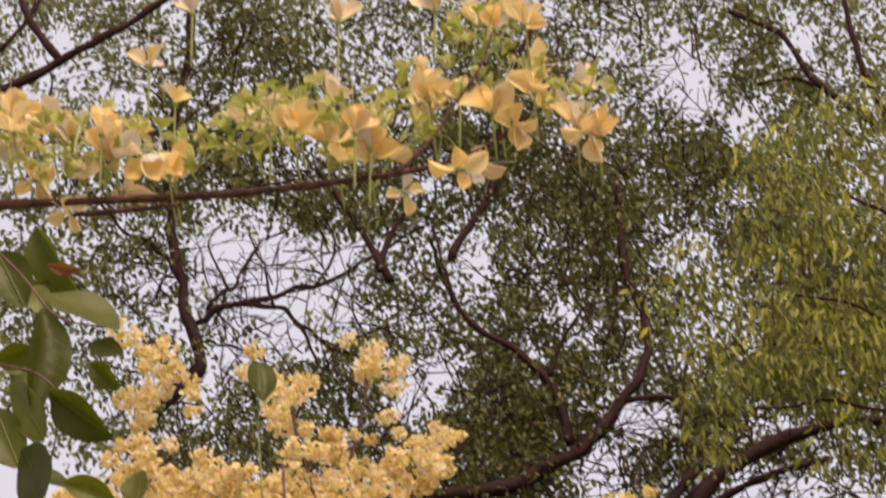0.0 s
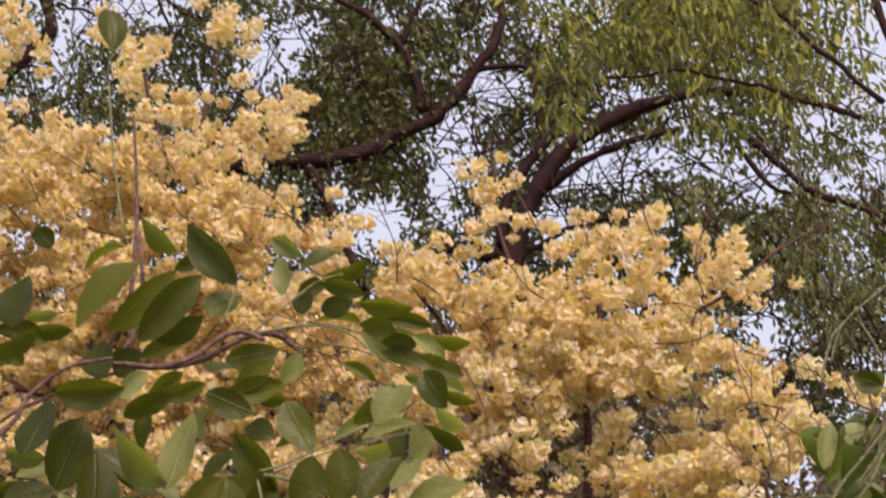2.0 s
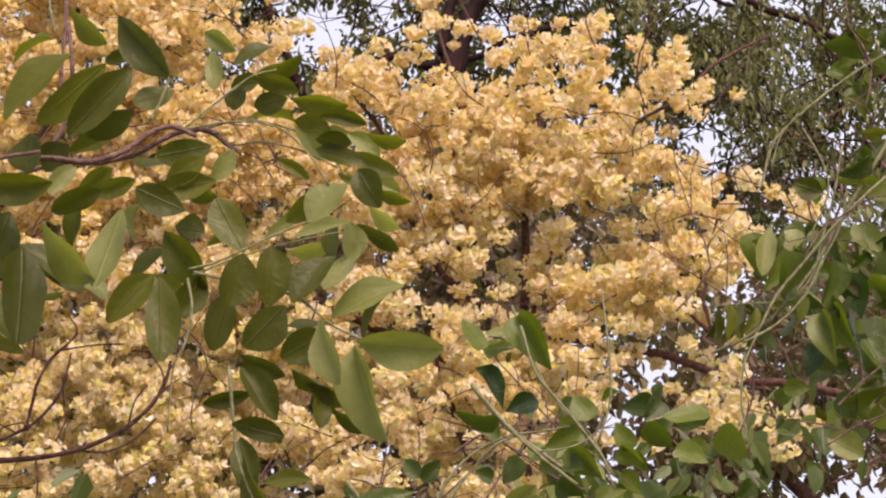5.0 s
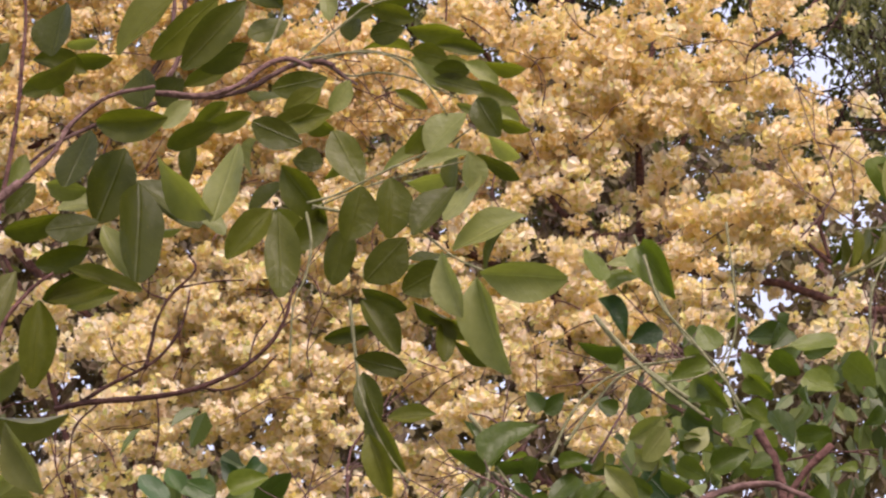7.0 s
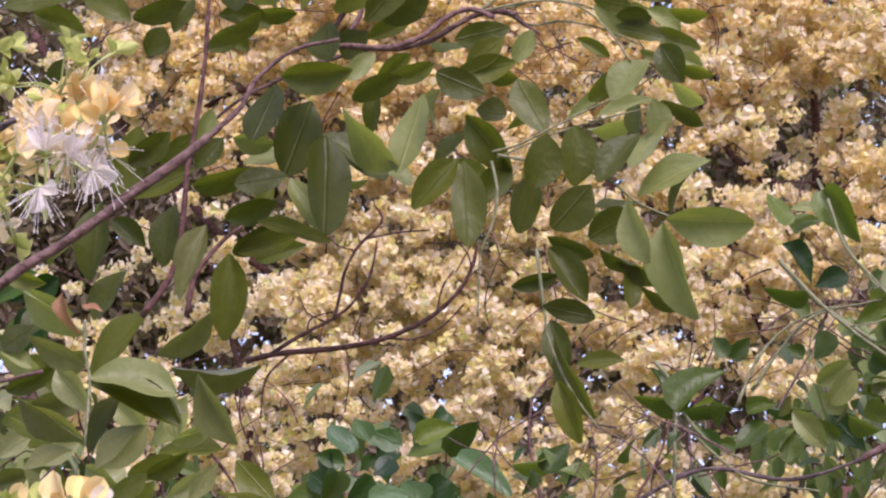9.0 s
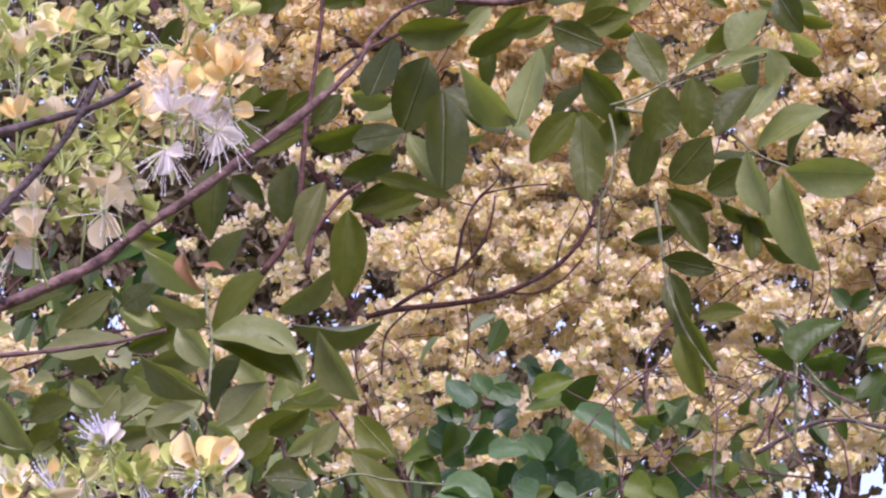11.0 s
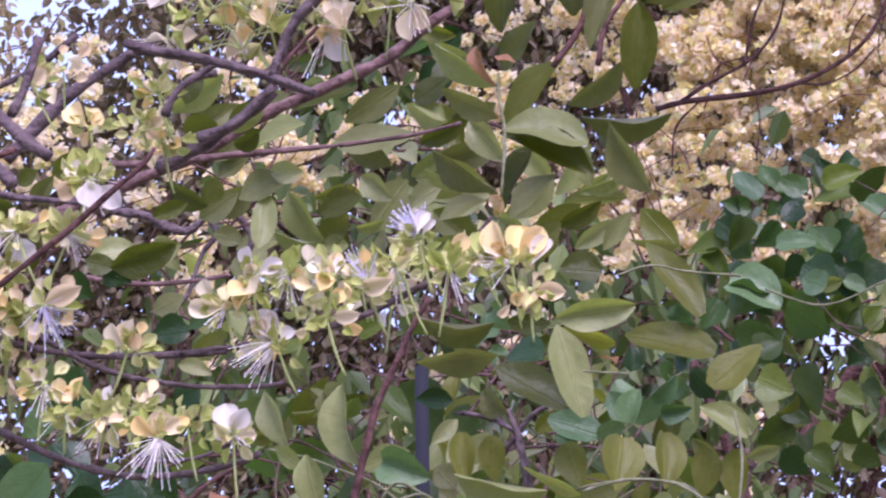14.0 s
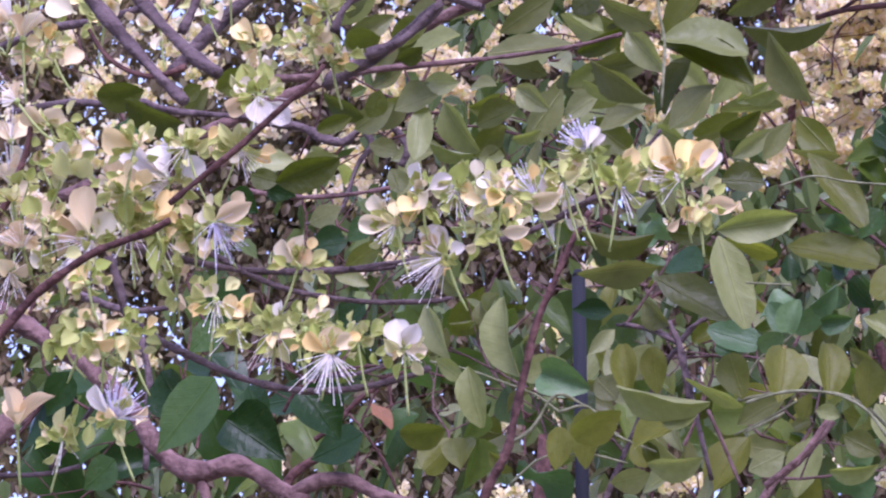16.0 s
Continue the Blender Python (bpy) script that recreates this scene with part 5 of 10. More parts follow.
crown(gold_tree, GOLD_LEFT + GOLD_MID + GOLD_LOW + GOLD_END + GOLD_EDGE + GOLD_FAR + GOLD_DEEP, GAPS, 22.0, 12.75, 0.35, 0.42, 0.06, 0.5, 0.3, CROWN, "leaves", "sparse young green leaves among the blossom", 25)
twigs(gold_tree, GOLD_LEFT + GOLD_RIGHT + GOLD_MID + GOLD_LOW + GOLD_END + GOLD_EDGE, 15.0, 12.35, 71, 0.55, 0.0045)

# ---- leafy tree whose boughs hang before the blossom ----
leafy_tree = thing("broadleaf_tree", -2.5, 4.0, "young broadleaf tree with arching boughs of pointed green leaves", "tree")
branch(leafy_tree, [(-2.5, 4.0, -0.2), (-2.52, 4.02, 0.9), (-2.4, 4.05, 1.7), (-2.1, 4.1, 2.3), (-1.75, 4.1, 2.62)], 0.06, 0.02, BARK_PINK, "trunk", bend=0.02, sides=9)
branch(leafy_tree, [(-1.723, 4.1, 2.929), (-1.583, 4.1, 2.97), (-1.436, 4.1, 3.027), (-1.297, 4.1, 3.072), (-1.22, 4.1, 3.102), (-1.16, 4.1, 3.134), (-1.074, 4.1, 3.164), (-0.972, 4.1, 3.202), (-0.904, 4.1, 3.251), (-0.845, 4.1, 3.282), (-0.76, 4.1, 3.339), (-0.676, 4.1, 3.396), (-0.633, 4.1, 3.429)], 0.0108, 0.0066, BARK_PINK, "bough", label="brown arching bough", sides=8)
branch(leafy_tree, [(-0.763, 4.1, 3.343), (-0.652, 4.1, 3.414), (-0.607, 4.1, 3.451), (-0.582, 4.1, 3.476), (-0.561, 4.1, 3.514), (-0.507, 4.1, 3.554), (-0.44, 4.1, 3.565)], 0.0055, 0.0024, BARK_PINK, "bough", sides=8)
branch(leafy_tree, [(-0.742, 4.15, 3.183), (-0.701, 4.15, 3.24), (-0.684, 4.15, 3.317), (-0.676, 4.15, 3.405), (-0.663, 4.15, 3.467), (-0.648, 4.15, 3.566), (-0.643, 4.15, 3.63), (-0.639, 4.15, 3.714), (-0.645, 4.15, 3.81)], 0.0049, 0.0028, BARK_RED, "twig", bend=0.004)
branch(leafy_tree, [(-0.665, 4.1, 3.157), (-0.653, 4.1, 3.215), (-0.616, 4.1, 3.263), (-0.584, 4.1, 3.286)], 0.0040, 0.0024, BARK_RED, "twig")
branch(leafy_tree, [(-0.643, 4.4, 3.197), (-0.597, 4.4, 3.204), (-0.513, 4.4, 3.206), (-0.429, 4.4, 3.216), (-0.361, 4.4, 3.245), (-0.318, 4.4, 3.282), (-0.296, 4.4, 3.321), (-0.287, 4.4, 3.353)], 0.0050, 0.0024, BARK_RED, "twig", label="bare red-brown twig", bend=0.003)
branch(leafy_tree, [(-0.613, 4.4, 3.2), (-0.567, 4.4, 3.227), (-0.512, 4.4, 3.252), (-0.483, 4.4, 3.272), (-0.457, 4.4, 3.306), (-0.444, 4.4, 3.346), (-0.439, 4.4, 3.373)], 0.0034, 0.0016, BARK_RED, "twig", bend=0.003)
branch(leafy_tree, [(-0.508, 4.4, 3.252), (-0.497, 4.4, 3.296), (-0.49, 4.4, 3.326), (-0.469, 4.4, 3.365), (-0.43, 4.4, 3.404), (-0.442, 4.4, 3.434)], 0.0034, 0.0014, BARK_RED, "twig", bend=0.003)
branch(leafy_tree, [(-0.459, 4.4, 3.378), (-0.401, 4.4, 3.384), (-0.357, 4.4, 3.384)], 0.0020, 0.0012, BARK_RED, "twig", bend=0.003)
branch(leafy_tree, [(-0.352, 4.4, 3.253), (-0.343, 4.4, 3.289), (-0.324, 4.4, 3.316)], 0.0018, 0.0011, BARK_RED, "twig", bend=0.003)
branch(leafy_tree, [(-0.317, 4.4, 3.28), (-0.301, 4.4, 3.304), (-0.274, 4.4, 3.323)], 0.0020, 0.0011, BARK_RED, "twig", bend=0.003)
branch(leafy_tree, [(-0.55, 4.4, 3.232), (-0.542, 4.4, 3.257), (-0.502, 4.4, 3.265)], 0.0018, 0.0012, BARK_RED, "twig", bend=0.003)
branch(leafy_tree, [(-0.429, 4.4, 3.216), (-0.387, 4.4, 3.211), (-0.345, 4.4, 3.228), (-0.31, 4.4, 3.261)], 0.0022, 0.0014, BARK_RED, "twig", bend=0.003)
branch(leafy_tree, [(-0.578, 4.4, 3.202), (-0.613, 4.4, 3.166), (-0.621, 4.4, 3.105)], 0.0020, 0.0015, BARK_RED, "twig", bend=0.003)
branch(leafy_tree, [(-0.491, 4.4, 3.21), (-0.488, 4.4, 3.157), (-0.495, 4.4, 3.105)], 0.0016, 0.0011, BARK_RED, "twig", bend=0.003)
branch(leafy_tree, [(-0.297, 4.4, 3.312), (-0.302, 4.4, 3.34), (-0.317, 4.4, 3.364)], 0.0016, 0.0010, BARK_RED, "twig", bend=0.003)
branch(leafy_tree, [(-0.521, 4.4, 3.248), (-0.55, 4.4, 3.268), (-0.563, 4.4, 3.305)], 0.0015, 0.0010, BARK_RED, "twig", bend=0.003)
branch(leafy_tree, [(-0.473, 4.4, 3.36), (-0.502, 4.4, 3.374), (-0.52, 4.4, 3.403)], 0.0016, 0.0010, BARK_RED, "twig", bend=0.003)
branch(leafy_tree, [(-0.7, 4.3, 3.521), (-0.63, 4.3, 3.58), (-0.543, 4.3, 3.618), (-0.473, 4.3, 3.639), (-0.421, 4.3, 3.648), (-0.387, 4.3, 3.642), (-0.335, 4.3, 3.651), (-0.3, 4.3, 3.669), (-0.265, 4.3, 3.686), (-0.23, 4.3, 3.69), (-0.201, 4.3, 3.679)], 0.0025, 0.0050, BARK_PINK, "bough", label="pale brown crooked bough")
branch(leafy_tree, [(-0.209, 4.3, 3.683), (-0.189, 4.3, 3.662), (-0.168, 4.3, 3.645)], 0.0042, 0.0025, BARK_PINK, "twig")
branch(leafy_tree, [(-0.222, 4.3, 3.687), (-0.18, 4.3, 3.661), (-0.137, 4.3, 3.663), (-0.095, 4.3, 3.652), (-0.054, 4.3, 3.633), (-0.021, 4.3, 3.611)], 0.0018, 0.0013, STEM, "stalk")
branch(leafy_tree, [(-0.221, 4.3, 3.691), (-0.161, 4.3, 3.702), (-0.102, 4.3, 3.686), (-0.044, 4.3, 3.651), (-0.006, 4.3, 3.59)], 0.0018, 0.0013, STEM, "stalk")
branch(leafy_tree, [(-0.464, 4.3, 3.667), (-0.437, 4.3, 3.712), (-0.426, 4.3, 3.789), (-0.432, 4.3, 3.888)], 0.0042, 0.0034, BARK_PINK, "twig")
branch(leafy_tree, [(-0.238, 4.2, 3.411), (-0.197, 4.2, 3.42), (-0.147, 4.2, 3.442), (-0.096, 4.2, 3.464), (-0.03, 4.2, 3.489), (0.005, 4.2, 3.512)], 0.0021, 0.0012, STEM, "stalk", label="green leaf stalk")
branch(leafy_tree, [(-0.231, 4.2, 3.401), (-0.164, 4.2, 3.426), (-0.089, 4.2, 3.445), (-0.007, 4.2, 3.459)], 0.0016, 0.0012, STEM, "stalk")
branch(leafy_tree, [(-0.239, 4.2, 3.397), (-0.233, 4.2, 3.348), (-0.243, 4.2, 3.296), (-0.261, 4.2, 3.254), (-0.269, 4.2, 3.16)], 0.0022, 0.0016, STEM, "twig")
branch(leafy_tree, [(-0.23, 4.2, 3.406), (-0.166, 4.2, 3.386), (-0.086, 4.2, 3.36), (-0.032, 4.2, 3.311), (0.014, 4.2, 3.284)], 0.0025, 0.0016, STEM, "stalk")
branch(leafy_tree, [(-0.181, 4.2, 3.255), (-0.174, 4.2, 3.151), (-0.171, 4.2, 3.117), (-0.144, 4.2, 3.039), (-0.108, 4.2, 2.978)], 0.0025, 0.0016, STEM, "stalk")
branch(leafy_tree, [(-0.758, 3.9, 3.08), (-0.758, 3.9, 3.04), (-0.751, 3.9, 2.992), (-0.757, 3.9, 2.906)], 0.0026, 0.0019, STEM, "stalk", label="pale green leaf stalk")
branch(leafy_tree, [(-0.225, 4.2, 3.628), (-0.259, 4.2, 3.645), (-0.293, 4.2, 3.637), (-0.336, 4.2, 3.607), (-0.387, 4.2, 3.595), (-0.438, 4.2, 3.603), (-0.507, 4.2, 3.612)], 0.0042, 0.0050, BARK_PINK, "twig", label="pale crooked twig")
branch(leafy_tree, [(-0.473, 4.2, 3.62), (-0.439, 4.2, 3.675), (-0.431, 4.2, 3.704), (-0.423, 4.2, 3.802), (-0.42, 4.2, 3.901), (-0.426, 4.2, 4.045)], 0.0042, 0.0025, BARK_PINK, "twig")
branch(leafy_tree, [(-0.293, 4.2, 3.657), (-0.276, 4.2, 3.694), (-0.267, 4.2, 3.733), (-0.293, 4.2, 3.773), (-0.328, 4.2, 3.825)], 0.0025, 0.0017, STEM, "stalk")
branch(leafy_tree, [(-0.25, 4.2, 3.639), (-0.164, 4.2, 3.648), (-0.105, 4.2, 3.635), (-0.063, 4.2, 3.594), (-0.03, 4.2, 3.535)], 0.0021, 0.0013, STEM, "stalk")
branch(leafy_tree, [(-0.25, 4.2, 3.635), (-0.164, 4.2, 3.706), (-0.137, 4.2, 3.724), (-0.103, 4.2, 3.732)], 0.0017, 0.0013, STEM, "stalk")
branch(leafy_tree, [(-0.45, 4.1, 4.108), (-0.45, 4.1, 4.062), (-0.448, 4.1, 4.021), (-0.44, 4.1, 3.898), (-0.423, 4.1, 3.759)], 0.0017, 0.0017, STEM, "stalk")
branch(leafy_tree, [(-0.98, 4, 4.509), (-0.888, 4, 4.397), (-0.818, 4, 4.312), (-0.759, 4, 4.229), (-0.676, 4, 4.199)], 0.0022, 0.0018, BARK_PINK, "twig")
branch(leafy_tree, [(-0.958, 4, 4.206), (-0.864, 4, 4.154), (-0.79, 4, 4.126), (-0.752, 4, 4.091)], 0.0022, 0.0018, BARK_PINK, "twig")
spray(leafy_tree, "g", [
    (-0.404, 3.756, -0.510, 3.663, 4.16, 48, 1.04), (-0.357, 3.747, -0.462, 3.658, 4.18, -22, 0.76),
    (-0.316, 3.731, -0.411, 3.628, 4.17, -21, 0.79), (-0.582, 3.750, -0.601, 3.660, 4.17, 30, 1.50),
    (-0.636, 3.680, -0.610, 3.660, 4.28, -11, 1.51), (-0.642, 3.686, -0.564, 3.666, 4.22, -27, 1.00),
    (-0.534, 3.714, -0.610, 3.710, 4.29, -38, 0.87), (-0.466, 3.626, -0.463, 3.563, 4.16, 23, 1.81),
    (-0.418, 3.640, -0.457, 3.604, 4.23, 16, 1.74), (-0.428, 3.534, -0.531, 3.527, 4.14, -15, 0.97),
    (-0.540, 3.523, -0.573, 3.429, 4.14, 34, 1.35), (-0.355, 3.667, -0.421, 3.644, 4.26, 17, 0.90),
    (-0.319, 3.681, -0.391, 3.650, 4.21, -17, 0.98)])
spray(leafy_tree, "g", [
    (-0.261, 3.722, -0.321, 3.698, 4.23, 33, 1.42), (-0.321, 3.808, -0.373, 3.805, 4.27, 9, 0.88),
    (-0.373, 3.576, -0.450, 3.550, 4.26, -22, 0.93), (-0.325, 3.602, -0.392, 3.579, 4.28, -12, 0.87),
    (-0.498, 3.514, -0.539, 3.400, 4.19, -35, 1.28), (-0.470, 3.433, -0.472, 3.278, 4.14, -55, 1.23),
    (-0.497, 3.484, -0.399, 3.409, 4.24, -55, 1.12), (-0.289, 3.410, -0.357, 3.342, 4.21, 16, 1.01),
    (-0.562, 3.387, -0.640, 3.365, 4.25, -12, 0.96), (-0.586, 3.345, -0.479, 3.300, 4.22, -39, 0.55),
    (-0.531, 3.334, -0.624, 3.315, 4.26, 13, 0.76), (-0.529, 3.381, -0.605, 3.374, 4.15, 31, 1.23),
    (-0.107, 3.777, -0.168, 3.748, 4.21, 55, 1.14)])
spray(leafy_tree, "g", [
    (-0.067, 3.776, -0.135, 3.747, 4.24, -50, 1.08), (-0.132, 3.753, -0.180, 3.748, 4.27, 20, 1.34),
    (-0.157, 3.721, -0.169, 3.683, 4.23, 33, 1.90), (-0.073, 3.714, -0.136, 3.733, 4.24, -21, 0.94),
    (-0.092, 3.714, -0.143, 3.710, 4.26, 14, 1.45), (-0.086, 3.709, -0.002, 3.691, 4.25, 39, 0.85),
    (-0.082, 3.665, -0.027, 3.646, 4.24, 15, 1.13), (-0.041, 3.645, 0.028, 3.627, 4.19, -5, 0.71),
    (-0.048, 3.616, 0.005, 3.607, 4.21, 18, 1.09), (0.027, 3.627, 0.086, 3.611, 4.22, 53, 1.03),
    (-0.049, 3.605, 0.022, 3.575, 4.22, -28, 0.86), (0.000, 3.611, 0.071, 3.575, 4.25, -8, 0.73),
    (0.015, 3.543, 0.041, 3.481, 4.17, 14, 1.38)])
spray(leafy_tree, "g", [
    (0.039, 3.534, 0.087, 3.512, 4.22, 50, 1.02), (-0.059, 3.528, -0.092, 3.485, 4.21, -29, 1.20),
    (0.006, 3.501, 0.068, 3.459, 4.27, 42, 0.82), (-0.111, 3.622, -0.065, 3.591, 4.28, -5, 0.71),
    (-0.158, 3.442, -0.198, 3.529, 4.22, 22, 1.12), (-0.205, 3.625, -0.287, 3.608, 4.23, 6, 1.03),
    (-0.211, 3.592, -0.271, 3.555, 4.20, 20, 1.14), (-0.196, 3.556, -0.288, 3.541, 4.21, 13, 0.90),
    (-0.241, 3.501, -0.312, 3.538, 4.19, 10, 1.14), (-0.251, 3.576, -0.203, 3.556, 4.27, 35, 1.29),
    (-0.264, 3.510, -0.220, 3.498, 4.26, -26, 1.81), (-0.275, 3.484, -0.218, 3.393, 4.22, 25, 1.02),
    (-0.268, 3.491, -0.336, 3.443, 4.29, 55, 0.93)])
spray(leafy_tree, "g", [
    (-0.273, 3.378, -0.274, 3.249, 4.15, -5, 0.80), (-0.219, 3.416, -0.262, 3.355, 4.24, -22, 1.23),
    (-0.151, 3.399, -0.175, 3.322, 4.13, -20, 1.42), (-0.115, 3.432, -0.118, 3.344, 4.18, -17, 1.28),
    (-0.022, 3.410, -0.086, 3.336, 4.18, 31, 0.98), (-0.092, 3.310, -0.152, 3.252, 4.12, -11, 1.34),
    (-0.036, 3.299, -0.107, 3.268, 4.20, 9, 1.32), (-0.183, 3.383, -0.209, 3.299, 4.23, -30, 1.14),
    (-0.168, 3.289, -0.104, 3.254, 4.24, 16, 0.81), (-0.166, 3.263, -0.116, 3.180, 4.22, -20, 0.87),
    (-0.156, 3.241, -0.225, 3.226, 4.27, -4, 0.71), (-0.175, 3.155, -0.102, 3.134, 4.17, 5, 0.89),
    (-0.170, 3.161, -0.155, 3.070, 4.24, 6, 0.87)])
spray(leafy_tree, "g", [
    (-0.162, 3.118, -0.113, 2.998, 4.20, 45, 0.72), (-0.160, 3.050, -0.138, 2.962, 4.19, 10, 0.86),
    (-0.065, 3.075, -0.134, 3.078, 4.20, 38, 0.85), (-0.073, 3.246, 0.004, 3.202, 4.25, 38, 0.69),
    (-0.044, 3.243, -0.055, 3.173, 4.26, -16, 0.88), (-0.041, 3.202, 0.023, 3.161, 4.24, 45, 0.78),
    (-0.094, 3.264, -0.038, 3.223, 4.24, 57, 1.02), (-0.865, 3.738, -0.969, 3.734, 4.22, 31, 1.00),
    (-0.934, 3.738, -0.857, 3.697, 4.25, -5, 0.94), (-0.848, 3.736, -0.776, 3.692, 4.22, -28, 1.08),
    (-0.730, 3.687, -0.755, 3.644, 4.24, -11, 1.62), (-0.682, 3.694, -0.764, 3.679, 4.18, -23, 0.90),
    (-0.673, 3.707, -0.707, 3.658, 4.20, 31, 1.28)])
spray(leafy_tree, "g", [
    (-0.573, 3.675, -0.645, 3.637, 4.20, -53, 1.09), (-0.608, 3.669, -0.670, 3.658, 4.26, 13, 1.00),
    (-0.760, 3.510, -0.794, 3.408, 4.21, -14, 0.98), (-0.711, 3.491, -0.773, 3.447, 4.20, -19, 1.09),
    (-0.682, 3.503, -0.736, 3.461, 4.24, -19, 1.08), (-0.627, 3.464, -0.668, 3.420, 4.18, 12, 1.20),
    (-0.603, 3.444, -0.687, 3.419, 4.25, -33, 0.98), (-0.679, 3.441, -0.776, 3.407, 4.23, 25, 0.83),
    (-0.803, 3.371, -0.824, 3.254, 4.16, 25, 1.00), (-0.814, 3.391, -0.767, 3.346, 4.27, -14, 1.02),
    (-0.701, 3.369, -0.720, 3.278, 4.19, 5, 1.00), (-0.622, 3.285, -0.633, 3.161, 4.19, -9, 0.87),
    (-0.573, 3.354, -0.630, 3.313, 4.26, -24, 1.02)])
spray(leafy_tree, "g", [
    (-0.777, 3.282, -0.824, 3.206, 4.21, 33, 1.04), (-0.739, 3.216, -0.837, 3.122, 4.21, 47, 0.90),
    (-0.911, 3.293, -0.975, 3.313, 4.26, -7, 0.86), (-0.912, 3.203, -0.959, 3.175, 4.20, 27, 1.64),
    (-0.828, 3.101, -0.695, 3.037, 4.18, -39, 0.72), (-0.785, 3.093, -0.836, 3.015, 4.22, 42, 0.95),
    (-0.896, 3.166, -0.972, 3.134, 4.27, -18, 0.75), (-0.756, 2.983, -0.807, 2.945, 4.25, 7, 1.02),
    (-0.697, 3.010, -0.758, 2.977, 4.25, -22, 0.89), (-0.341, 3.839, -0.265, 3.729, 4.20, 17, 0.78),
    (-0.421, 3.884, -0.365, 3.817, 4.24, 53, 1.10), (-0.587, 3.868, -0.559, 3.837, 4.23, 5, 1.51)])
spray(leafy_tree, "p", [
    (-0.546, 3.714, -0.592, 3.707, 4.23, -48, 1.01), (-0.403, 3.588, -0.443, 3.543, 4.20, -8, 0.90),
    (-0.452, 3.500, -0.374, 3.397, 4.19, 55, 1.19), (-0.335, 3.514, -0.371, 3.387, 4.20, 34, 0.88),
    (-0.433, 3.426, -0.495, 3.428, 4.29, -49, 0.63), (-0.412, 3.449, -0.368, 3.400, 4.27, -47, 0.99),
    (-0.530, 3.390, -0.489, 3.309, 4.18, -39, 0.83), (-0.537, 3.446, -0.604, 3.442, 4.23, 54, 1.20),
    (-0.613, 3.463, -0.556, 3.448, 4.18, 31, 1.18), (-0.084, 3.680, -0.046, 3.629, 4.29, -22, 0.92),
    (-0.004, 3.654, 0.043, 3.617, 4.27, -20, 0.93), (-0.038, 3.648, 0.016, 3.609, 4.30, -56, 0.58),
    (0.013, 3.587, 0.071, 3.563, 4.28, -9, 0.76)])
spray(leafy_tree, "p", [
    (-0.018, 3.572, 0.012, 3.558, 4.24, 11, 0.75), (-0.003, 3.535, -0.061, 3.476, 4.20, 34, 1.25),
    (-0.053, 3.514, -0.131, 3.481, 4.25, 42, 0.50), (0.003, 3.527, -0.093, 3.510, 4.32, 46, 0.50),
    (-0.003, 3.482, -0.000, 3.428, 4.22, -32, 1.46), (0.024, 3.534, 0.069, 3.493, 4.27, 56, 1.23),
    (-0.176, 3.638, -0.207, 3.592, 4.27, -8, 1.03), (0.013, 3.448, -0.040, 3.376, 4.23, 56, 1.17),
    (0.074, 3.385, -0.036, 3.346, 4.24, 49, 0.91), (0.007, 3.258, 0.128, 3.237, 4.14, 12, 0.86),
    (0.002, 3.269, 0.025, 3.123, 4.18, 42, 0.91), (-0.046, 3.307, -0.022, 3.206, 4.17, 35, 0.87),
    (-0.042, 3.327, -0.109, 3.314, 4.23, -49, 0.64)])
# The tiny second leaf of this spray stands in for a white glint.
spray(leafy_tree, "p", [
    (-0.662, 3.556, -0.687, 3.499, 4.27, -23, 0.90), (-0.796, 3.230, -0.822, 3.239, 4.29, 48, 0.87),
    (-0.950, 3.294, -0.859, 3.210, 4.27, 44, 0.70), (-0.818, 3.100, -0.695, 3.073, 4.16, -55, 1.10),
    (-0.667, 3.061, -0.721, 3.030, 4.28, -44, 0.77), (-0.900, 3.067, -0.969, 3.091, 4.28, -46, 0.93),
    (-0.963, 3.175, -0.915, 3.142, 4.21, -38, 0.87), (-0.731, 3.099, -0.707, 3.029, 4.25, 16, 0.79),
    (-0.213, 3.820, -0.171, 3.781, 4.23, 20, 0.98), (-0.200, 3.771, -0.196, 3.705, 4.20, 10, 0.79)])
spray(leafy_tree, "s", [
    (-0.649, 3.319, -0.691, 3.212, 4.16, 17, 0.74), (-0.658, 3.216, -0.733, 3.151, 4.24, -49, 0.98),
    (-0.590, 3.133, -0.724, 3.127, 4.25, -48, 0.72), (-0.744, 3.031, -0.815, 2.972, 4.18, 43, 0.93),
    (-0.676, 3.117, -0.621, 3.007, 4.22, 32, 0.90), (-0.948, 3.117, -0.857, 3.035, 4.25, 44, 0.84),
    (-0.885, 3.148, -0.837, 3.077, 4.23, 13, 0.99), (-0.831, 3.129, -0.910, 3.180, 4.19, -24, 0.80),
    (-0.864, 3.027, -0.937, 3.003, 4.25, 47, 0.88), (-0.655, 2.993, -0.699, 2.941, 4.26, 10, 0.81),
    (-0.580, 2.925, -0.652, 2.944, 4.23, -51, 0.82)])


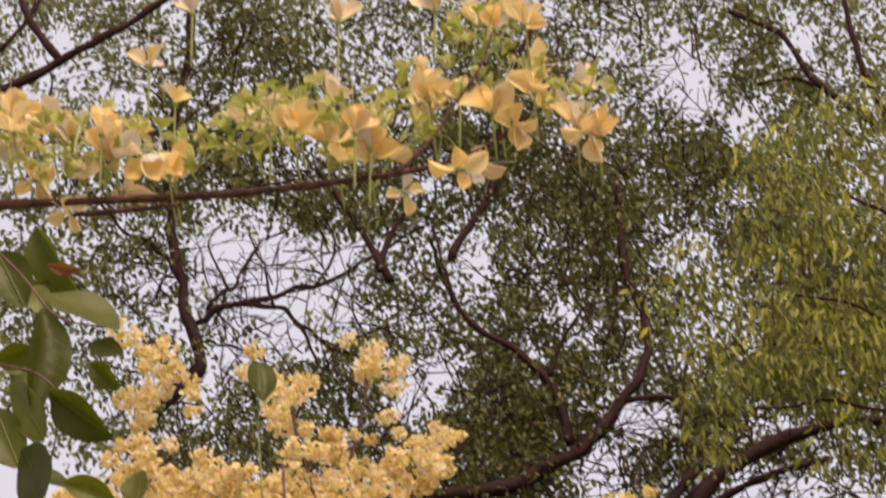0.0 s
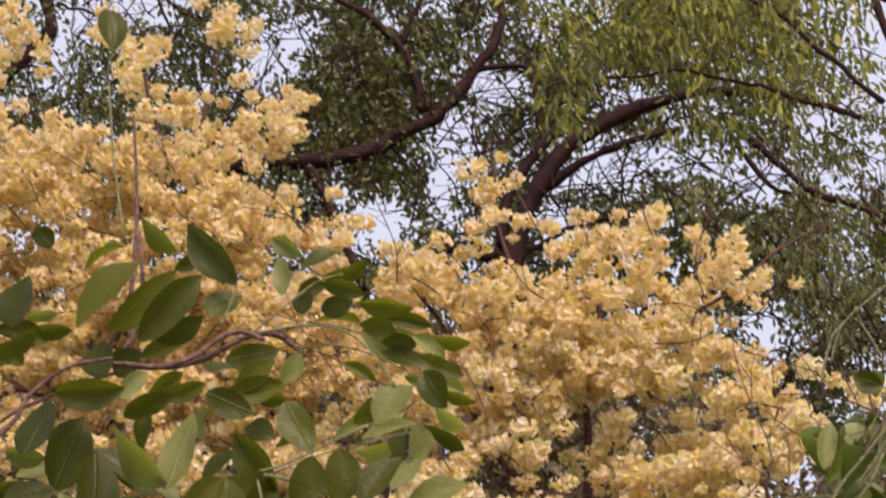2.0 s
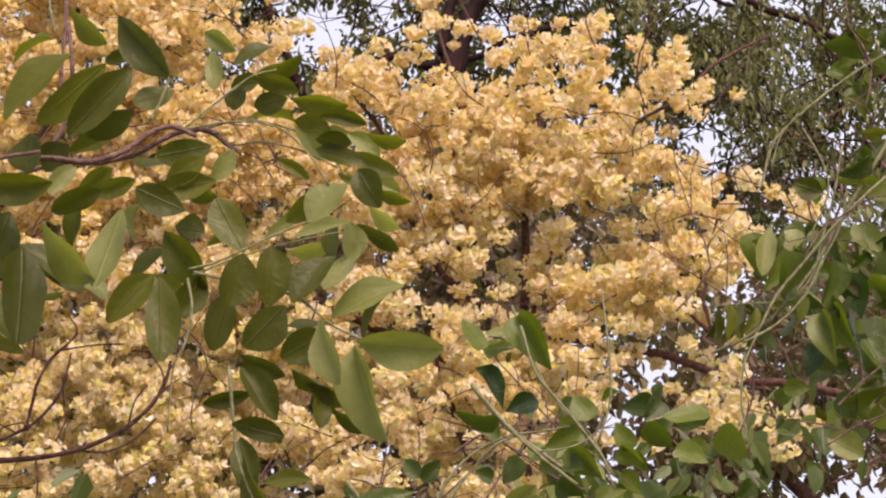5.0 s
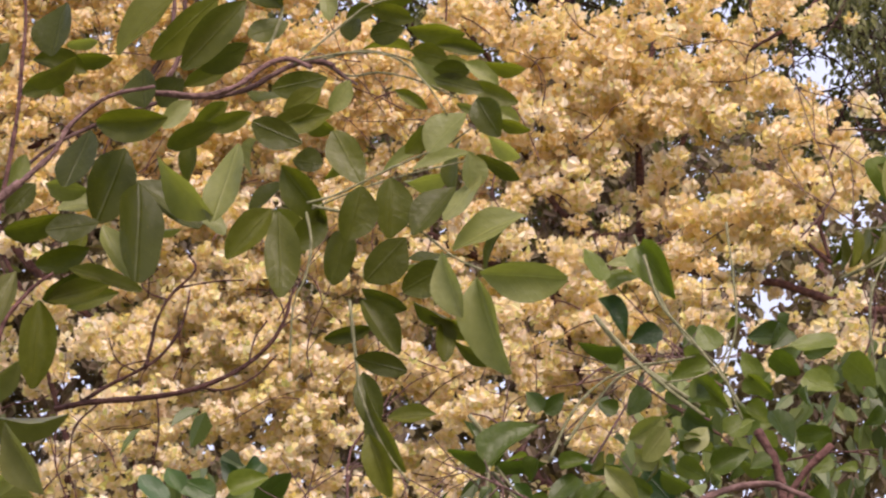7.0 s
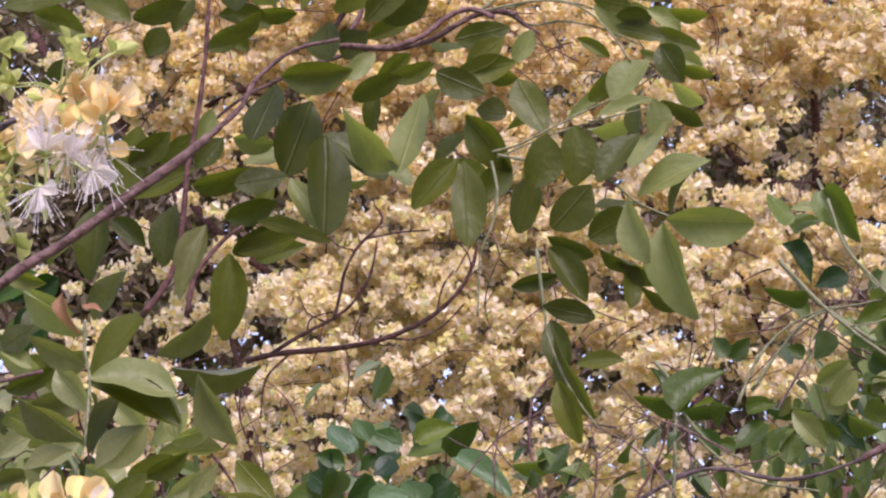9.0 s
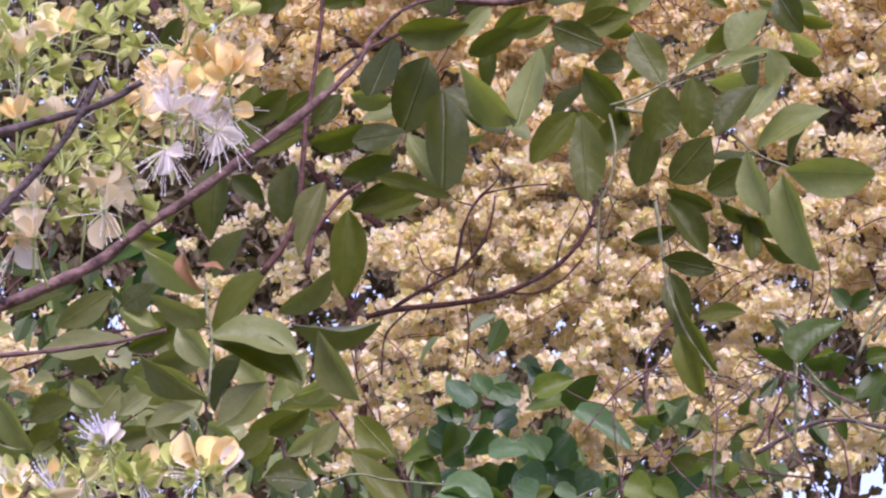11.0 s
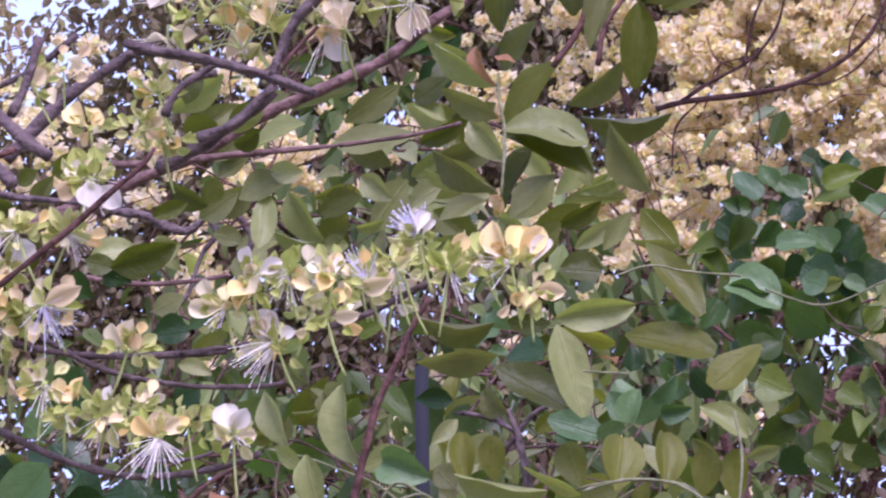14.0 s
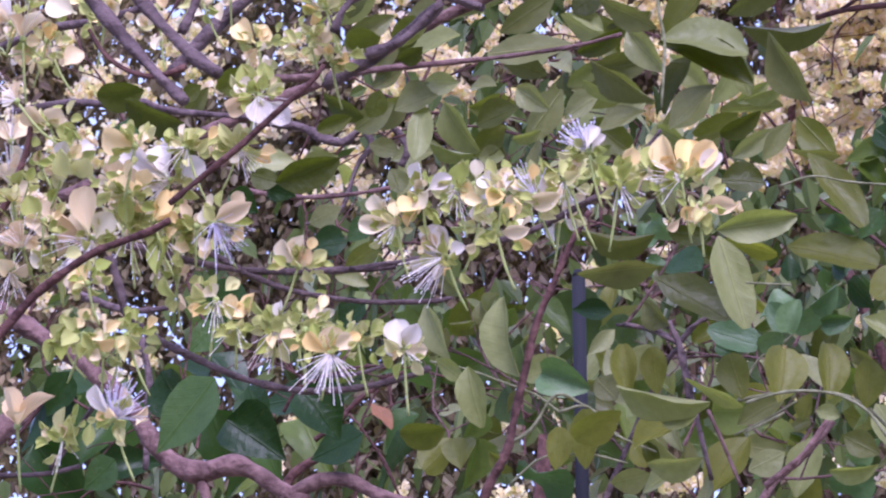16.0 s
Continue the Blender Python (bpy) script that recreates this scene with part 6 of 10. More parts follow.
def leaf_fill(tree, kind, blobs, per_area, depth, thick, size, seed, droop=0.5, lean=0.3, gaps=(), name="leaf"):
    """Single leaves over the lobes of a bush or vine, tips drooping outward."""
    rng = np.random.default_rng(seed)
    p = in_blobs(rng, blobs, per_area, depth, thick, lean)
    if gaps:
        p = p[outside(p, gaps, depth, lean, 0.2, rng)]
    for c in p:
        d = Vector((rng.uniform(-1, 1), rng.uniform(-0.5, 0.3), rng.uniform(-1, 0.75) - droop)).normalized()
        s = size * rng.uniform(0.65, 1.2)
        b = Vector(c) - d * s * 0.5
        k = kind[int(rng.integers(len(kind)))]
        blade(tree, LEAVES[k][int(rng.integers(4))], b, b + d * s, rng.normal(0, 52), name, rng.uniform(0.9, 1.15), (rng.uniform(-0.4, 0.4), -1.0, rng.uniform(-0.5, 0.5)))
BOUGH_FILL = [
    (-0.51, 3.549, 0.092, 0.085), (-0.265, 3.468, 0.092, 0.083), (-0.008, 3.553, 0.076, 0.065), (-0.735, 3.468, 0.101, 0.066),
    (-0.888, 3.255, 0.092, 0.081), (-0.886, 3.113, 0.109, 0.097), (-0.948, 3.728, 0.092, 0.059), (-0.769, 3.19, 0.084, 0.054),
    (-0.143, 3.392, 0.067, 0.054), (-0.623, 3.411, 0.059, 0.037), (-0.86, 2.998, 0.126, 0.034), (-0.438, 3.674, 0.076, 0.038),
    (-0.96, 3.407, 0.05, 0.056), (-0.71, 2.977, 0.05, 0.026), (-0.371, 3.581, 0.05, 0.048), (0.011, 3.459, 0.05, 0.055)]
leaf_fill(leafy_tree, "ggggp", BOUGH_FILL, 70.0, 4.42, 0.1, 0.085, 81)
BOUGH_TOP = [
    (-0.411, 3.705, 0.095, 0.08), (-0.271, 3.609, 0.077, 0.058), (-0.471, 3.592, 0.069, 0.058), (-0.06, 3.693, 0.06, 0.049),
    (-0.137, 3.777, 0.052, 0.041), (-0.476, 3.921, 0.034, 0.062), (-0.263, 3.512, 0.077, 0.057), (-0.046, 3.537, 0.06, 0.057)]
leaf_fill(leafy_tree, "ggggp", BOUGH_TOP, 60.0, 4.42, 0.1, 0.085, 82)
thicket = thing("thicket", -0.5, 8.5, "shaded thicket of small leaves and thin brown stems", "bush", "", "stuff")
THICKET_LOBES = [
    (-3.809, 3.768, 0.368, 0.224), (-3.326, 3.745, 0.368, 0.239), (-2.77, 3.808, 0.405, 0.235), (-2.23, 3.869, 0.405, 0.268),
    (-1.707, 3.754, 0.405, 0.262), (-1.287, 3.733, 0.276, 0.275), (-3.784, 3.402, 0.368, 0.182), (-3.213, 3.382, 0.405, 0.178),
    (-2.576, 3.411, 0.405, 0.193), (-1.962, 3.388, 0.405, 0.189), (-1.374, 3.316, 0.368, 0.184), (-2.883, 4.363, 0.368, 0.206),
    (-2.423, 4.46, 0.331, 0.186), (-1.97, 4.246, 0.276, 0.163)]
THICKET_SIDE = [
    (-1.321, 4.149, 0.267, 0.159), (-0.982, 4.096, 0.267, 0.14), (-0.649, 4.078, 0.267, 0.156), (-0.405, 3.997, 0.196, 0.189),
    (-0.986, 3.871, 0.356, 0.103), (-0.492, 3.831, 0.303, 0.102), (-2.585, 4.867, 0.303, 0.174), (-2.081, 4.59, 0.267, 0.149),
    (-2.345, 4.889, 0.214, 0.134), (-1.667, 4.167, 0.267, 0.161), (-0.81, 4.297, 0.214, 0.088), (-1.149, 4.316, 0.178, 0.107)]
THICKET_RIGHT = [
    (0.363, 4.583, 0.255, 0.176), (0.69, 4.56, 0.289, 0.175), (0.866, 4.687, 0.153, 0.142), (0.107, 4.462, 0.255, 0.104),
    (0.512, 4.399, 0.34, 0.103), (-0.968, 4.469, 0.255, 0.07), (0.907, 4.44, 0.17, 0.173)]
THICKET_EDGE = [
    (1.349, 5.212, 0.123, 0.209), (1.314, 4.879, 0.141, 0.184), (1.438, 5.553, 0.07, 0.156)]
THICKET_GAPS = [
    (-1.001, 3.984, 0.098, 0.086), (-0.405, 3.997, 0.057, 0.094), (-0.712, 4.221, 0.039, 0.079), (-0.527, 4.263, 0.036, 0.045),
    (-0.885, 3.901, 0.053, 0.044), (-2.401, 3.974, 0.046, 0.064), (-2.135, 3.961, 0.036, 0.035), (-2.642, 4.89, 0.039, 0.043),
    (-1.873, 4.912, 0.036, 0.038), (-2.94, 4.873, 0.043, 0.034), (-2.232, 4.787, 0.043, 0.034), (-2.424, 4.556, 0.036, 0.022),
    (-1.936, 4.508, 0.032, 0.018)]
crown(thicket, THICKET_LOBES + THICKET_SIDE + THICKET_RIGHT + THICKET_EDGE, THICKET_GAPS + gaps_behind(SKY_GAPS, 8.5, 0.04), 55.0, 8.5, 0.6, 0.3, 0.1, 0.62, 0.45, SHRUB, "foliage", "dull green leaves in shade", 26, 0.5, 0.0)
twigs(thicket, THICKET_LOBES + THICKET_SIDE + THICKET_RIGHT + THICKET_EDGE, 9.0, 8.4, 72, 0.7, 0.006, BARK_RED)
branch(thicket, [(-0.5, 8.5, -0.2), (-0.6, 8.5, 1.5), (-0.9, 8.5, 2.8), (-1.3, 8.5, 4.0)], 0.04, 0.015, BARK_RED, "stem", bend=0.05)
branch(thicket, [(-0.5, 8.5, 0.6), (-0.1, 8.5, 1.8), (0.2, 8.5, 3.0), (0.3, 8.5, 4.0)], 0.035, 0.012, BARK_RED, "stem", bend=0.05)
# ---- bushes and creepers below the boughs ----
bush = thing("bush", -0.75, 5.4, "dense bush of drooping pointed green leaves", "bush", "bushes under the boughs")
branch(bush, [(-0.75, 5.4, -0.2), (-0.7, 5.4, 1.0), (-0.8, 5.4, 1.9), (-0.9, 5.4, 2.6)], 0.03, 0.012, BARK_RED, "stem", bend=0.02)
branch(bush, [(-0.72, 5.4, 0.8), (-0.45, 5.4, 1.6), (-0.3, 5.35, 2.3), (-0.25, 5.3, 2.8)], 0.02, 0.008, BARK_RED, "stem", bend=0.02)
BUSH_RIGHT = [
    (-1.399, 2.905, 0.132, 0.096), (-1.248, 2.792, 0.132, 0.084), (-1.092, 2.848, 0.132, 0.083), (-1.122, 2.694, 0.165, 0.082),
    (-1.351, 2.671, 0.132, 0.063), (-0.938, 2.676, 0.143, 0.072), (-0.756, 2.831, 0.088, 0.093), (-0.798, 2.671, 0.121, 0.071),
    (-1.24, 2.939, 0.099, 0.053), (-1.062, 3.014, 0.099, 0.053), (-0.907, 2.921, 0.077, 0.063), (-1.575, 2.957, 0.099, 0.054),
    (-1.462, 2.823, 0.088, 0.064), (-1.546, 2.742, 0.088, 0.063), (-0.948, 2.789, 0.066, 0.062), (-0.699, 2.687, 0.055, 0.081)]
leaf_fill(bush, "sssgpovi", BUSH_RIGHT, 230.0, 5.3, 0.35, 0.105, 83, 0.45)
back_bush = thing("bush", -1.75, 6.0, "bush whose broad low leaves have shade put into their dark green", "bush", "bushes under the boughs")
branch(back_bush, [(-1.75, 6.0, -0.2), (-1.7, 6.0, 1.0), (-1.6, 6.0, 2.0), (-1.5, 6.0, 2.9)], 0.04, 0.015, BARK_RED, "stem", bend=0.02)
BUSH_LEFT = [
    (-2.635, 3.042, 0.113, 0.077), (-2.274, 2.989, 0.113, 0.087), (-2.609, 2.866, 0.126, 0.075), (-2.33, 2.818, 0.139, 0.062),
    (-2.09, 2.907, 0.113, 0.061), (-1.923, 2.828, 0.113, 0.06), (-1.829, 3.006, 0.101, 0.061), (-1.983, 3.062, 0.076, 0.049),
    (-2.511, 3.189, 0.076, 0.051), (-2.167, 3.17, 0.088, 0.064)]
BUSH_UPPER = [
    (-1.922, 3.484, 0.176, 0.116), (-1.632, 3.553, 0.139, 0.089), (-1.825, 3.631, 0.101, 0.065), (-1.623, 3.667, 0.113, 0.064),
    (-2.013, 3.815, 0.101, 0.067), (-1.804, 3.798, 0.101, 0.065), (-2.353, 3.685, 0.101, 0.066), (-1.567, 3.422, 0.113, 0.076),
    (-1.992, 3.299, 0.113, 0.076), (-2.484, 3.615, 0.088, 0.067), (-1.349, 3.632, 0.101, 0.076), (-1.346, 3.408, 0.088, 0.062),
    (-2.129, 3.46, 0.088, 0.065), (-1.446, 3.539, 0.101, 0.063), (-1.745, 3.523, 0.088, 0.064), (-1.178, 3.433, 0.076, 0.049)]
# mostly dark leaves here, their colour carrying the shade of this corner
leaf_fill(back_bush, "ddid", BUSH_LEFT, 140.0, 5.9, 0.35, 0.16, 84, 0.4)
leaf_fill(back_bush, "sgsp", BUSH_UPPER, 85.0, 5.9, 0.4, 0.105, 85, 0.3)
creeper = thing("creeper", 0.5, 5.2, "tangled creeper with bright green heart-shaped leaves", "climbing plant", "creepers below the blossom")
branch(creeper, [(0.5, 5.2, -0.2), (0.48, 5.2, 1.2), (0.55, 5.15, 2.2), (0.6, 5.1, 3.0)], 0.02, 0.006, STEM, "stem", bend=0.03)
branch(creeper, [(0.996, 5, 4.066), (0.948, 5, 3.999), (0.851, 5, 3.858), (0.803, 5, 3.783), (0.756, 5, 3.708), (0.689, 5, 3.636), (0.636, 5, 3.596), (0.575, 5, 3.568)], 0.0040, 0.0030, STEM, "stem", label="pale winding stem", bend=0.004)
branch(creeper, [(0.681, 5, 3.868), (0.702, 5, 3.935), (0.726, 5, 3.979), (0.788, 5, 4.033), (0.899, 5, 4.113), (1.007, 5, 4.159)], 0.0025, 0.0020, STEM, "stem", bend=0.004)
branch(creeper, [(0.636, 5, 3.596), (0.7, 5, 3.646), (0.755, 5, 3.697), (0.782, 5, 3.773), (0.811, 5, 3.86), (0.833, 5, 3.949)], 0.0025, 0.0020, STEM, "stem", bend=0.004)
branch(creeper, [(0.235, 5, 3.675), (0.277, 5, 3.543), (0.312, 5, 3.478), (0.358, 5, 3.423), (0.39, 5, 3.328)], 0.0025, 0.0020, STEM, "stem", bend=0.003)
branch(creeper, [(0.395, 5, 3.687), (0.398, 5, 3.579), (0.394, 5, 3.494), (0.367, 5, 3.412)], 0.0020, 0.0020, STEM, "stem", bend=0.003)
branch(creeper, [(0.629, 5, 3.565), (0.616, 5, 3.48), (0.619, 5, 3.397)], 0.0020, 0.0020, STEM, "stem")
branch(creeper, [(0.159, 5, 3.533), (0.193, 5, 3.479), (0.244, 5, 3.423), (0.321, 5, 3.356)], 0.0040, 0.0040, STEM, "stem", bend=0.003)
branch(creeper, [(0.094, 5, 3.305), (0.146, 5, 3.371), (0.207, 5, 3.426), (0.322, 5, 3.446)], 0.0030, 0.0020, STEM, "stem", bend=0.003)
branch(creeper, [(-0.062, 5, 3.369), (-0.037, 5, 3.317), (-0.04, 5, 3.207), (-0.051, 5, 3.11)], 0.0040, 0.0030, STEM, "stem")
branch(creeper, [(-0.031, 5, 3.266), (0.021, 5, 3.202), (0.082, 5, 3.148), (0.19, 5, 3.12)], 0.0030, 0.0020, STEM, "stem", bend=0.004)
branch(creeper, [(-0.115, 5, 3.125), (0.009, 5, 3.174), (0.146, 5, 3.143), (0.304, 5, 3.179)], 0.0040, 0.0030, BARK_GREY, "stem", bend=0.006)
branch(creeper, [(-0.579, 5, 3.092), (-0.482, 5, 3.056), (-0.375, 5, 3.091)], 0.0020, 0.0020, STEM, "stem")
leaves(creeper, "v", 5.0, [
    (0.777, 3.887, 0.776, 3.84, 0), (0.907, 4.169, 0.828, 4.148, 53), (0.941, 4.183, 0.947, 4.138, 18), (0.905, 4.122, 0.959, 4.105, 46), (0.688, 3.79, 0.665, 3.712, 53), (0.72, 3.793, 0.741, 3.737, 46), (0.711, 3.745, 0.7, 3.671, 32), (0.843, 3.691, 0.899, 3.641, 60), (0.892, 3.614, 0.934, 3.583, 53), (0.821, 3.884, 0.869, 3.899, 53), (0.861, 3.736, 0.869, 3.668, 37)])
leaves(creeper, "v", 5.0, [
    (0.826, 3.576, 0.851, 3.517, 26), (0.753, 3.636, 0.779, 3.584, 53)])
leaves(creeper, "g", 5.0, [
    (0.59, 3.653, 0.579, 3.598, 53), (0.608, 3.656, 0.599, 3.594, 53), (0.626, 3.655, 0.618, 3.595, 53),
    (0.643, 3.65, 0.639, 3.598, 53), (0.661, 3.649, 0.656, 3.599, 53), (0.678, 3.643, 0.676, 3.6, 53)])
VINE_RIGHT = [
    (0.903, 4.154, 0.061, 0.047), (0.908, 3.821, 0.04, 0.066), (0.857, 3.724, 0.061, 0.066), (0.788, 3.728, 0.051, 0.044),
    (0.698, 3.723, 0.04, 0.066), (0.854, 3.594, 0.061, 0.064), (0.867, 3.445, 0.04, 0.062), (0.815, 3.793, 0.04, 0.044),
    (0.795, 3.407, 0.061, 0.031), (0.676, 3.594, 0.04, 0.021), (0.925, 3.978, 0.03, 0.046), (0.912, 3.677, 0.04, 0.087),
    (0.765, 3.796, 0.04, 0.044), (0.935, 4.07, 0.04, 0.046), (0.813, 3.49, 0.051, 0.053), (0.692, 3.669, 0.051, 0.032),
    (0.944, 3.874, 0.03, 0.057)]
leaf_fill(creeper, "vvg", VINE_RIGHT, 800.0, 5.0, 0.15, 0.048, 86, 0.7)
VINE_LOW = [
    (0.028, 3.301, 0.049, 0.05), (-0.006, 3.224, 0.059, 0.04), (0.09, 3.256, 0.069, 0.039), (0.104, 3.195, 0.089, 0.044),
    (0.199, 3.227, 0.079, 0.059), (0.27, 3.29, 0.049, 0.06), (0.226, 3.425, 0.04, 0.05), (0.299, 3.408, 0.03, 0.03),
    (-0.13, 3.185, 0.059, 0.04), (-0.261, 3.196, 0.059, 0.045), (0.26, 3.493, 0.04, 0.026), (0.007, 3.145, 0.089, 0.029),
    (0.237, 3.136, 0.079, 0.038)]
VINE_BASE = [
    (-0.219, 3.143, 0.061, 0.05), (-0.204, 3.041, 0.061, 0.05), (-0.289, 3.056, 0.061, 0.035), (-0.34, 2.969, 0.071, 0.04),
    (-0.226, 2.943, 0.082, 0.04), (-0.153, 2.891, 0.051, 0.039), (-0.523, 2.889, 0.061, 0.024), (-0.37, 2.882, 0.092, 0.034),
    (-0.257, 2.876, 0.082, 0.039), (-0.155, 3.069, 0.041, 0.06), (-0.425, 3.023, 0.051, 0.04)]
leaf_fill(creeper, "vvvg", VINE_LOW, 300.0, 5.0, 0.2, 0.05, 87, 0.35)
leaf_fill(creeper, "vvvg", VINE_BASE, 420.0, 5.0, 0.2, 0.05, 88, 0.35)
ivy = thing("creeper", 0.05, 5.6, "bushy creeper with broad blue-green leaves", "climbing plant", "creepers below the blossom")
branch(ivy, [(0.05, 5.6, -0.2), (0.0, 5.6, 1.2), (0.05, 5.55, 2.2), (0.0, 5.5, 2.9)], 0.02, 0.006, STEM, "stem", bend=0.03)
IVY_LOBES = [
    (-0.605, 3.385, 0.061, 0.045), (-0.509, 3.379, 0.077, 0.045), (-0.466, 3.41, 0.044, 0.024), (-0.659, 3.298, 0.066, 0.056),
    (-0.563, 3.304, 0.099, 0.061), (-0.512, 3.213, 0.066, 0.055), (-0.639, 3.187, 0.077, 0.044), (-0.555, 3.138, 0.077, 0.039),
    (-0.475, 3.232, 0.039, 0.05), (-0.767, 3.249, 0.066, 0.028), (-0.725, 3.038, 0.077, 0.044), (-0.863, 3.023, 0.077, 0.044)]
leaf_fill(ivy, "dddv", IVY_LOBES, 380.0, 5.4, 0.2, 0.058, 89, 0.2)
leaves(ivy, "m", 5.2, [
    (-0.656, 3.127, -0.589, 3.086, 37), (-0.599, 3.113, -0.65, 3.141, 46), (-0.763, 3.101, -0.743, 3.057, 37),
    (-1.106, 3.033, -1.063, 3, 26), (-1.065, 3.095, -1.107, 3.065, 46), (-0.733, 3.01, -0.763, 2.985, 46),
    (-0.814, 2.956, -0.876, 2.938, 53), (-0.773, 2.965, -0.733, 2.932, 37)])
mint_creeper = thing("creeper", -0.3, 4.4, "creeper with wavy pale mint-green leaves", "climbing plant", "creepers below the blossom")
branch(mint_creeper, [(-0.3, 4.4, -0.2), (-0.32, 4.4, 1.0), (-0.25, 4.4, 1.9), (-0.3, 4.4, 2.5)], 0.012, 0.004, STEM, "stem", bend=0.03)
leaves(mint_creeper, "m", 4.4, [
    (-0.621, 2.468, -0.571, 2.482, 37), (-0.572, 2.441, -0.638, 2.435, 37)])
leaves(mint_creeper, "m", 4.4, [
    (-1.013, 2.456, -1.101, 2.485, 46), (-0.885, 2.872, -0.859, 2.835, 37)])
branch(mint_creeper, [(-0.772, 4.4, 2.567), (-0.738, 4.4, 2.635), (-0.686, 4.4, 2.671), (-0.652, 4.4, 2.717), (-0.61, 4.4, 2.749)], 0.0018, 0.0014, STEM, "stem")
sapling = thing("sapling", -0.25, 3.8, "slender sapling with large pale green leaves", "tree")
branch(sapling, [(-0.25, 3.8, -0.2), (-0.3, 3.8, 0.9), (-0.38, 3.8, 1.6), (-0.42, 3.8, 2.2)], 0.014, 0.006, BARK_RED, "trunk", bend=0.01)
branch(sapling, [(-0.928, 3.6, 2.221), (-0.915, 3.6, 2.283), (-0.891, 3.6, 2.332), (-0.882, 3.6, 2.374), (-0.868, 3.6, 2.438), (-0.854, 3.6, 2.495), (-0.83, 3.6, 2.551), (-0.809, 3.6, 2.597), (-0.788, 3.6, 2.633)], 0.0067, 0.0037, BARK_RED, label="red-brown upright branch", bend=0.003)
branch(sapling, [(-0.92, 3.7, 2.362), (-0.887, 3.7, 2.382), (-0.855, 3.7, 2.425), (-0.814, 3.7, 2.408)], 0.0031, 0.0015, STEM, "stalk")
branch(sapling, [(-0.838, 3.8, 2.255), (-0.758, 3.8, 2.444), (-0.721, 3.8, 2.502), (-0.706, 3.8, 2.449), (-0.677, 3.8, 2.33)], 0.0040, 0.0032, BARK_GREY)
branch(sapling, [(-0.721, 3.8, 2.509), (-0.751, 3.8, 2.53), (-0.804, 3.8, 2.54)], 0.0032, 0.0024, BARK_GREY)
branch(sapling, [(-0.718, 3.8, 2.513), (-0.699, 3.8, 2.534), (-0.675, 3.8, 2.546)], 0.0040, 0.0032, BARK_GREY)
branch(sapling, [(-0.707, 4.2, 2.357), (-0.674, 4.2, 2.408), (-0.634, 4.2, 2.442), (-0.59, 4.2, 2.493)], 0.0062, 0.0044, BARK_PINK)
branch(sapling, [(-0.634, 3.7, 2.404), (-0.591, 3.7, 2.413), (-0.542, 3.7, 2.416), (-0.493, 3.7, 2.409), (-0.459, 3.7, 2.389), (-0.418, 3.7, 2.342)], 0.0023, 0.0019, STEM, "stalk", label="pale green leaf stalk")
branch(sapling, [(-0.627, 3.7, 2.364), (-0.584, 3.7, 2.384), (-0.549, 3.7, 2.404)], 0.0019, 0.0015, STEM, "stalk")
branch(sapling, [(-0.648, 3.7, 2.62), (-0.639, 3.7, 2.582), (-0.628, 3.7, 2.516)], 0.0031, 0.0023, STEM, "stalk")
branch(sapling, [(-1.024, 3.7, 2.477), (-0.971, 3.7, 2.463), (-0.918, 3.7, 2.442), (-0.881, 3.7, 2.426), (-0.851, 3.7, 2.403)], 0.0015, 0.0015, STEM, "stalk")
branch(sapling, [(-0.915, 3.7, 2.311), (-0.872, 3.7, 2.345), (-0.813, 3.7, 2.347), (-0.762, 3.7, 2.334)], 0.0019, 0.0015, STEM, "stalk")
branch(sapling, [(-0.851, 3.7, 2.403), (-0.814, 3.7, 2.408), (-0.777, 3.7, 2.371), (-0.726, 3.7, 2.347)], 0.0019, 0.0015, STEM, "stalk")
branch(sapling, [(-0.536, 3.6, 2.524), (-0.592, 3.6, 2.53)], 0.0015, 0.0015, STEM, "stalk")
branch(sapling, [(-0.398, 3.6, 2.64), (-0.466, 3.6, 2.65), (-0.508, 3.6, 2.66), (-0.55, 3.6, 2.65)], 0.0015, 0.0015, STEM, "stalk")
# ---- black post ----
post = thing("post", -1.2, 4.95, "slim black painted metal post among the leaves", "post")
post_top = Vector((-1.16, 4.95, 2.94))
post_foot = Vector((-1.149, 4.95, 2.602))
bm = bmesh.new()
low = post_foot + (post_foot - post_top) * (post_foot.z / (post_top.z - post_foot.z))
post.location = (low.x, low.y, 0)
add_tube(bm, [low - Vector((0, 0, 0.1)), post_foot, post_top], 0.012, 0.012, 12, 0.0)
part("shaft", bm, POST_PAINT, post)
bm = bmesh.new()
add_tube(bm, [post_top, post_top + Vector((0, 0, 0.012))], 0.0125, 0.008, 12, 0.0)
part("cap", bm, POST_PAINT, post)
# ---- near flowering tree ----
near_tree = thing("flowering_tree", -1.45, 2.5, "small flowering tree with spidery cream and white blossom", "tree")
branch(near_tree, [(-1.45, 2.5, -0.2), (-1.42, 2.5, 0.9), (-1.3, 2.5, 1.6), (-1.15, 2.48, 2.1)], 0.06, 0.02, BARK_GREY, "trunk", bend=0.02, sides=10)
branch(near_tree, [(-0.869, 2.2, 2.44), (-0.832, 2.2, 2.396), (-0.795, 2.2, 2.353), (-0.767, 2.2, 2.323), (-0.746, 2.2, 2.302)], 0.0066, 0.0040, BARK_GREY, label="grey-brown branch", sides=9)
branch(near_tree, [(-0.835, 2.2, 2.452), (-0.791, 2.2, 2.393), (-0.757, 2.2, 2.355), (-0.738, 2.2, 2.337), (-0.719, 2.2, 2.323)], 0.0066, 0.0044, BARK_GREY, sides=9)
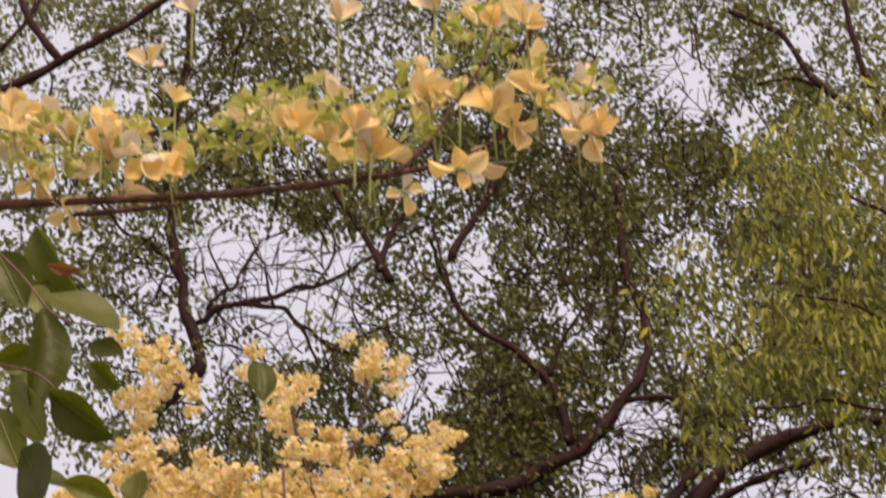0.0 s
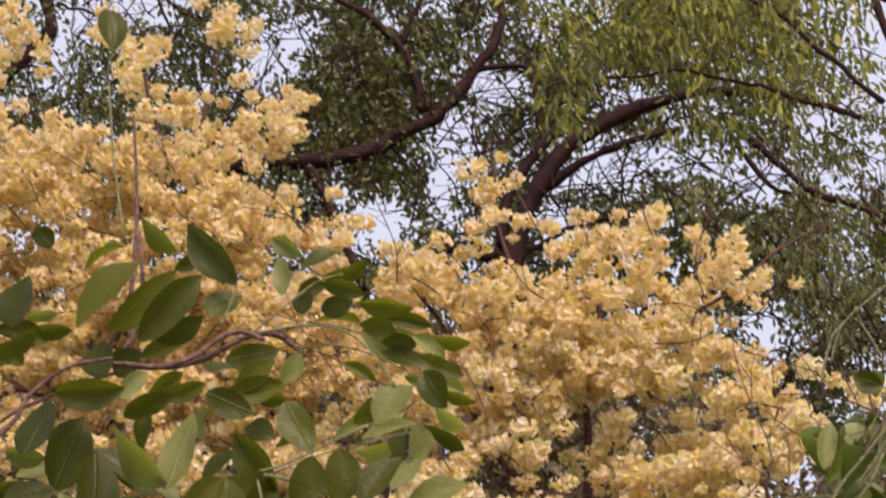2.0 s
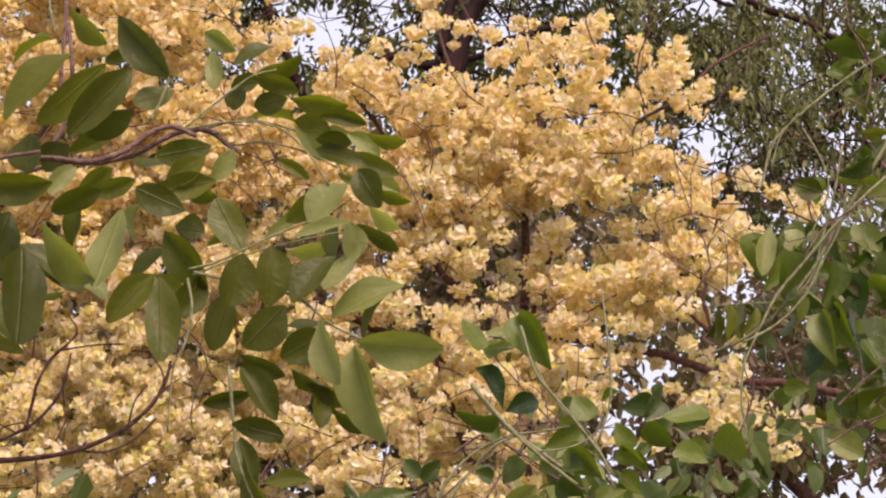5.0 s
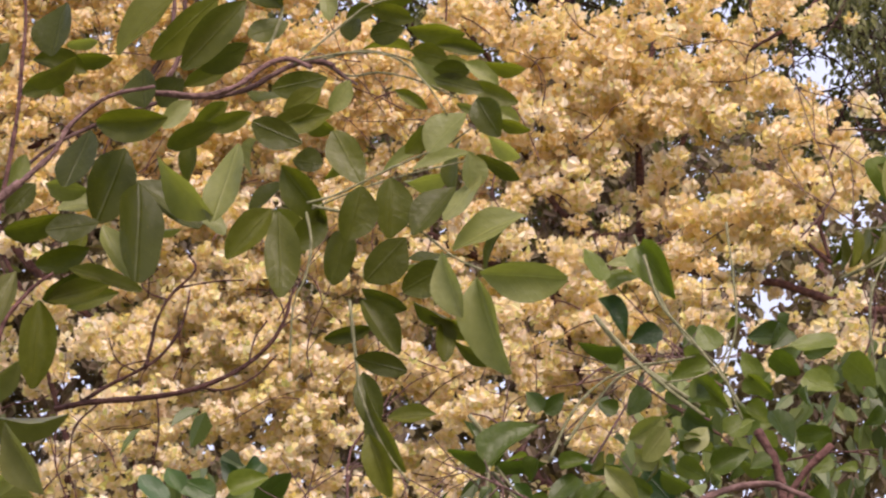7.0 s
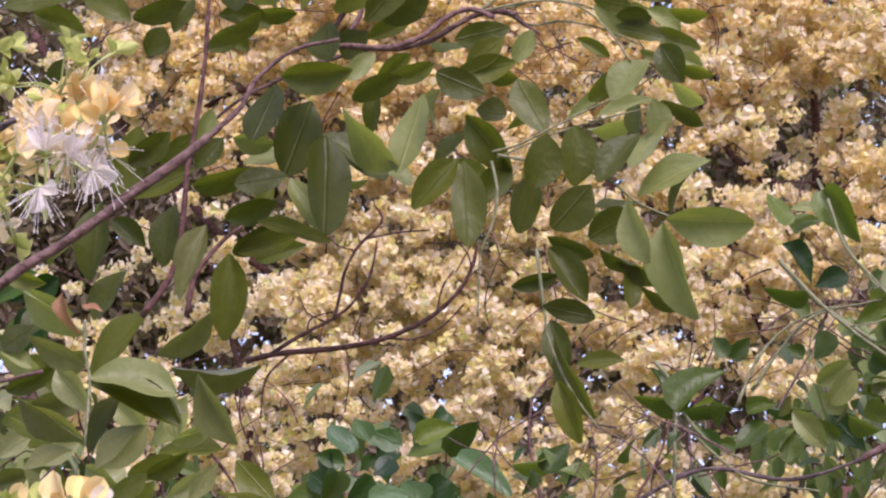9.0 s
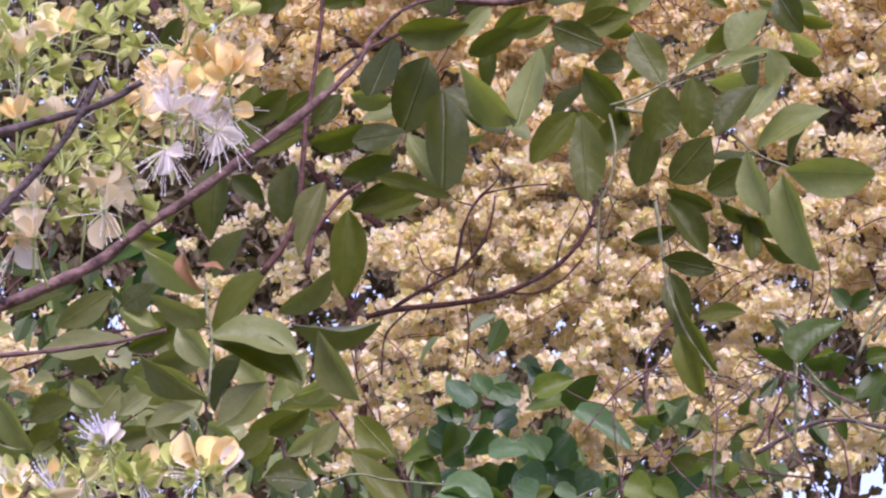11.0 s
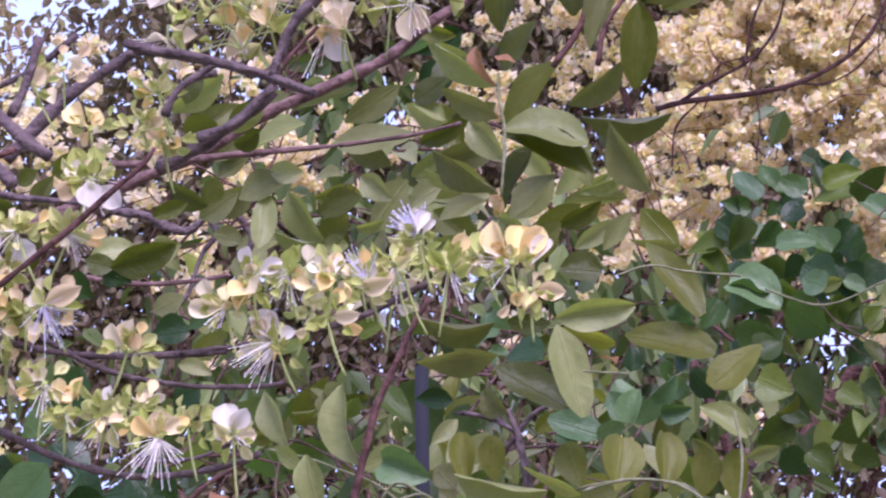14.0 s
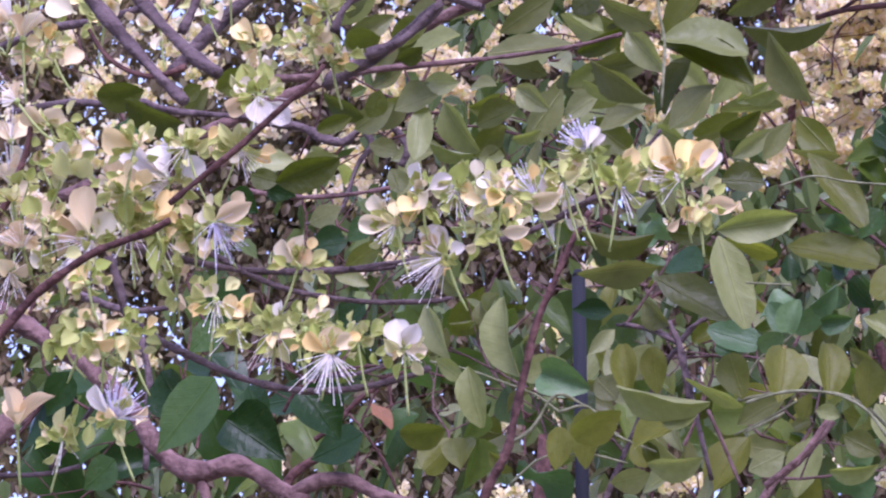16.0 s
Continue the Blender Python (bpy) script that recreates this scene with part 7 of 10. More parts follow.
branch(near_tree, [(-0.753, 2.2, 2.359), (-0.742, 2.2, 2.384), (-0.733, 2.2, 2.423)], 0.0040, 0.0035, BARK_GREY)
branch(near_tree, [(-1.062, 2.9, 2.591), (-1.032, 2.9, 2.623), (-1.002, 2.9, 2.652), (-0.971, 2.9, 2.674), (-0.904, 2.9, 2.712)], 0.0071, 0.0059, BARK_GREY, sides=8)
branch(near_tree, [(-0.831, 2.2, 2.369), (-0.817, 2.2, 2.348), (-0.796, 2.2, 2.332), (-0.772, 2.2, 2.325), (-0.747, 2.2, 2.331)], 0.0018, 0.0026, BARK_RED)
branch(near_tree, [(-1.391, 3.2, 2.675), (-1.315, 3.2, 2.681), (-1.254, 3.2, 2.674), (-1.225, 3.2, 2.676), (-1.189, 3.2, 2.662), (-1.104, 3.2, 2.649), (-1.069, 3.2, 2.648)], 0.0046, 0.0033, BARK_GREY)
branch(near_tree, [(-0.776, 2.25, 2.237), (-0.762, 2.25, 2.248), (-0.721, 2.25, 2.279), (-0.685, 2.25, 2.31), (-0.662, 2.25, 2.329), (-0.652, 2.25, 2.343)], 0.0027, 0.0022, BARK_RED)
branch(near_tree, [(-1.181, 3.5, 2.805), (-1.143, 3.5, 2.802), (-1.09, 3.5, 2.803), (-1.016, 3.5, 2.806), (-0.942, 3.5, 2.807), (-0.869, 3.5, 2.809), (-0.786, 3.5, 2.815), (-0.725, 3.5, 2.826)], 0.0058, 0.0022, BARK_PINK, label="smooth pinkish branch", sides=8)
branch(near_tree, [(-1.559, 3.4, 2.814), (-1.467, 3.4, 2.853), (-1.359, 3.4, 2.866), (-1.261, 3.4, 2.896), (-1.195, 3.4, 2.943)], 0.0056, 0.0042, BARK_GREY)
branch(near_tree, [(-2.005, 5.6, 3.501), (-1.93, 5.6, 3.483), (-1.88, 5.6, 3.451), (-1.836, 5.6, 3.439), (-1.795, 5.6, 3.473), (-1.756, 5.6, 3.486), (-1.721, 5.6, 3.455), (-1.698, 5.6, 3.414), (-1.709, 5.6, 3.376)], 0.0107, 0.0071, BARK_GREY, label="dark knotted branch", bend=0.01)
branch(near_tree, [(-1.795, 5.6, 3.467), (-1.775, 5.6, 3.429), (-1.804, 5.6, 3.383), (-1.837, 5.6, 3.288), (-1.909, 5.6, 3.269)], 0.0071, 0.0036, BARK_GREY, bend=0.01)
branch(near_tree, [(-1.734, 5.6, 3.468), (-1.698, 5.6, 3.496), (-1.663, 5.6, 3.512)], 0.0071, 0.0048, BARK_GREY)
branch(near_tree, [(-1.256, 3.6, 2.693), (-1.213, 3.6, 2.683), (-1.166, 3.6, 2.676), (-1.105, 3.6, 2.676), (-1.052, 3.6, 2.681)], 0.0037, 0.0030, BARK_PINK)
branch(near_tree, [(-0.687, 2.43, 2.228), (-0.648, 2.43, 2.231), (-0.604, 2.43, 2.237), (-0.57, 2.43, 2.243), (-0.532, 2.43, 2.252), (-0.48, 2.43, 2.276), (-0.442, 2.43, 2.293), (-0.412, 2.43, 2.304)], 0.0029, 0.0025, BARK_GREY, label="flowering branch tip", sides=8)
branch(near_tree, [(-0.452, 2.43, 2.291), (-0.438, 2.43, 2.313), (-0.424, 2.43, 2.331)], 0.0020, 0.0015, BARK_GREY)
branch(near_tree, [(-0.901, 2.43, 2.267), (-0.871, 2.43, 2.255), (-0.835, 2.43, 2.245), (-0.788, 2.43, 2.234), (-0.737, 2.43, 2.229), (-0.687, 2.43, 2.228), (-0.648, 2.43, 2.228)], 0.0039, 0.0025, BARK_GREY, sides=8)
branch(near_tree, [(-0.825, 2.43, 2.256), (-0.799, 2.43, 2.242), (-0.773, 2.43, 2.227), (-0.742, 2.43, 2.214), (-0.706, 2.43, 2.205), (-0.667, 2.43, 2.199), (-0.618, 2.43, 2.197), (-0.598, 2.43, 2.199)], 0.0027, 0.0020, BARK_GREY)
branch(near_tree, [(-0.927, 2.22, 2.105), (-0.9, 2.22, 2.13), (-0.873, 2.22, 2.159), (-0.841, 2.22, 2.182), (-0.818, 2.22, 2.194), (-0.781, 2.22, 2.205), (-0.762, 2.22, 2.214)], 0.0040, 0.0026, BARK_RED, sides=8)
branch(near_tree, [(-0.937, 2.5, 2.274), (-0.926, 2.5, 2.245), (-0.916, 2.5, 2.218), (-0.887, 2.5, 2.196), (-0.854, 2.5, 2.179), (-0.811, 2.5, 2.159), (-0.769, 2.5, 2.147), (-0.739, 2.5, 2.143), (-0.693, 2.5, 2.145), (-0.658, 2.5, 2.152), (-0.638, 2.5, 2.159)], 0.0041, 0.0026, BARK_GREY, sides=8)
branch(near_tree, [(-0.776, 2.6, 2.181), (-0.733, 2.6, 2.183), (-0.707, 2.6, 2.192), (-0.682, 2.6, 2.206)], 0.0021, 0.0016, BARK_GREY)
branch(near_tree, [(-0.981, 2.35, 2.261), (-0.967, 2.35, 2.28), (-0.956, 2.35, 2.309), (-0.95, 2.35, 2.334), (-0.949, 2.35, 2.359)], 0.0034, 0.0024, BARK_RED)
branch(near_tree, [(-2.171, 4.6, 2.872), (-2.083, 4.6, 2.835), (-1.995, 4.6, 2.783), (-1.909, 4.6, 2.725), (-1.833, 4.6, 2.659), (-1.794, 4.6, 2.605), (-1.752, 4.6, 2.562), (-1.704, 4.6, 2.543), (-1.647, 4.6, 2.553), (-1.607, 4.6, 2.54), (-1.567, 4.6, 2.514), (-1.517, 4.6, 2.485)], 0.0165, 0.0145, BARK_PINK, "bough", label="thick pinkish-brown bough", sides=10)
branch(near_tree, [(-1.556, 4.6, 2.492), (-1.518, 4.6, 2.512), (-1.485, 4.6, 2.524), (-1.441, 4.6, 2.519), (-1.383, 4.6, 2.491), (-1.307, 4.6, 2.47)], 0.0126, 0.0107, BARK_PINK, "bough", sides=9)
branch(near_tree, [(-1.706, 4.6, 2.547), (-1.695, 4.6, 2.52), (-1.677, 4.6, 2.464)], 0.0087, 0.0097, BARK_PINK, "bough")
branch(near_tree, [(-1.051, 2.5, 2.081), (-1.007, 2.5, 2.08), (-0.98, 2.5, 2.081), (-0.954, 2.5, 2.086)], 0.0026, 0.0020, BARK_GREY)
branch(near_tree, [(-0.981, 2.5, 2.084), (-0.964, 2.5, 2.109), (-0.944, 2.5, 2.139), (-0.932, 2.5, 2.153)], 0.0026, 0.0020, BARK_GREY)
branch(near_tree, [(-0.998, 2.45, 2.095), (-0.984, 2.45, 2.111), (-0.964, 2.45, 2.138)], 0.0020, 0.0015, BARK_RED)
branch(near_tree, [(-1.677, 5.2, 2.747), (-1.698, 5.2, 2.706), (-1.762, 5.2, 2.666), (-1.781, 5.2, 2.603)], 0.0077, 0.0099, BARK_RED, bend=0.01)
branch(near_tree, [(-1.721, 5.2, 2.728), (-1.667, 5.2, 2.768), (-1.625, 5.2, 2.809), (-1.549, 5.2, 2.848)], 0.0055, 0.0044, BARK_RED, bend=0.01)
branch(near_tree, [(-2.082, 5.2, 2.939), (-2.063, 5.2, 2.85), (-2.062, 5.2, 2.763), (-2.061, 5.2, 2.687)], 0.0077, 0.0066, BARK_GREY, bend=0.01)
branch(near_tree, [(-2.265, 5.2, 3.061), (-2.192, 5.2, 3.023), (-2.108, 5.2, 2.996), (-2.027, 5.2, 2.997)], 0.0088, 0.0055, BARK_GREY, bend=0.01)
branch(near_tree, [(-0.692, 2.3, 2.449), (-0.663, 2.3, 2.442), (-0.624, 2.3, 2.432), (-0.586, 2.3, 2.419), (-0.538, 2.3, 2.398)], 0.0040, 0.0035, BARK_GREY, sides=9)
branch(near_tree, [(-0.573, 2.3, 2.409), (-0.57, 2.3, 2.428), (-0.561, 2.3, 2.452), (-0.55, 2.3, 2.468), (-0.527, 2.3, 2.489), (-0.51, 2.3, 2.512), (-0.501, 2.3, 2.533), (-0.49, 2.3, 2.555), (-0.479, 2.3, 2.579)], 0.0040, 0.0022, BARK_GREY, sides=8)
branch(near_tree, [(-0.571, 2.3, 2.419), (-0.558, 2.3, 2.435), (-0.538, 2.3, 2.454)], 0.0022, 0.0013, BARK_RED)
branch(near_tree, [(-0.663, 2.35, 2.563), (-0.644, 2.35, 2.567), (-0.619, 2.35, 2.569), (-0.58, 2.35, 2.565), (-0.541, 2.35, 2.57), (-0.502, 2.35, 2.579), (-0.469, 2.35, 2.591)], 0.0046, 0.0028, BARK_GREY, sides=8)
branch(near_tree, [(-0.622, 2.35, 2.568), (-0.622, 2.35, 2.586)], 0.0023, 0.0018, BARK_GREY)
branch(near_tree, [(-0.799, 2.6, 2.489), (-0.774, 2.6, 2.521), (-0.754, 2.6, 2.541), (-0.727, 2.6, 2.546)], 0.0041, 0.0036, BARK_GREY)
branch(near_tree, [(-0.638, 2.5, 2.484), (-0.668, 2.5, 2.46), (-0.698, 2.5, 2.441), (-0.743, 2.5, 2.418)], 0.0054, 0.0059, BARK_GREY, sides=8)
branch(near_tree, [(-0.618, 2.5, 3.344), (-0.48, 2.5, 3.339), (-0.388, 2.5, 3.334), (-0.275, 2.5, 3.328), (-0.191, 2.5, 3.326), (-0.106, 2.5, 3.329), (-0.039, 2.5, 3.334), (0.022, 2.5, 3.347), (0.062, 2.5, 3.371), (0.097, 2.5, 3.399)], 0.0054, 0.0016, BARK_RED, label="slim flowering branch", sides=8)
branch(near_tree, [(-0.371, 2.5, 3.317), (-0.32, 2.5, 3.317), (-0.263, 2.5, 3.318)], 0.0032, 0.0022, BARK_RED)
branch(near_tree, [(-0.045, 2.45, 3.295), (-0.011, 2.45, 3.331), (0.012, 2.45, 3.37), (0.041, 2.45, 3.416), (0.054, 2.45, 3.457)], 0.0022, 0.0011, BARK_RED)
flower(near_tree, -0.962, 2.39, 2.097, (0.1, -0.5, 0.8), "c", 0.045, 4, 0)
flower(near_tree, -0.949, 2.35, 2.239, (0.0, -0.9, 0.3), "c", 0.033, 4, 18)
flower(near_tree, -0.966, 2.358, 2.429, (0.1, -0.5, 0.8), "c", 0.037, 4, 6)
flower(near_tree, -0.952, 2.326, 2.361, (-0.7, -0.4, 0.5), "c", 0.025, 3, 12)
flower(near_tree, -0.986, 2.39, 2.349, (0.1, -0.5, 0.8), "c", 0.030, 3, 12)
bud_spray(near_tree, -0.963, 2.366, 2.255, 7, 0.050)
bud_spray(near_tree, -0.985, 2.366, 2.418, 5, 0.050)
bud_spray(near_tree, -0.962, 2.382, 2.22, 6, 0.050)
flower(near_tree, -0.665, 2.3, 2.549, (0.1, -0.5, 0.8), "y", 0.037, 4, 10)
flower(near_tree, -0.608, 2.268, 2.501, (0.1, -0.5, 0.8), "c", 0.033, 4, 10)
flower(near_tree, -0.619, 2.34, 2.527, (0.2, -0.5, -0.7), "c", 0.037, 4, 14)
flower(near_tree, -0.585, 2.316, 2.495, (0.0, -0.9, 0.3), "c", 0.037, 4, 10)
flower(near_tree, -0.645, 2.292, 2.504, (-0.7, -0.4, 0.5), "c", 0.037, 4, 12)
flower(near_tree, -0.678, 2.332, 2.503, (0.0, -0.9, 0.3), "c", 0.037, 4, 10)
flower(near_tree, -0.525, 2.268, 2.539, (0.1, -0.5, 0.8), "y", 0.033, 4, 8)
flower(near_tree, -0.496, 2.3, 2.54, (0.1, -0.5, 0.8), "c", 0.037, 4, 14)
flower(near_tree, -0.478, 2.34, 2.506, (0.9, -0.3, -0.1), "c", 0.034, 4, 8)
flower(near_tree, -0.454, 2.276, 2.458, (0.2, -0.5, -0.7), "c", 0.033, 3, 16)
flower(near_tree, -0.461, 2.34, 2.57, (0.1, -0.5, 0.8), "y", 0.037, 5, 10)
flower(near_tree, -0.429, 2.292, 2.546, (0.7, -0.4, 0.5), "y", 0.033, 4, 10)
flower(near_tree, -0.401, 2.276, 2.537, (0.1, -0.5, 0.8), "w", 0.028, 3, 30)
flower(near_tree, -0.387, 2.292, 2.538, (0.7, -0.4, 0.5), "w", 0.028, 3, 30)
flower(near_tree, -0.405, 2.276, 2.508, (0.2, -0.5, -0.7), "w", 0.030, 2, 36)
flower(near_tree, -0.507, 2.268, 2.438, (0.0, -0.9, 0.3), "c", 0.033, 4, 8)
flower(near_tree, -0.528, 2.292, 2.446, (0.2, -0.5, -0.7), "c", 0.033, 3, 12)
flower(near_tree, -0.611, 2.3, 2.461, (0.2, -0.5, -0.7), "y", 0.030, 3, 10)
flower(near_tree, -0.564, 2.26, 2.441, (0.0, -0.9, 0.3), "y", 0.030, 3, 8)
flower(near_tree, -0.568, 2.34, 2.493, (0.0, -0.9, 0.3), "c", 0.033, 3, 12)
flower(near_tree, -0.678, 2.332, 2.59, (0.0, -0.9, 0.3), "y", 0.041, 4, 8)
flower(near_tree, -0.633, 2.332, 2.581, (0.1, -0.5, 0.8), "c", 0.041, 4, 8)
flower(near_tree, -0.579, 2.332, 2.577, (0.1, -0.5, 0.8), "y", 0.037, 4, 8)
flower(near_tree, -0.679, 2.34, 2.472, (0.2, -0.5, -0.7), "c", 0.033, 3, 10)
flower(near_tree, -0.508, 2.268, 2.464, (0.1, -0.5, 0.8), "c", 0.029, 3, 12)
bud_spray(near_tree, -0.613, 2.26, 2.474, 9, 0.055)
bud_spray(near_tree, -0.595, 2.292, 2.471, 9, 0.055)
bud_spray(near_tree, -0.559, 2.308, 2.509, 9, 0.055)
bud_spray(near_tree, -0.526, 2.276, 2.508, 9, 0.055)
bud_spray(near_tree, -0.518, 2.332, 2.491, 8, 0.050)
bud_spray(near_tree, -0.536, 2.284, 2.473, 8, 0.050)
bud_spray(near_tree, -0.486, 2.332, 2.534, 8, 0.050)
bud_spray(near_tree, -0.47, 2.324, 2.544, 7, 0.050)
bud_spray(near_tree, -0.592, 2.332, 2.542, 8, 0.050)
bud_spray(near_tree, -0.658, 2.324, 2.544, 7, 0.050)
bud_spray(near_tree, -0.49, 2.284, 2.494, 7, 0.050)
bud_spray(near_tree, -0.59, 2.268, 2.427, 5, 0.040)
bud_spray(near_tree, -0.455, 2.324, 2.523, 6, 0.045)
bud_spray(near_tree, -0.57, 2.316, 2.474, 6, 0.045)
flower(near_tree, -0.418, 2.39, 2.624, (-0.7, -0.4, 0.5), "y", 0.036, 4, 10)
flower(near_tree, -0.395, 2.39, 2.634, (0.1, -0.5, 0.8), "y", 0.036, 5, 8)
flower(near_tree, -0.367, 2.35, 2.605, (0.7, -0.4, 0.5), "y", 0.036, 5, 8)
flower(near_tree, -0.407, 2.382, 2.631, (0.1, -0.5, 0.8), "y", 0.034, 4, 6)
flower(near_tree, -0.375, 2.35, 2.601, (0.0, -0.9, 0.3), "y", 0.034, 4, 6)
flower(near_tree, -0.404, 2.39, 2.603, (0.2, -0.5, -0.7), "w", 0.040, 2, 34)
flower(near_tree, -0.384, 2.382, 2.588, (0.2, -0.5, -0.7), "w", 0.040, 2, 34)
flower(near_tree, -0.394, 2.31, 2.552, (0.2, -0.5, -0.7), "c", 0.036, 3, 26)
bud_spray(near_tree, -0.416, 2.366, 2.632, 6, 0.045)
bud_spray(near_tree, -0.398, 2.366, 2.64, 6, 0.045)
bud_spray(near_tree, -0.414, 2.35, 2.558, 5, 0.045)
flower(near_tree, -0.373, 2.31, 2.536, (0.2, -0.5, -0.7), "w", 0.034, 2, 30)
flower(near_tree, -0.408, 2.31, 2.572, (-0.7, -0.4, 0.5), "c", 0.036, 4, 8)
flower(near_tree, -0.438, 2.492, 3.435, (0.1, -0.5, 0.8), "y", 0.041, 5, 6)
flower(near_tree, -0.404, 2.524, 3.437, (0.0, -0.9, 0.3), "y", 0.041, 5, 6)
flower(near_tree, -0.413, 2.5, 3.364, (0.2, -0.5, -0.7), "y", 0.037, 5, 6)
flower(near_tree, -0.38, 2.516, 3.333, (0.2, -0.5, -0.7), "y", 0.033, 4, 6)
flower(near_tree, -0.326, 2.54, 3.43, (0.1, -0.5, 0.8), "y", 0.037, 5, 6)
flower(near_tree, -0.278, 2.54, 3.375, (0.0, -0.9, 0.3), "y", 0.033, 5, 4)
flower(near_tree, -0.367, 2.524, 3.376, (0.0, -0.9, 0.3), "c", 0.037, 4, 8)
flower(near_tree, -0.326, 2.524, 3.358, (0.2, -0.5, -0.7), "c", 0.037, 4, 8)
flower(near_tree, -0.277, 2.524, 3.463, (0.1, -0.5, 0.8), "y", 0.030, 4, 6)
flower(near_tree, -0.298, 2.492, 3.488, (0.1, -0.5, 0.8), "c", 0.037, 4, 8)
flower(near_tree, -0.252, 2.476, 3.54, (0.1, -0.5, 0.8), "c", 0.037, 4, 6)
flower(near_tree, -0.179, 2.532, 3.429, (0.1, -0.5, 0.8), "c", 0.041, 4, 10)
flower(near_tree, -0.152, 2.54, 3.439, (0.0, -0.9, 0.3), "c", 0.041, 4, 8)
flower(near_tree, -0.112, 2.54, 3.381, (0.0, -0.9, 0.3), "y", 0.041, 5, 6)
flower(near_tree, -0.117, 2.54, 3.457, (0.1, -0.5, 0.8), "c", 0.041, 4, 10)
flower(near_tree, -0.071, 2.468, 3.341, (0.1, -0.5, 0.8), "y", 0.037, 5, 6)
flower(near_tree, -0.045, 2.524, 3.327, (0.2, -0.5, -0.7), "y", 0.033, 4, 6)
flower(near_tree, -0.006, 2.5, 3.534, (0.1, -0.5, 0.8), "c", 0.041, 4, 12)
flower(near_tree, 0.032, 2.532, 3.537, (0.1, -0.5, 0.8), "y", 0.037, 5, 6)
flower(near_tree, 0.071, 2.5, 3.514, (0.7, -0.4, 0.5), "y", 0.037, 4, 4)
flower(near_tree, -0.024, 2.516, 3.457, (0.1, -0.5, 0.8), "y", 0.030, 4, 4)
flower(near_tree, -0.015, 2.524, 3.419, (0.0, -0.9, 0.3), "c", 0.041, 4, 8)
flower(near_tree, 0.014, 2.524, 3.434, (0.1, -0.5, 0.8), "y", 0.030, 4, 4)
flower(near_tree, 0.056, 2.492, 3.394, (0.0, -0.9, 0.3), "w", 0.034, 4, 10)
flower(near_tree, 0.092, 2.492, 3.393, (0.7, -0.4, 0.5), "y", 0.037, 5, 6)
flower(near_tree, 0.082, 2.508, 3.457, (0.9, -0.3, -0.1), "y", 0.037, 4, 6)
flower(near_tree, 0.127, 2.484, 3.415, (0.9, -0.3, -0.1), "y", 0.037, 3, 4)
flower(near_tree, 0.144, 2.468, 3.338, (0.2, -0.5, -0.7), "y", 0.037, 5, 8)
flower(near_tree, 0.026, 2.516, 3.348, (0.2, -0.5, -0.7), "c", 0.037, 3, 10)
flower(near_tree, -0.108, 2.524, 3.551, (0.1, -0.5, 0.8), "c", 0.037, 4, 10)
flower(near_tree, -0.059, 2.532, 3.373, (0.7, -0.4, 0.5), "y", 0.029, 4, 6)
flower(near_tree, -0.48, 2.524, 3.438, (0.1, -0.5, 0.8), "y", 0.041, 5, 6)
flower(near_tree, -0.446, 2.532, 3.412, (0.0, -0.9, 0.3), "c", 0.037, 4, 8)
flower(near_tree, -0.34, 2.476, 3.373, (0.0, -0.9, 0.3), "y", 0.037, 5, 6)
bud_spray(near_tree, -0.158, 2.468, 3.354, 9, 0.060)
bud_spray(near_tree, -0.199, 2.484, 3.363, 9, 0.060)
bud_spray(near_tree, -0.133, 2.532, 3.413, 8, 0.055)
bud_spray(near_tree, 0.046, 2.468, 3.458, 7, 0.045)
bud_spray(near_tree, -0.366, 2.468, 3.363, 9, 0.060)
bud_spray(near_tree, -0.406, 2.468, 3.381, 8, 0.055)
bud_spray(near_tree, -0.329, 2.532, 3.392, 8, 0.055)
bud_spray(near_tree, -0.049, 2.492, 3.36, 7, 0.050)
bud_spray(near_tree, 0.007, 2.532, 3.484, 6, 0.050)
bud_spray(near_tree, 0.077, 2.532, 3.521, 6, 0.045)
bud_spray(near_tree, -0.249, 2.508, 3.366, 6, 0.050)
bud_spray(near_tree, 0.127, 2.468, 3.385, 5, 0.040)
bud_spray(near_tree, -0.067, 2.46, 3.365, 6, 0.045)
bud_spray(near_tree, -0.007, 2.532, 3.399, 6, 0.045)
bud_spray(near_tree, -0.098, 2.524, 3.396, 6, 0.045)
flower(near_tree, -0.975, 2.374, 2.303, (0.1, -0.5, 0.8), "c", 0.033, 4, 14)
flower(near_tree, -0.966, 2.366, 2.225, (0.2, -0.5, -0.7), "c", 0.029, 3, 14)
flower(near_tree, -0.982, 2.366, 2.448, (-0.7, -0.4, 0.5), "c", 0.037, 4, 6)
leaf_fill(bush, "svgoi", BUSH_RIGHT, 190.0, 5.1, 0.3, 0.062, 93, 0.3)
VINE_MID = [
    (0.324, 3.477, 0.058, 0.051), (0.421, 3.511, 0.058, 0.051), (0.498, 3.424, 0.087, 0.06), (0.379, 3.352, 0.107, 0.07),
    (0.515, 3.302, 0.107, 0.079), (0.264, 3.32, 0.078, 0.06), (0.416, 3.23, 0.145, 0.049), (0.595, 3.356, 0.048, 0.09),
    (0.203, 3.245, 0.078, 0.039)]
leaf_fill(creeper, "vvvi", VINE_MID, 330.0, 5.0, 0.2, 0.047, 94, 0.35)
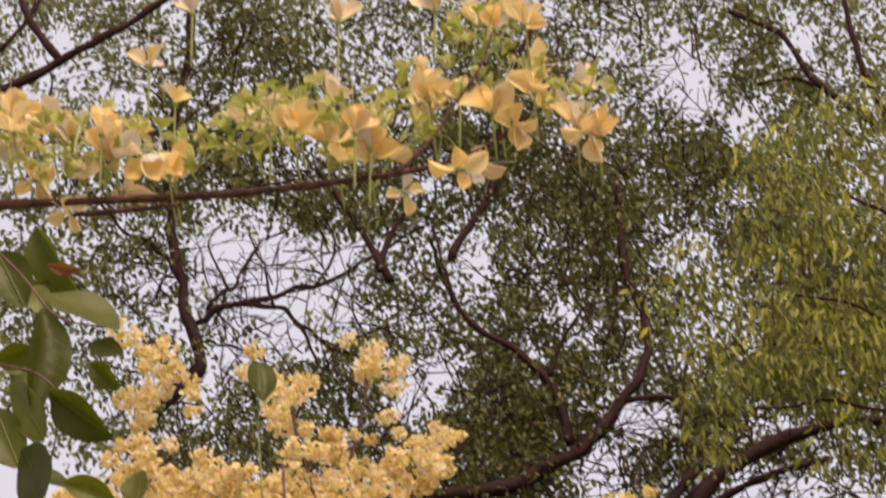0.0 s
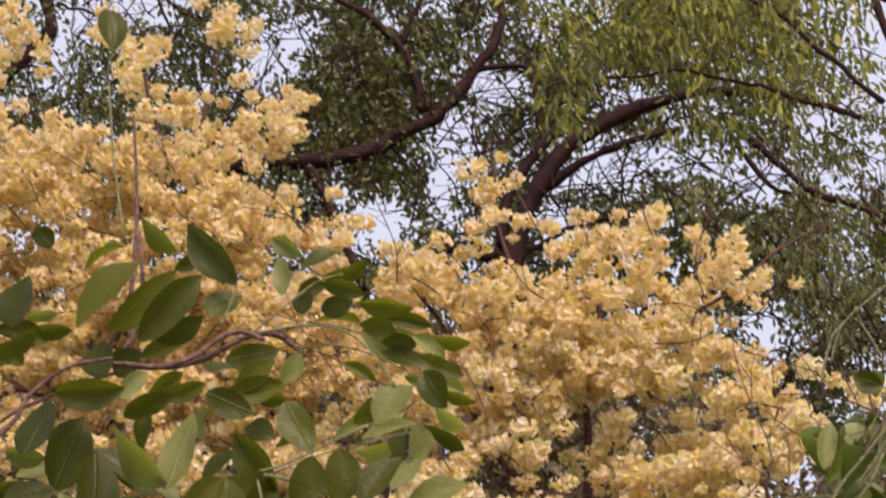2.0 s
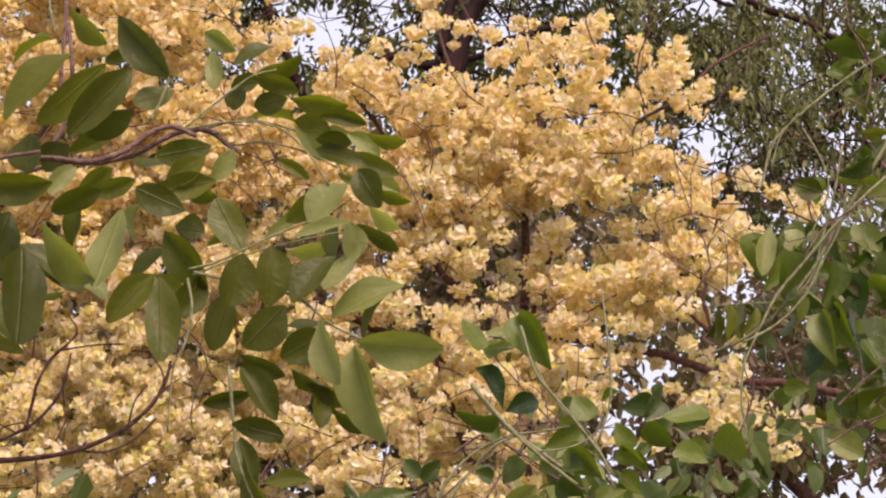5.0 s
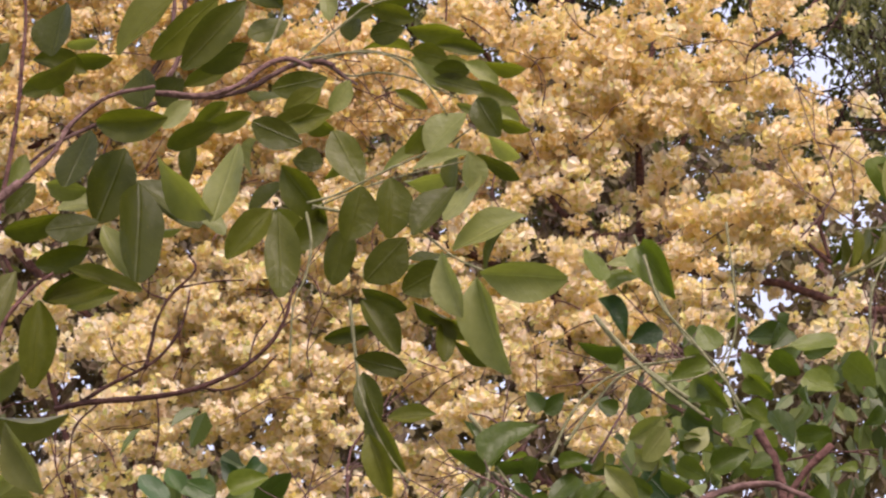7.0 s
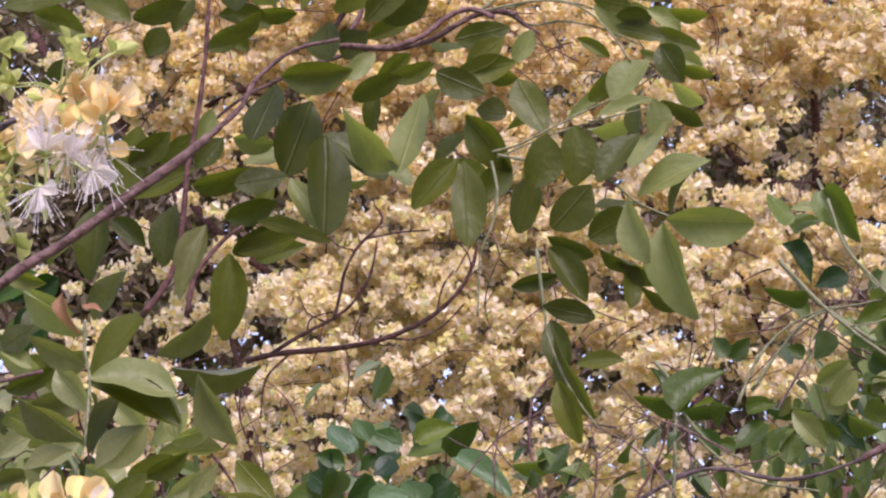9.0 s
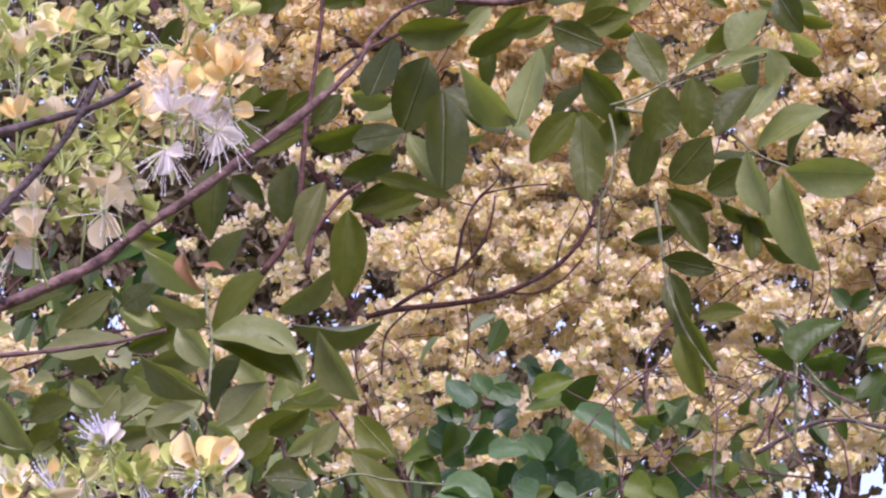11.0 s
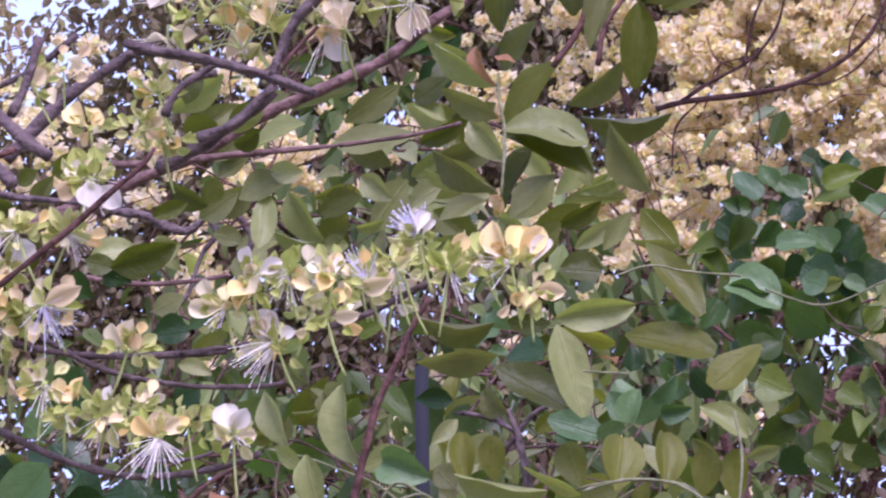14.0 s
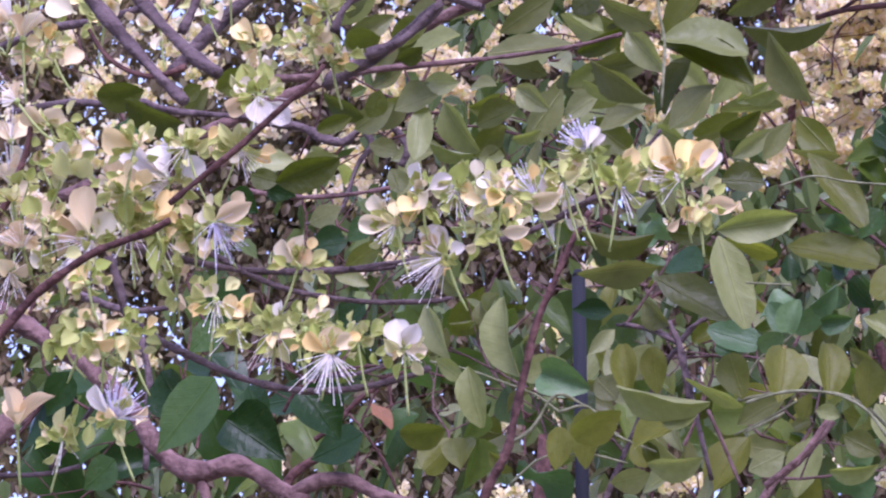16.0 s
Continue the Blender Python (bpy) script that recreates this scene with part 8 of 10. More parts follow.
WOOD_FAR_LEFT = [
    (-9.207, 9.853, 0.826, 0.651), (-10.156, 9.943, 0.826, 0.852), (-9.723, 9.262, 0.826, 0.831), (-9.628, 8.05, 0.743, 0.803),
    (-9.452, 6.958, 0.743, 0.647), (-8.775, 7.559, 0.619, 0.521)]
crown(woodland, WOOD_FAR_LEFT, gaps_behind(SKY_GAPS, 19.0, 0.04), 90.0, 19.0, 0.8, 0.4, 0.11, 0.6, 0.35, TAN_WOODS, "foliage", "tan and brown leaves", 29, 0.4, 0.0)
BUSH_TOP = [
    (-1.364, 3.407, 0.142, 0.091), (-1.2, 3.416, 0.12, 0.09), (-1.061, 3.372, 0.109, 0.077), (-1.253, 3.299, 0.163, 0.055),
    (-1.008, 3.478, 0.131, 0.067), (-0.934, 3.307, 0.065, 0.055), (-1.642, 3.396, 0.098, 0.068), (-1.532, 3.478, 0.087, 0.057)]
leaf_fill(bush, "sssgp", BUSH_TOP, 110.0, 5.3, 0.3, 0.115, 91, 0.25)
twigs(bush, BUSH_RIGHT, 14.0, 5.1, 75, 0.4, 0.0035, BARK_PINK)
twigs(back_bush, BUSH_LEFT + BUSH_UPPER, 14.0, 5.6, 76, 0.5, 0.004, BARK_RED)
twigs(creeper, VINE_RIGHT + VINE_LOW + VINE_BASE, 5.0, 4.9, 77, 0.4, 0.0025, BARK_PINK)
LEFT_LEAVES = [
    (-0.819, 4.257, 0.083, 0.124), (-0.826, 4.044, 0.083, 0.096), (-0.737, 4.293, 0.055, 0.056), (-0.864, 4.396, 0.055, 0.069)]
leaf_fill(leafy_tree, "gggv", LEFT_LEAVES, 60.0, 4.15, 0.12, 0.105, 92)
branch(near_tree, [(-0.662, 2.2, 2.412), (-0.634, 2.2, 2.403), (-0.606, 2.2, 2.397), (-0.574, 2.2, 2.386), (-0.542, 2.2, 2.375), (-0.51, 2.2, 2.36)], 0.0038, 0.0029, BARK_GREY, sides=8)
branch(near_tree, [(-0.542, 2.2, 2.375), (-0.533, 2.2, 2.401), (-0.524, 2.2, 2.421), (-0.496, 2.2, 2.451), (-0.47, 2.2, 2.48), (-0.453, 2.2, 2.507), (-0.441, 2.2, 2.535)], 0.0038, 0.0025, BARK_GREY, sides=8)
branch(near_tree, [(-0.608, 2.2, 2.496), (-0.589, 2.2, 2.493), (-0.571, 2.2, 2.498), (-0.539, 2.2, 2.495), (-0.489, 2.2, 2.503), (-0.436, 2.2, 2.515), (-0.405, 2.2, 2.531)], 0.0038, 0.0025, BARK_GREY, sides=8)
branch(near_tree, [(-0.645, 2.25, 2.369), (-0.637, 2.25, 2.388), (-0.624, 2.25, 2.398), (-0.597, 2.25, 2.413)], 0.0031, 0.0026, BARK_GREY, sides=8)
branch(near_tree, [(-0.616, 2.25, 2.349), (-0.603, 2.25, 2.352), (-0.585, 2.25, 2.36), (-0.556, 2.25, 2.387)], 0.0044, 0.0035, BARK_GREY, sides=8)
branch(near_tree, [(-0.566, 2.2, 2.497), (-0.57, 2.2, 2.517), (-0.566, 2.2, 2.541)], 0.0025, 0.0021, BARK_GREY)
branch(near_tree, [(-0.535, 2.2, 2.378), (-0.525, 2.2, 2.393), (-0.506, 2.2, 2.413)], 0.0017, 0.0013, BARK_RED)
branch(near_tree, [(-0.477, 2.2, 2.473), (-0.473, 2.2, 2.49), (-0.469, 2.2, 2.501)], 0.0013, 0.0010, BARK_RED)
flower(near_tree, -0.42, 2.44, 3.379, (0.0, -0.9, 0.3), "y", 0.042, 5, 4)
flower(near_tree, -0.416, 2.52, 3.446, (0.1, -0.5, 0.8), "y", 0.040, 4, 4)
flower(near_tree, -0.38, 2.52, 3.424, (0.0, -0.9, 0.3), "y", 0.042, 5, 4)
flower(near_tree, -0.332, 2.44, 3.366, (0.1, -0.5, 0.8), "y", 0.040, 5, 4)
flower(near_tree, -0.328, 2.488, 3.366, (0.0, -0.9, 0.3), "y", 0.042, 5, 4)
flower(near_tree, -0.294, 2.448, 3.343, (0.2, -0.5, -0.7), "y", 0.040, 4, 4)
flower(near_tree, -0.272, 2.48, 3.34, (0.0, -0.9, 0.3), "y", 0.040, 5, 4)
flower(near_tree, -0.429, 2.52, 3.419, (0.0, -0.9, 0.3), "y", 0.040, 5, 4)
flower(near_tree, -0.188, 2.496, 3.396, (0.0, -0.9, 0.3), "c", 0.042, 4, 4)
flower(near_tree, -0.142, 2.44, 3.348, (0.0, -0.9, 0.3), "y", 0.042, 5, 4)
flower(near_tree, -0.117, 2.48, 3.362, (0.0, -0.9, 0.3), "y", 0.040, 5, 4)
flower(near_tree, -0.082, 2.44, 3.341, (0.1, -0.5, 0.8), "y", 0.040, 5, 4)
flower(near_tree, -0.074, 2.488, 3.342, (0.0, -0.9, 0.3), "y", 0.040, 4, 4)
flower(near_tree, -0.015, 2.504, 3.421, (0.0, -0.9, 0.3), "y", 0.040, 5, 4)
flower(near_tree, 0.05, 2.456, 3.363, (0.0, -0.9, 0.3), "y", 0.045, 5, 4)
flower(near_tree, 0.067, 2.488, 3.375, (0.2, -0.5, -0.7), "y", 0.042, 5, 4)
flower(near_tree, 0.091, 2.472, 3.395, (0.0, -0.9, 0.3), "y", 0.042, 4, 4)
flower(near_tree, 0.13, 2.48, 3.355, (0.0, -0.9, 0.3), "y", 0.042, 5, 4)
flower(near_tree, 0.151, 2.472, 3.333, (0.0, -0.9, 0.3), "y", 0.045, 5, 4)
flower(near_tree, 0.053, 2.512, 3.511, (0.0, -0.9, 0.3), "y", 0.040, 5, 4)
flower(near_tree, 0.088, 2.448, 3.462, (0.0, -0.9, 0.3), "y", 0.040, 4, 4)
flower(near_tree, 0.014, 2.464, 3.305, (0.2, -0.5, -0.7), "y", 0.036, 4, 4)
bud_spray(near_tree, -0.358, 2.504, 3.403, 7, 0.050)
bud_spray(near_tree, -0.285, 2.488, 3.369, 6, 0.050)
bud_spray(near_tree, -0.166, 2.448, 3.371, 7, 0.050)
bud_spray(near_tree, -0.103, 2.48, 3.388, 7, 0.050)
bud_spray(near_tree, 0.058, 2.504, 3.42, 6, 0.045)
bud_spray(near_tree, -0.027, 2.504, 3.416, 5, 0.040)
bud_spray(near_tree, -0.433, 2.488, 3.371, 6, 0.050)
bud_spray(near_tree, 0.14, 2.456, 3.353, 4, 0.040)
IVY_EDGE = [
    (-0.279, 3.309, 0.077, 0.055), (-0.198, 3.26, 0.066, 0.066), (-0.302, 3.223, 0.066, 0.043), (-0.377, 3.162, 0.077, 0.043),
    (-0.232, 3.154, 0.077, 0.054)]
leaf_fill(ivy, "ddv", IVY_EDGE, 330.0, 5.4, 0.2, 0.055, 95, 0.3)
VINE_FAR = [
    (0.799, 3.64, 0.071, 0.065), (0.887, 3.722, 0.04, 0.088), (0.782, 3.471, 0.091, 0.063), (0.878, 3.55, 0.04, 0.096),
    (0.71, 3.433, 0.061, 0.042)]
leaf_fill(creeper, "vvi", VINE_FAR, 430.0, 4.95, 0.15, 0.046, 96, 0.5)
bud_spray(near_tree, -0.564, 2.26, 2.603, 8, 0.055)
bud_spray(near_tree, -0.554, 2.316, 2.618, 9, 0.055)
bud_spray(near_tree, -0.526, 2.316, 2.631, 8, 0.055)
bud_spray(near_tree, -0.554, 2.276, 2.574, 8, 0.055)
bud_spray(near_tree, -0.48, 2.26, 2.586, 7, 0.050)
bud_spray(near_tree, -0.585, 2.316, 2.575, 7, 0.055)
bud_spray(near_tree, -0.523, 2.268, 2.563, 8, 0.050)
bud_spray(near_tree, -0.517, 2.324, 2.604, 7, 0.050)
bud_spray(near_tree, -0.48, 2.34, 2.644, 6, 0.045)
flower(near_tree, -0.57, 2.316, 2.64, (0.0, -0.9, 0.3), "c", 0.034, 4, 10)
flower(near_tree, -0.519, 2.268, 2.593, (0.1, -0.5, 0.8), "c", 0.034, 4, 8)
flower(near_tree, -0.5, 2.292, 2.623, (0.0, -0.9, 0.3), "y", 0.034, 4, 6)
# withered leaves
leaves(leafy_tree, "r", 4.0, [
    (-0.716, 4.306, -0.764, 4.302, 37)])
leaves(leafy_tree, "r", 3.88, [
    (-0.765, 3.113, -0.759, 3.056, 53), (-0.776, 3.098, -0.746, 3.079, 60)])
leaves(sapling, "r", 3.8, [
    (-1.137, 2.449, -1.108, 2.406, 53), (-0.603, 2.571, -0.618, 2.541, 66), (-0.57, 2.606, -0.584, 2.63, 60)])
# blossom round the forked branches
head = flower_head(near_tree, (-0.585, 2.303, 2.248))
spray(head, "w", [(-0.5833, 2.2495, -0.5816, 2.2708, 2.297, -32, 1.09), (-0.5810, 2.2494, -0.5614, 2.2619, 2.299, -7, 0.87)], "petal")
spray(head, "c", [(-0.5856, 2.2488, -0.5778, 2.2344, 2.295, 16, 1.86)], "petal")
spray(head, "y", [(-0.5833, 2.2500, -0.6012, 2.2415, 2.303, -18, 1.08), (-0.5854, 2.2427, -0.5989, 2.2284, 2.301, 31, 1.39)], "petal")
head = flower_head(near_tree, (-0.606, 2.303, 2.225))
spray(head, "c", [(-0.6047, 2.2248, -0.6346, 2.2282, 2.300, 5, 0.78)], "petal")
stamens(head, Vector((-0.606, 2.303, 2.225)), (-0.80, -0.3, -0.60), 10, 0.019, False)
head = flower_head(near_tree, (-0.572, 2.327, 2.203))
spray(head, "w", [(-0.5713, 2.2033, -0.5920, 2.2288, 2.331, 31, 0.92), (-0.5713, 2.2024, -0.5780, 2.2292, 2.332, 7, 0.78), (-0.5690, 2.2032, -0.5557, 2.2107, 2.325, -22, 1.21), (-0.5735, 2.2007, -0.5908, 2.2194, 2.330, 14, 0.75)], "petal")
stamens(head, Vector((-0.572, 2.327, 2.203)), (-0.60, -0.3, -0.80), 26, 0.037, False)
head = flower_head(near_tree, (-0.578, 2.370, 2.272))
spray(head, "b", [(-0.5816, 2.2729, -0.5936, 2.2934, 2.366, -19, 0.92), (-0.5768, 2.2726, -0.5687, 2.2926, 2.371, -22, 1.13), (-0.5744, 2.2705, -0.5650, 2.2766, 2.365, 19, 1.18), (-0.5839, 2.2693, -0.5925, 2.2718, 2.376, 26, 1.83), (-0.5721, 2.2723, -0.5638, 2.2632, 2.376, 21, 1.31)], "sepal")
stamens(head, Vector((-0.578, 2.370, 2.272)), (0.20, -0.3, -0.80), 12, 0.028, False)
head = flower_head(near_tree, (-0.517, 2.293, 2.243))
spray(head, "w", [(-0.5184, 2.2432, -0.5327, 2.2543, 2.287, 27, 1.16), (-0.5138, 2.2429, -0.5082, 2.2571, 2.289, -19, 0.84)], "petal")
spray(head, "c", [(-0.5161, 2.2412, -0.5196, 2.2593, 2.301, 25, 0.93)], "petal")
spray(head, "y", [(-0.5184, 2.2459, -0.5222, 2.2297, 2.290, -15, 1.19)], "petal")
head = flower_head(near_tree, (-0.510, 2.361, 2.260))
spray(head, "w", [(-0.5102, 2.2594, -0.5129, 2.2818, 2.367, -29, 1.15), (-0.5079, 2.2602, -0.5031, 2.2778, 2.367, 14, 0.79)], "petal")
spray(head, "c", [(-0.5171, 2.2547, -0.4874, 2.2541, 2.357, 14, 0.86)], "petal")
stamens(head, Vector((-0.510, 2.361, 2.260)), (-0.50, -0.3, 0.90), 14, 0.028, True)
head = flower_head(near_tree, (-0.525, 2.305, 2.214))
spray(head, "c", [(-0.5249, 2.2143, -0.4978, 2.2189, 2.309, 13, 0.66)], "petal")
spray(head, "b", [(-0.5240, 2.2133, -0.5326, 2.2084, 2.304, -10, 1.23)], "sepal")
head = flower_head(near_tree, (-0.490, 2.373, 2.275))
spray(head, "b", [(-0.4905, 2.2746, -0.5029, 2.2912, 2.366, -29, 1.00), (-0.4882, 2.2749, -0.4861, 2.2914, 2.365, 13, 1.06), (-0.4836, 2.2765, -0.4716, 2.2889, 2.368, 14, 0.98), (-0.4905, 2.2723, -0.5041, 2.2761, 2.367, 31, 1.20), (-0.4859, 2.2719, -0.4743, 2.2744, 2.367, -16, 1.10)], "sepal")
stamens(head, Vector((-0.490, 2.373, 2.275)), (0.10, -0.3, -0.80), 10, 0.028, False)
head = flower_head(near_tree, (-0.453, 2.309, 2.276))
spray(head, "w", [(-0.4529, 2.2755, -0.4445, 2.2947, 2.302, -7, 0.85), (-0.4506, 2.2753, -0.4390, 2.2873, 2.309, -27, 0.89)], "petal")
stamens(head, Vector((-0.453, 2.309, 2.276)), (-0.60, -0.3, 0.80), 40, 0.029, True)
head = flower_head(near_tree, (-0.391, 2.361, 2.267))
spray(head, "y", [(-0.3918, 2.2662, -0.4055, 2.3017, 2.364, -19, 0.85), (-0.3900, 2.2660, -0.3864, 2.3040, 2.367, 10, 0.86), (-0.3877, 2.2659, -0.3696, 2.2962, 2.362, 16, 0.84)], "petal")
spray(head, "c", [(-0.3918, 2.2643, -0.4100, 2.2777, 2.368, -15, 0.99)], "petal")
spray(head, "w", [(-0.3764, 2.2632, -0.3606, 2.2844, 2.361, -23, 1.00)], "petal")
stamens(head, Vector((-0.391, 2.361, 2.267)), (-0.70, -0.3, -0.20), 16, 0.028, False)
head = flower_head(near_tree, (-0.378, 2.368, 2.246))
spray(head, "c", [(-0.3788, 2.2469, -0.3504, 2.2459, 2.375, -5, 0.82), (-0.3720, 2.2511, -0.3815, 2.2282, 2.375, 10, 0.73)], "petal")
head = flower_head(near_tree, (-0.424, 2.292, 2.243))
spray(head, "b", [(-0.4259, 2.2436, -0.4372, 2.2557, 2.288, 10, 0.96), (-0.4237, 2.2444, -0.4216, 2.2605, 2.290, -27, 1.13), (-0.4210, 2.2433, -0.4105, 2.2552, 2.291, -21, 0.97), (-0.4259, 2.2409, -0.4379, 2.2435, 2.292, -25, 1.11), (-0.4192, 2.2404, -0.4068, 2.2396, 2.292, 25, 1.08)], "sepal")
stamens(head, Vector((-0.424, 2.292, 2.243)), (0.30, -0.3, -0.80), 10, 0.028, False)
head = flower_head(near_tree, (-0.418, 2.362, 2.274))
spray(head, "b", [(-0.4207, 2.2731, -0.4299, 2.2888, 2.354, -18, 1.01), (-0.4175, 2.2738, -0.4148, 2.2914, 2.355, -17, 0.99), (-0.4156, 2.2718, -0.4047, 2.2795, 2.363, -25, 1.12)], "sepal")
head = flower_head(near_tree, (-0.908, 2.346, 2.159))
spray(head, "b", [(-0.9120, 2.1574, -0.9011, 2.1673, 2.346, -29, 1.25), (-0.9096, 2.1582, -0.9175, 2.1410, 2.343, 19, 1.02), (-0.9070, 2.1571, -0.9027, 2.1388, 2.348, -26, 1.01)], "sepal")
head = flower_head(near_tree, (-0.870, 2.309, 2.151))
spray(head, "b", [(-0.8726, 2.1493, -0.8797, 2.1371, 2.302, 13, 1.29), (-0.8712, 2.1507, -0.8609, 2.1277, 2.317, -31, 0.91), (-0.8678, 2.1514, -0.8554, 2.1410, 2.302, 23, 1.19)], "sepal")
head = flower_head(near_tree, (-0.863, 2.378, 2.168))
spray(head, "b", [(-0.8639, 2.1678, -0.8712, 2.1542, 2.385, 15, 1.24), (-0.8624, 2.1677, -0.8511, 2.1542, 2.380, 19, 1.18), (-0.8638, 2.1663, -0.8585, 2.1450, 2.374, -27, 0.80)], "sepal")
head = flower_head(near_tree, (-0.753, 2.300, 2.171))
spray(head, "c", [(-0.7534, 2.1705, -0.7302, 2.1641, 2.307, 15, 0.93), (-0.7520, 2.1723, -0.7573, 2.1823, 2.298, 10, 1.99)], "petal")
stamens(head, Vector((-0.753, 2.300, 2.171)), (0.20, -0.3, -0.90), 12, 0.029, False)
head = flower_head(near_tree, (-0.726, 2.364, 2.162))
spray(head, "b", [(-0.7320, 2.1620, -0.7455, 2.1807, 2.371, 24, 1.16), (-0.7273, 2.1655, -0.7334, 2.1824, 2.366, 28, 1.32), (-0.7271, 2.1594, -0.7101, 2.1716, 2.357, 12, 1.12), (-0.7269, 2.1556, -0.7451, 2.1613, 2.369, 33, 1.47), (-0.7196, 2.1552, -0.7014, 2.1468, 2.361, 33, 1.40), (-0.7219, 2.1530, -0.7159, 2.1353, 2.370, 13, 1.09), (-0.7292, 2.1534, -0.7387, 2.1365, 2.360, -12, 0.84), (-0.7420, 2.1682, -0.7491, 2.1615, 2.368, -27, 1.94)], "sepal")
spray(head, "w", [(-0.7176, 2.1650, -0.7209, 2.1845, 2.359, -24, 0.77)], "petal")
stamens(head, Vector((-0.726, 2.364, 2.162)), (-0.10, -0.3, -0.90), 14, 0.033, False)
head = flower_head(near_tree, (-0.736, 2.303, 2.149))
spray(head, "b", [(-0.7372, 2.1494, -0.7467, 2.1407, 2.304, -28, 1.55), (-0.7348, 2.1493, -0.7291, 2.1393, 2.308, -15, 1.26)], "sepal")
stamens(head, Vector((-0.736, 2.303, 2.149)), (0.10, -0.3, -0.90), 4, 0.028, False)
head = flower_head(near_tree, (-0.684, 2.319, 2.148))
spray(head, "b", [(-0.6859, 2.1478, -0.6760, 2.1579, 2.323, 23, 1.35), (-0.6840, 2.1459, -0.6901, 2.1352, 2.323, -31, 1.54)], "sepal")
head = flower_head(near_tree, (-0.649, 2.282, 2.118))
spray(head, "y", [(-0.6507, 2.1168, -0.6633, 2.1341, 2.278, -10, 1.06), (-0.6493, 2.1167, -0.6517, 2.1312, 2.285, 30, 1.41)], "petal")
spray(head, "c", [(-0.6484, 2.1184, -0.6492, 2.1400, 2.288, 18, 1.36), (-0.6461, 2.1183, -0.6356, 2.1326, 2.276, 31, 1.14)], "petal")
stamens(head, Vector((-0.649, 2.282, 2.118)), (0.00, -0.3, -0.90), 40, 0.036, False)
head = flower_head(near_tree, (-0.654, 2.359, 2.148))
spray(head, "b", [(-0.6550, 2.1472, -0.6632, 2.1630, 2.352, -29, 1.09), (-0.6527, 2.1480, -0.6432, 2.1619, 2.357, -23, 1.02), (-0.6503, 2.1469, -0.6404, 2.1497, 2.363, 28, 1.48)], "sepal")
head = flower_head(near_tree, (-0.596, 2.302, 2.124))
spray(head, "w", [(-0.5956, 2.1229, -0.6112, 2.1373, 2.310, -26, 1.10), (-0.5956, 2.1229, -0.6009, 2.1457, 2.296, 20, 1.33), (-0.5933, 2.1228, -0.5815, 2.1415, 2.297, 17, 0.97)], "petal")
spray(head, "c", [(-0.5979, 2.1217, -0.5801, 2.1248, 2.306, -9, 1.00)], "petal")
stamens(head, Vector((-0.596, 2.302, 2.124)), (0.40, -0.3, -0.40), 8, 0.019, False)
head = flower_head(near_tree, (-0.722, 2.290, 2.336))
spray(head, "c", [(-0.7216, 2.3357, -0.7508, 2.3293, 2.287, -11, 0.78), (-0.7236, 2.3368, -0.7396, 2.3491, 2.291, 28, 1.14)], "petal")
spray(head, "w", [(-0.7215, 2.3337, -0.7156, 2.3095, 2.285, -14, 1.29), (-0.7166, 2.3334, -0.6981, 2.3157, 2.295, -6, 1.09)], "petal")
stamens(head, Vector((-0.722, 2.290, 2.336)), (0.60, -0.3, -0.80), 20, 0.033, False)
head = flower_head(near_tree, (-0.835, 2.310, 2.308))
spray(head, "y", [(-0.8347, 2.3080, -0.8622, 2.3163, 2.310, -12, 1.17), (-0.8356, 2.3066, -0.8464, 2.3210, 2.317, -21, 1.42)], "petal")
head = flower_head(near_tree, (-0.829, 2.373, 2.298))
spray(head, "w", [(-0.8317, 2.2985, -0.8682, 2.3304, 2.370, 8, 0.63), (-0.8291, 2.2983, -0.8416, 2.3309, 2.367, 10, 1.07), (-0.8266, 2.2981, -0.8053, 2.3159, 2.379, 6, 1.22), (-0.8265, 2.2967, -0.8500, 2.3082, 2.380, 17, 1.29)], "petal")
stamens(head, Vector((-0.829, 2.373, 2.298)), (-0.50, -0.3, -0.60), 16, 0.028, False)
head = flower_head(near_tree, (-0.856, 2.349, 2.281))
spray(head, "y", [(-0.8585, 2.2807, -0.8675, 2.2951, 2.349, 33, 1.80), (-0.8535, 2.2804, -0.8462, 2.2936, 2.354, -26, 1.68)], "petal")
spray(head, "b", [(-0.8584, 2.2793, -0.8714, 2.2850, 2.352, 13, 1.28)], "sepal")
head = flower_head(near_tree, (-0.838, 2.363, 2.260))
spray(head, "y", [(-0.8375, 2.2591, -0.8233, 2.2846, 2.360, 29, 0.87), (-0.8395, 2.2583, -0.8340, 2.2770, 2.364, 28, 1.09)], "petal")
head = flower_head(near_tree, (-0.889, 2.357, 2.246))
spray(head, "c", [(-0.8925, 2.2461, -0.9109, 2.2777, 2.359, -28, 1.17), (-0.8885, 2.2459, -0.8932, 2.2873, 2.349, 13, 0.87), (-0.8849, 2.2456, -0.8700, 2.2661, 2.353, 19, 1.24), (-0.8946, 2.2463, -0.9192, 2.2635, 2.359, -25, 1.08)], "petal")
stamens(head, Vector((-0.889, 2.357, 2.246)), (-0.40, -0.3, -0.70), 40, 0.039, False)
head = flower_head(near_tree, (-0.858, 2.363, 2.256))
spray(head, "b", [(-0.8604, 2.2557, -0.8701, 2.2823, 2.368, 5, 0.74), (-0.8579, 2.2555, -0.8569, 2.2814, 2.357, 21, 0.83), (-0.8553, 2.2553, -0.8454, 2.2757, 2.364, -21, 0.81), (-0.8542, 2.2533, -0.8392, 2.2553, 2.363, 15, 1.03)], "sepal")
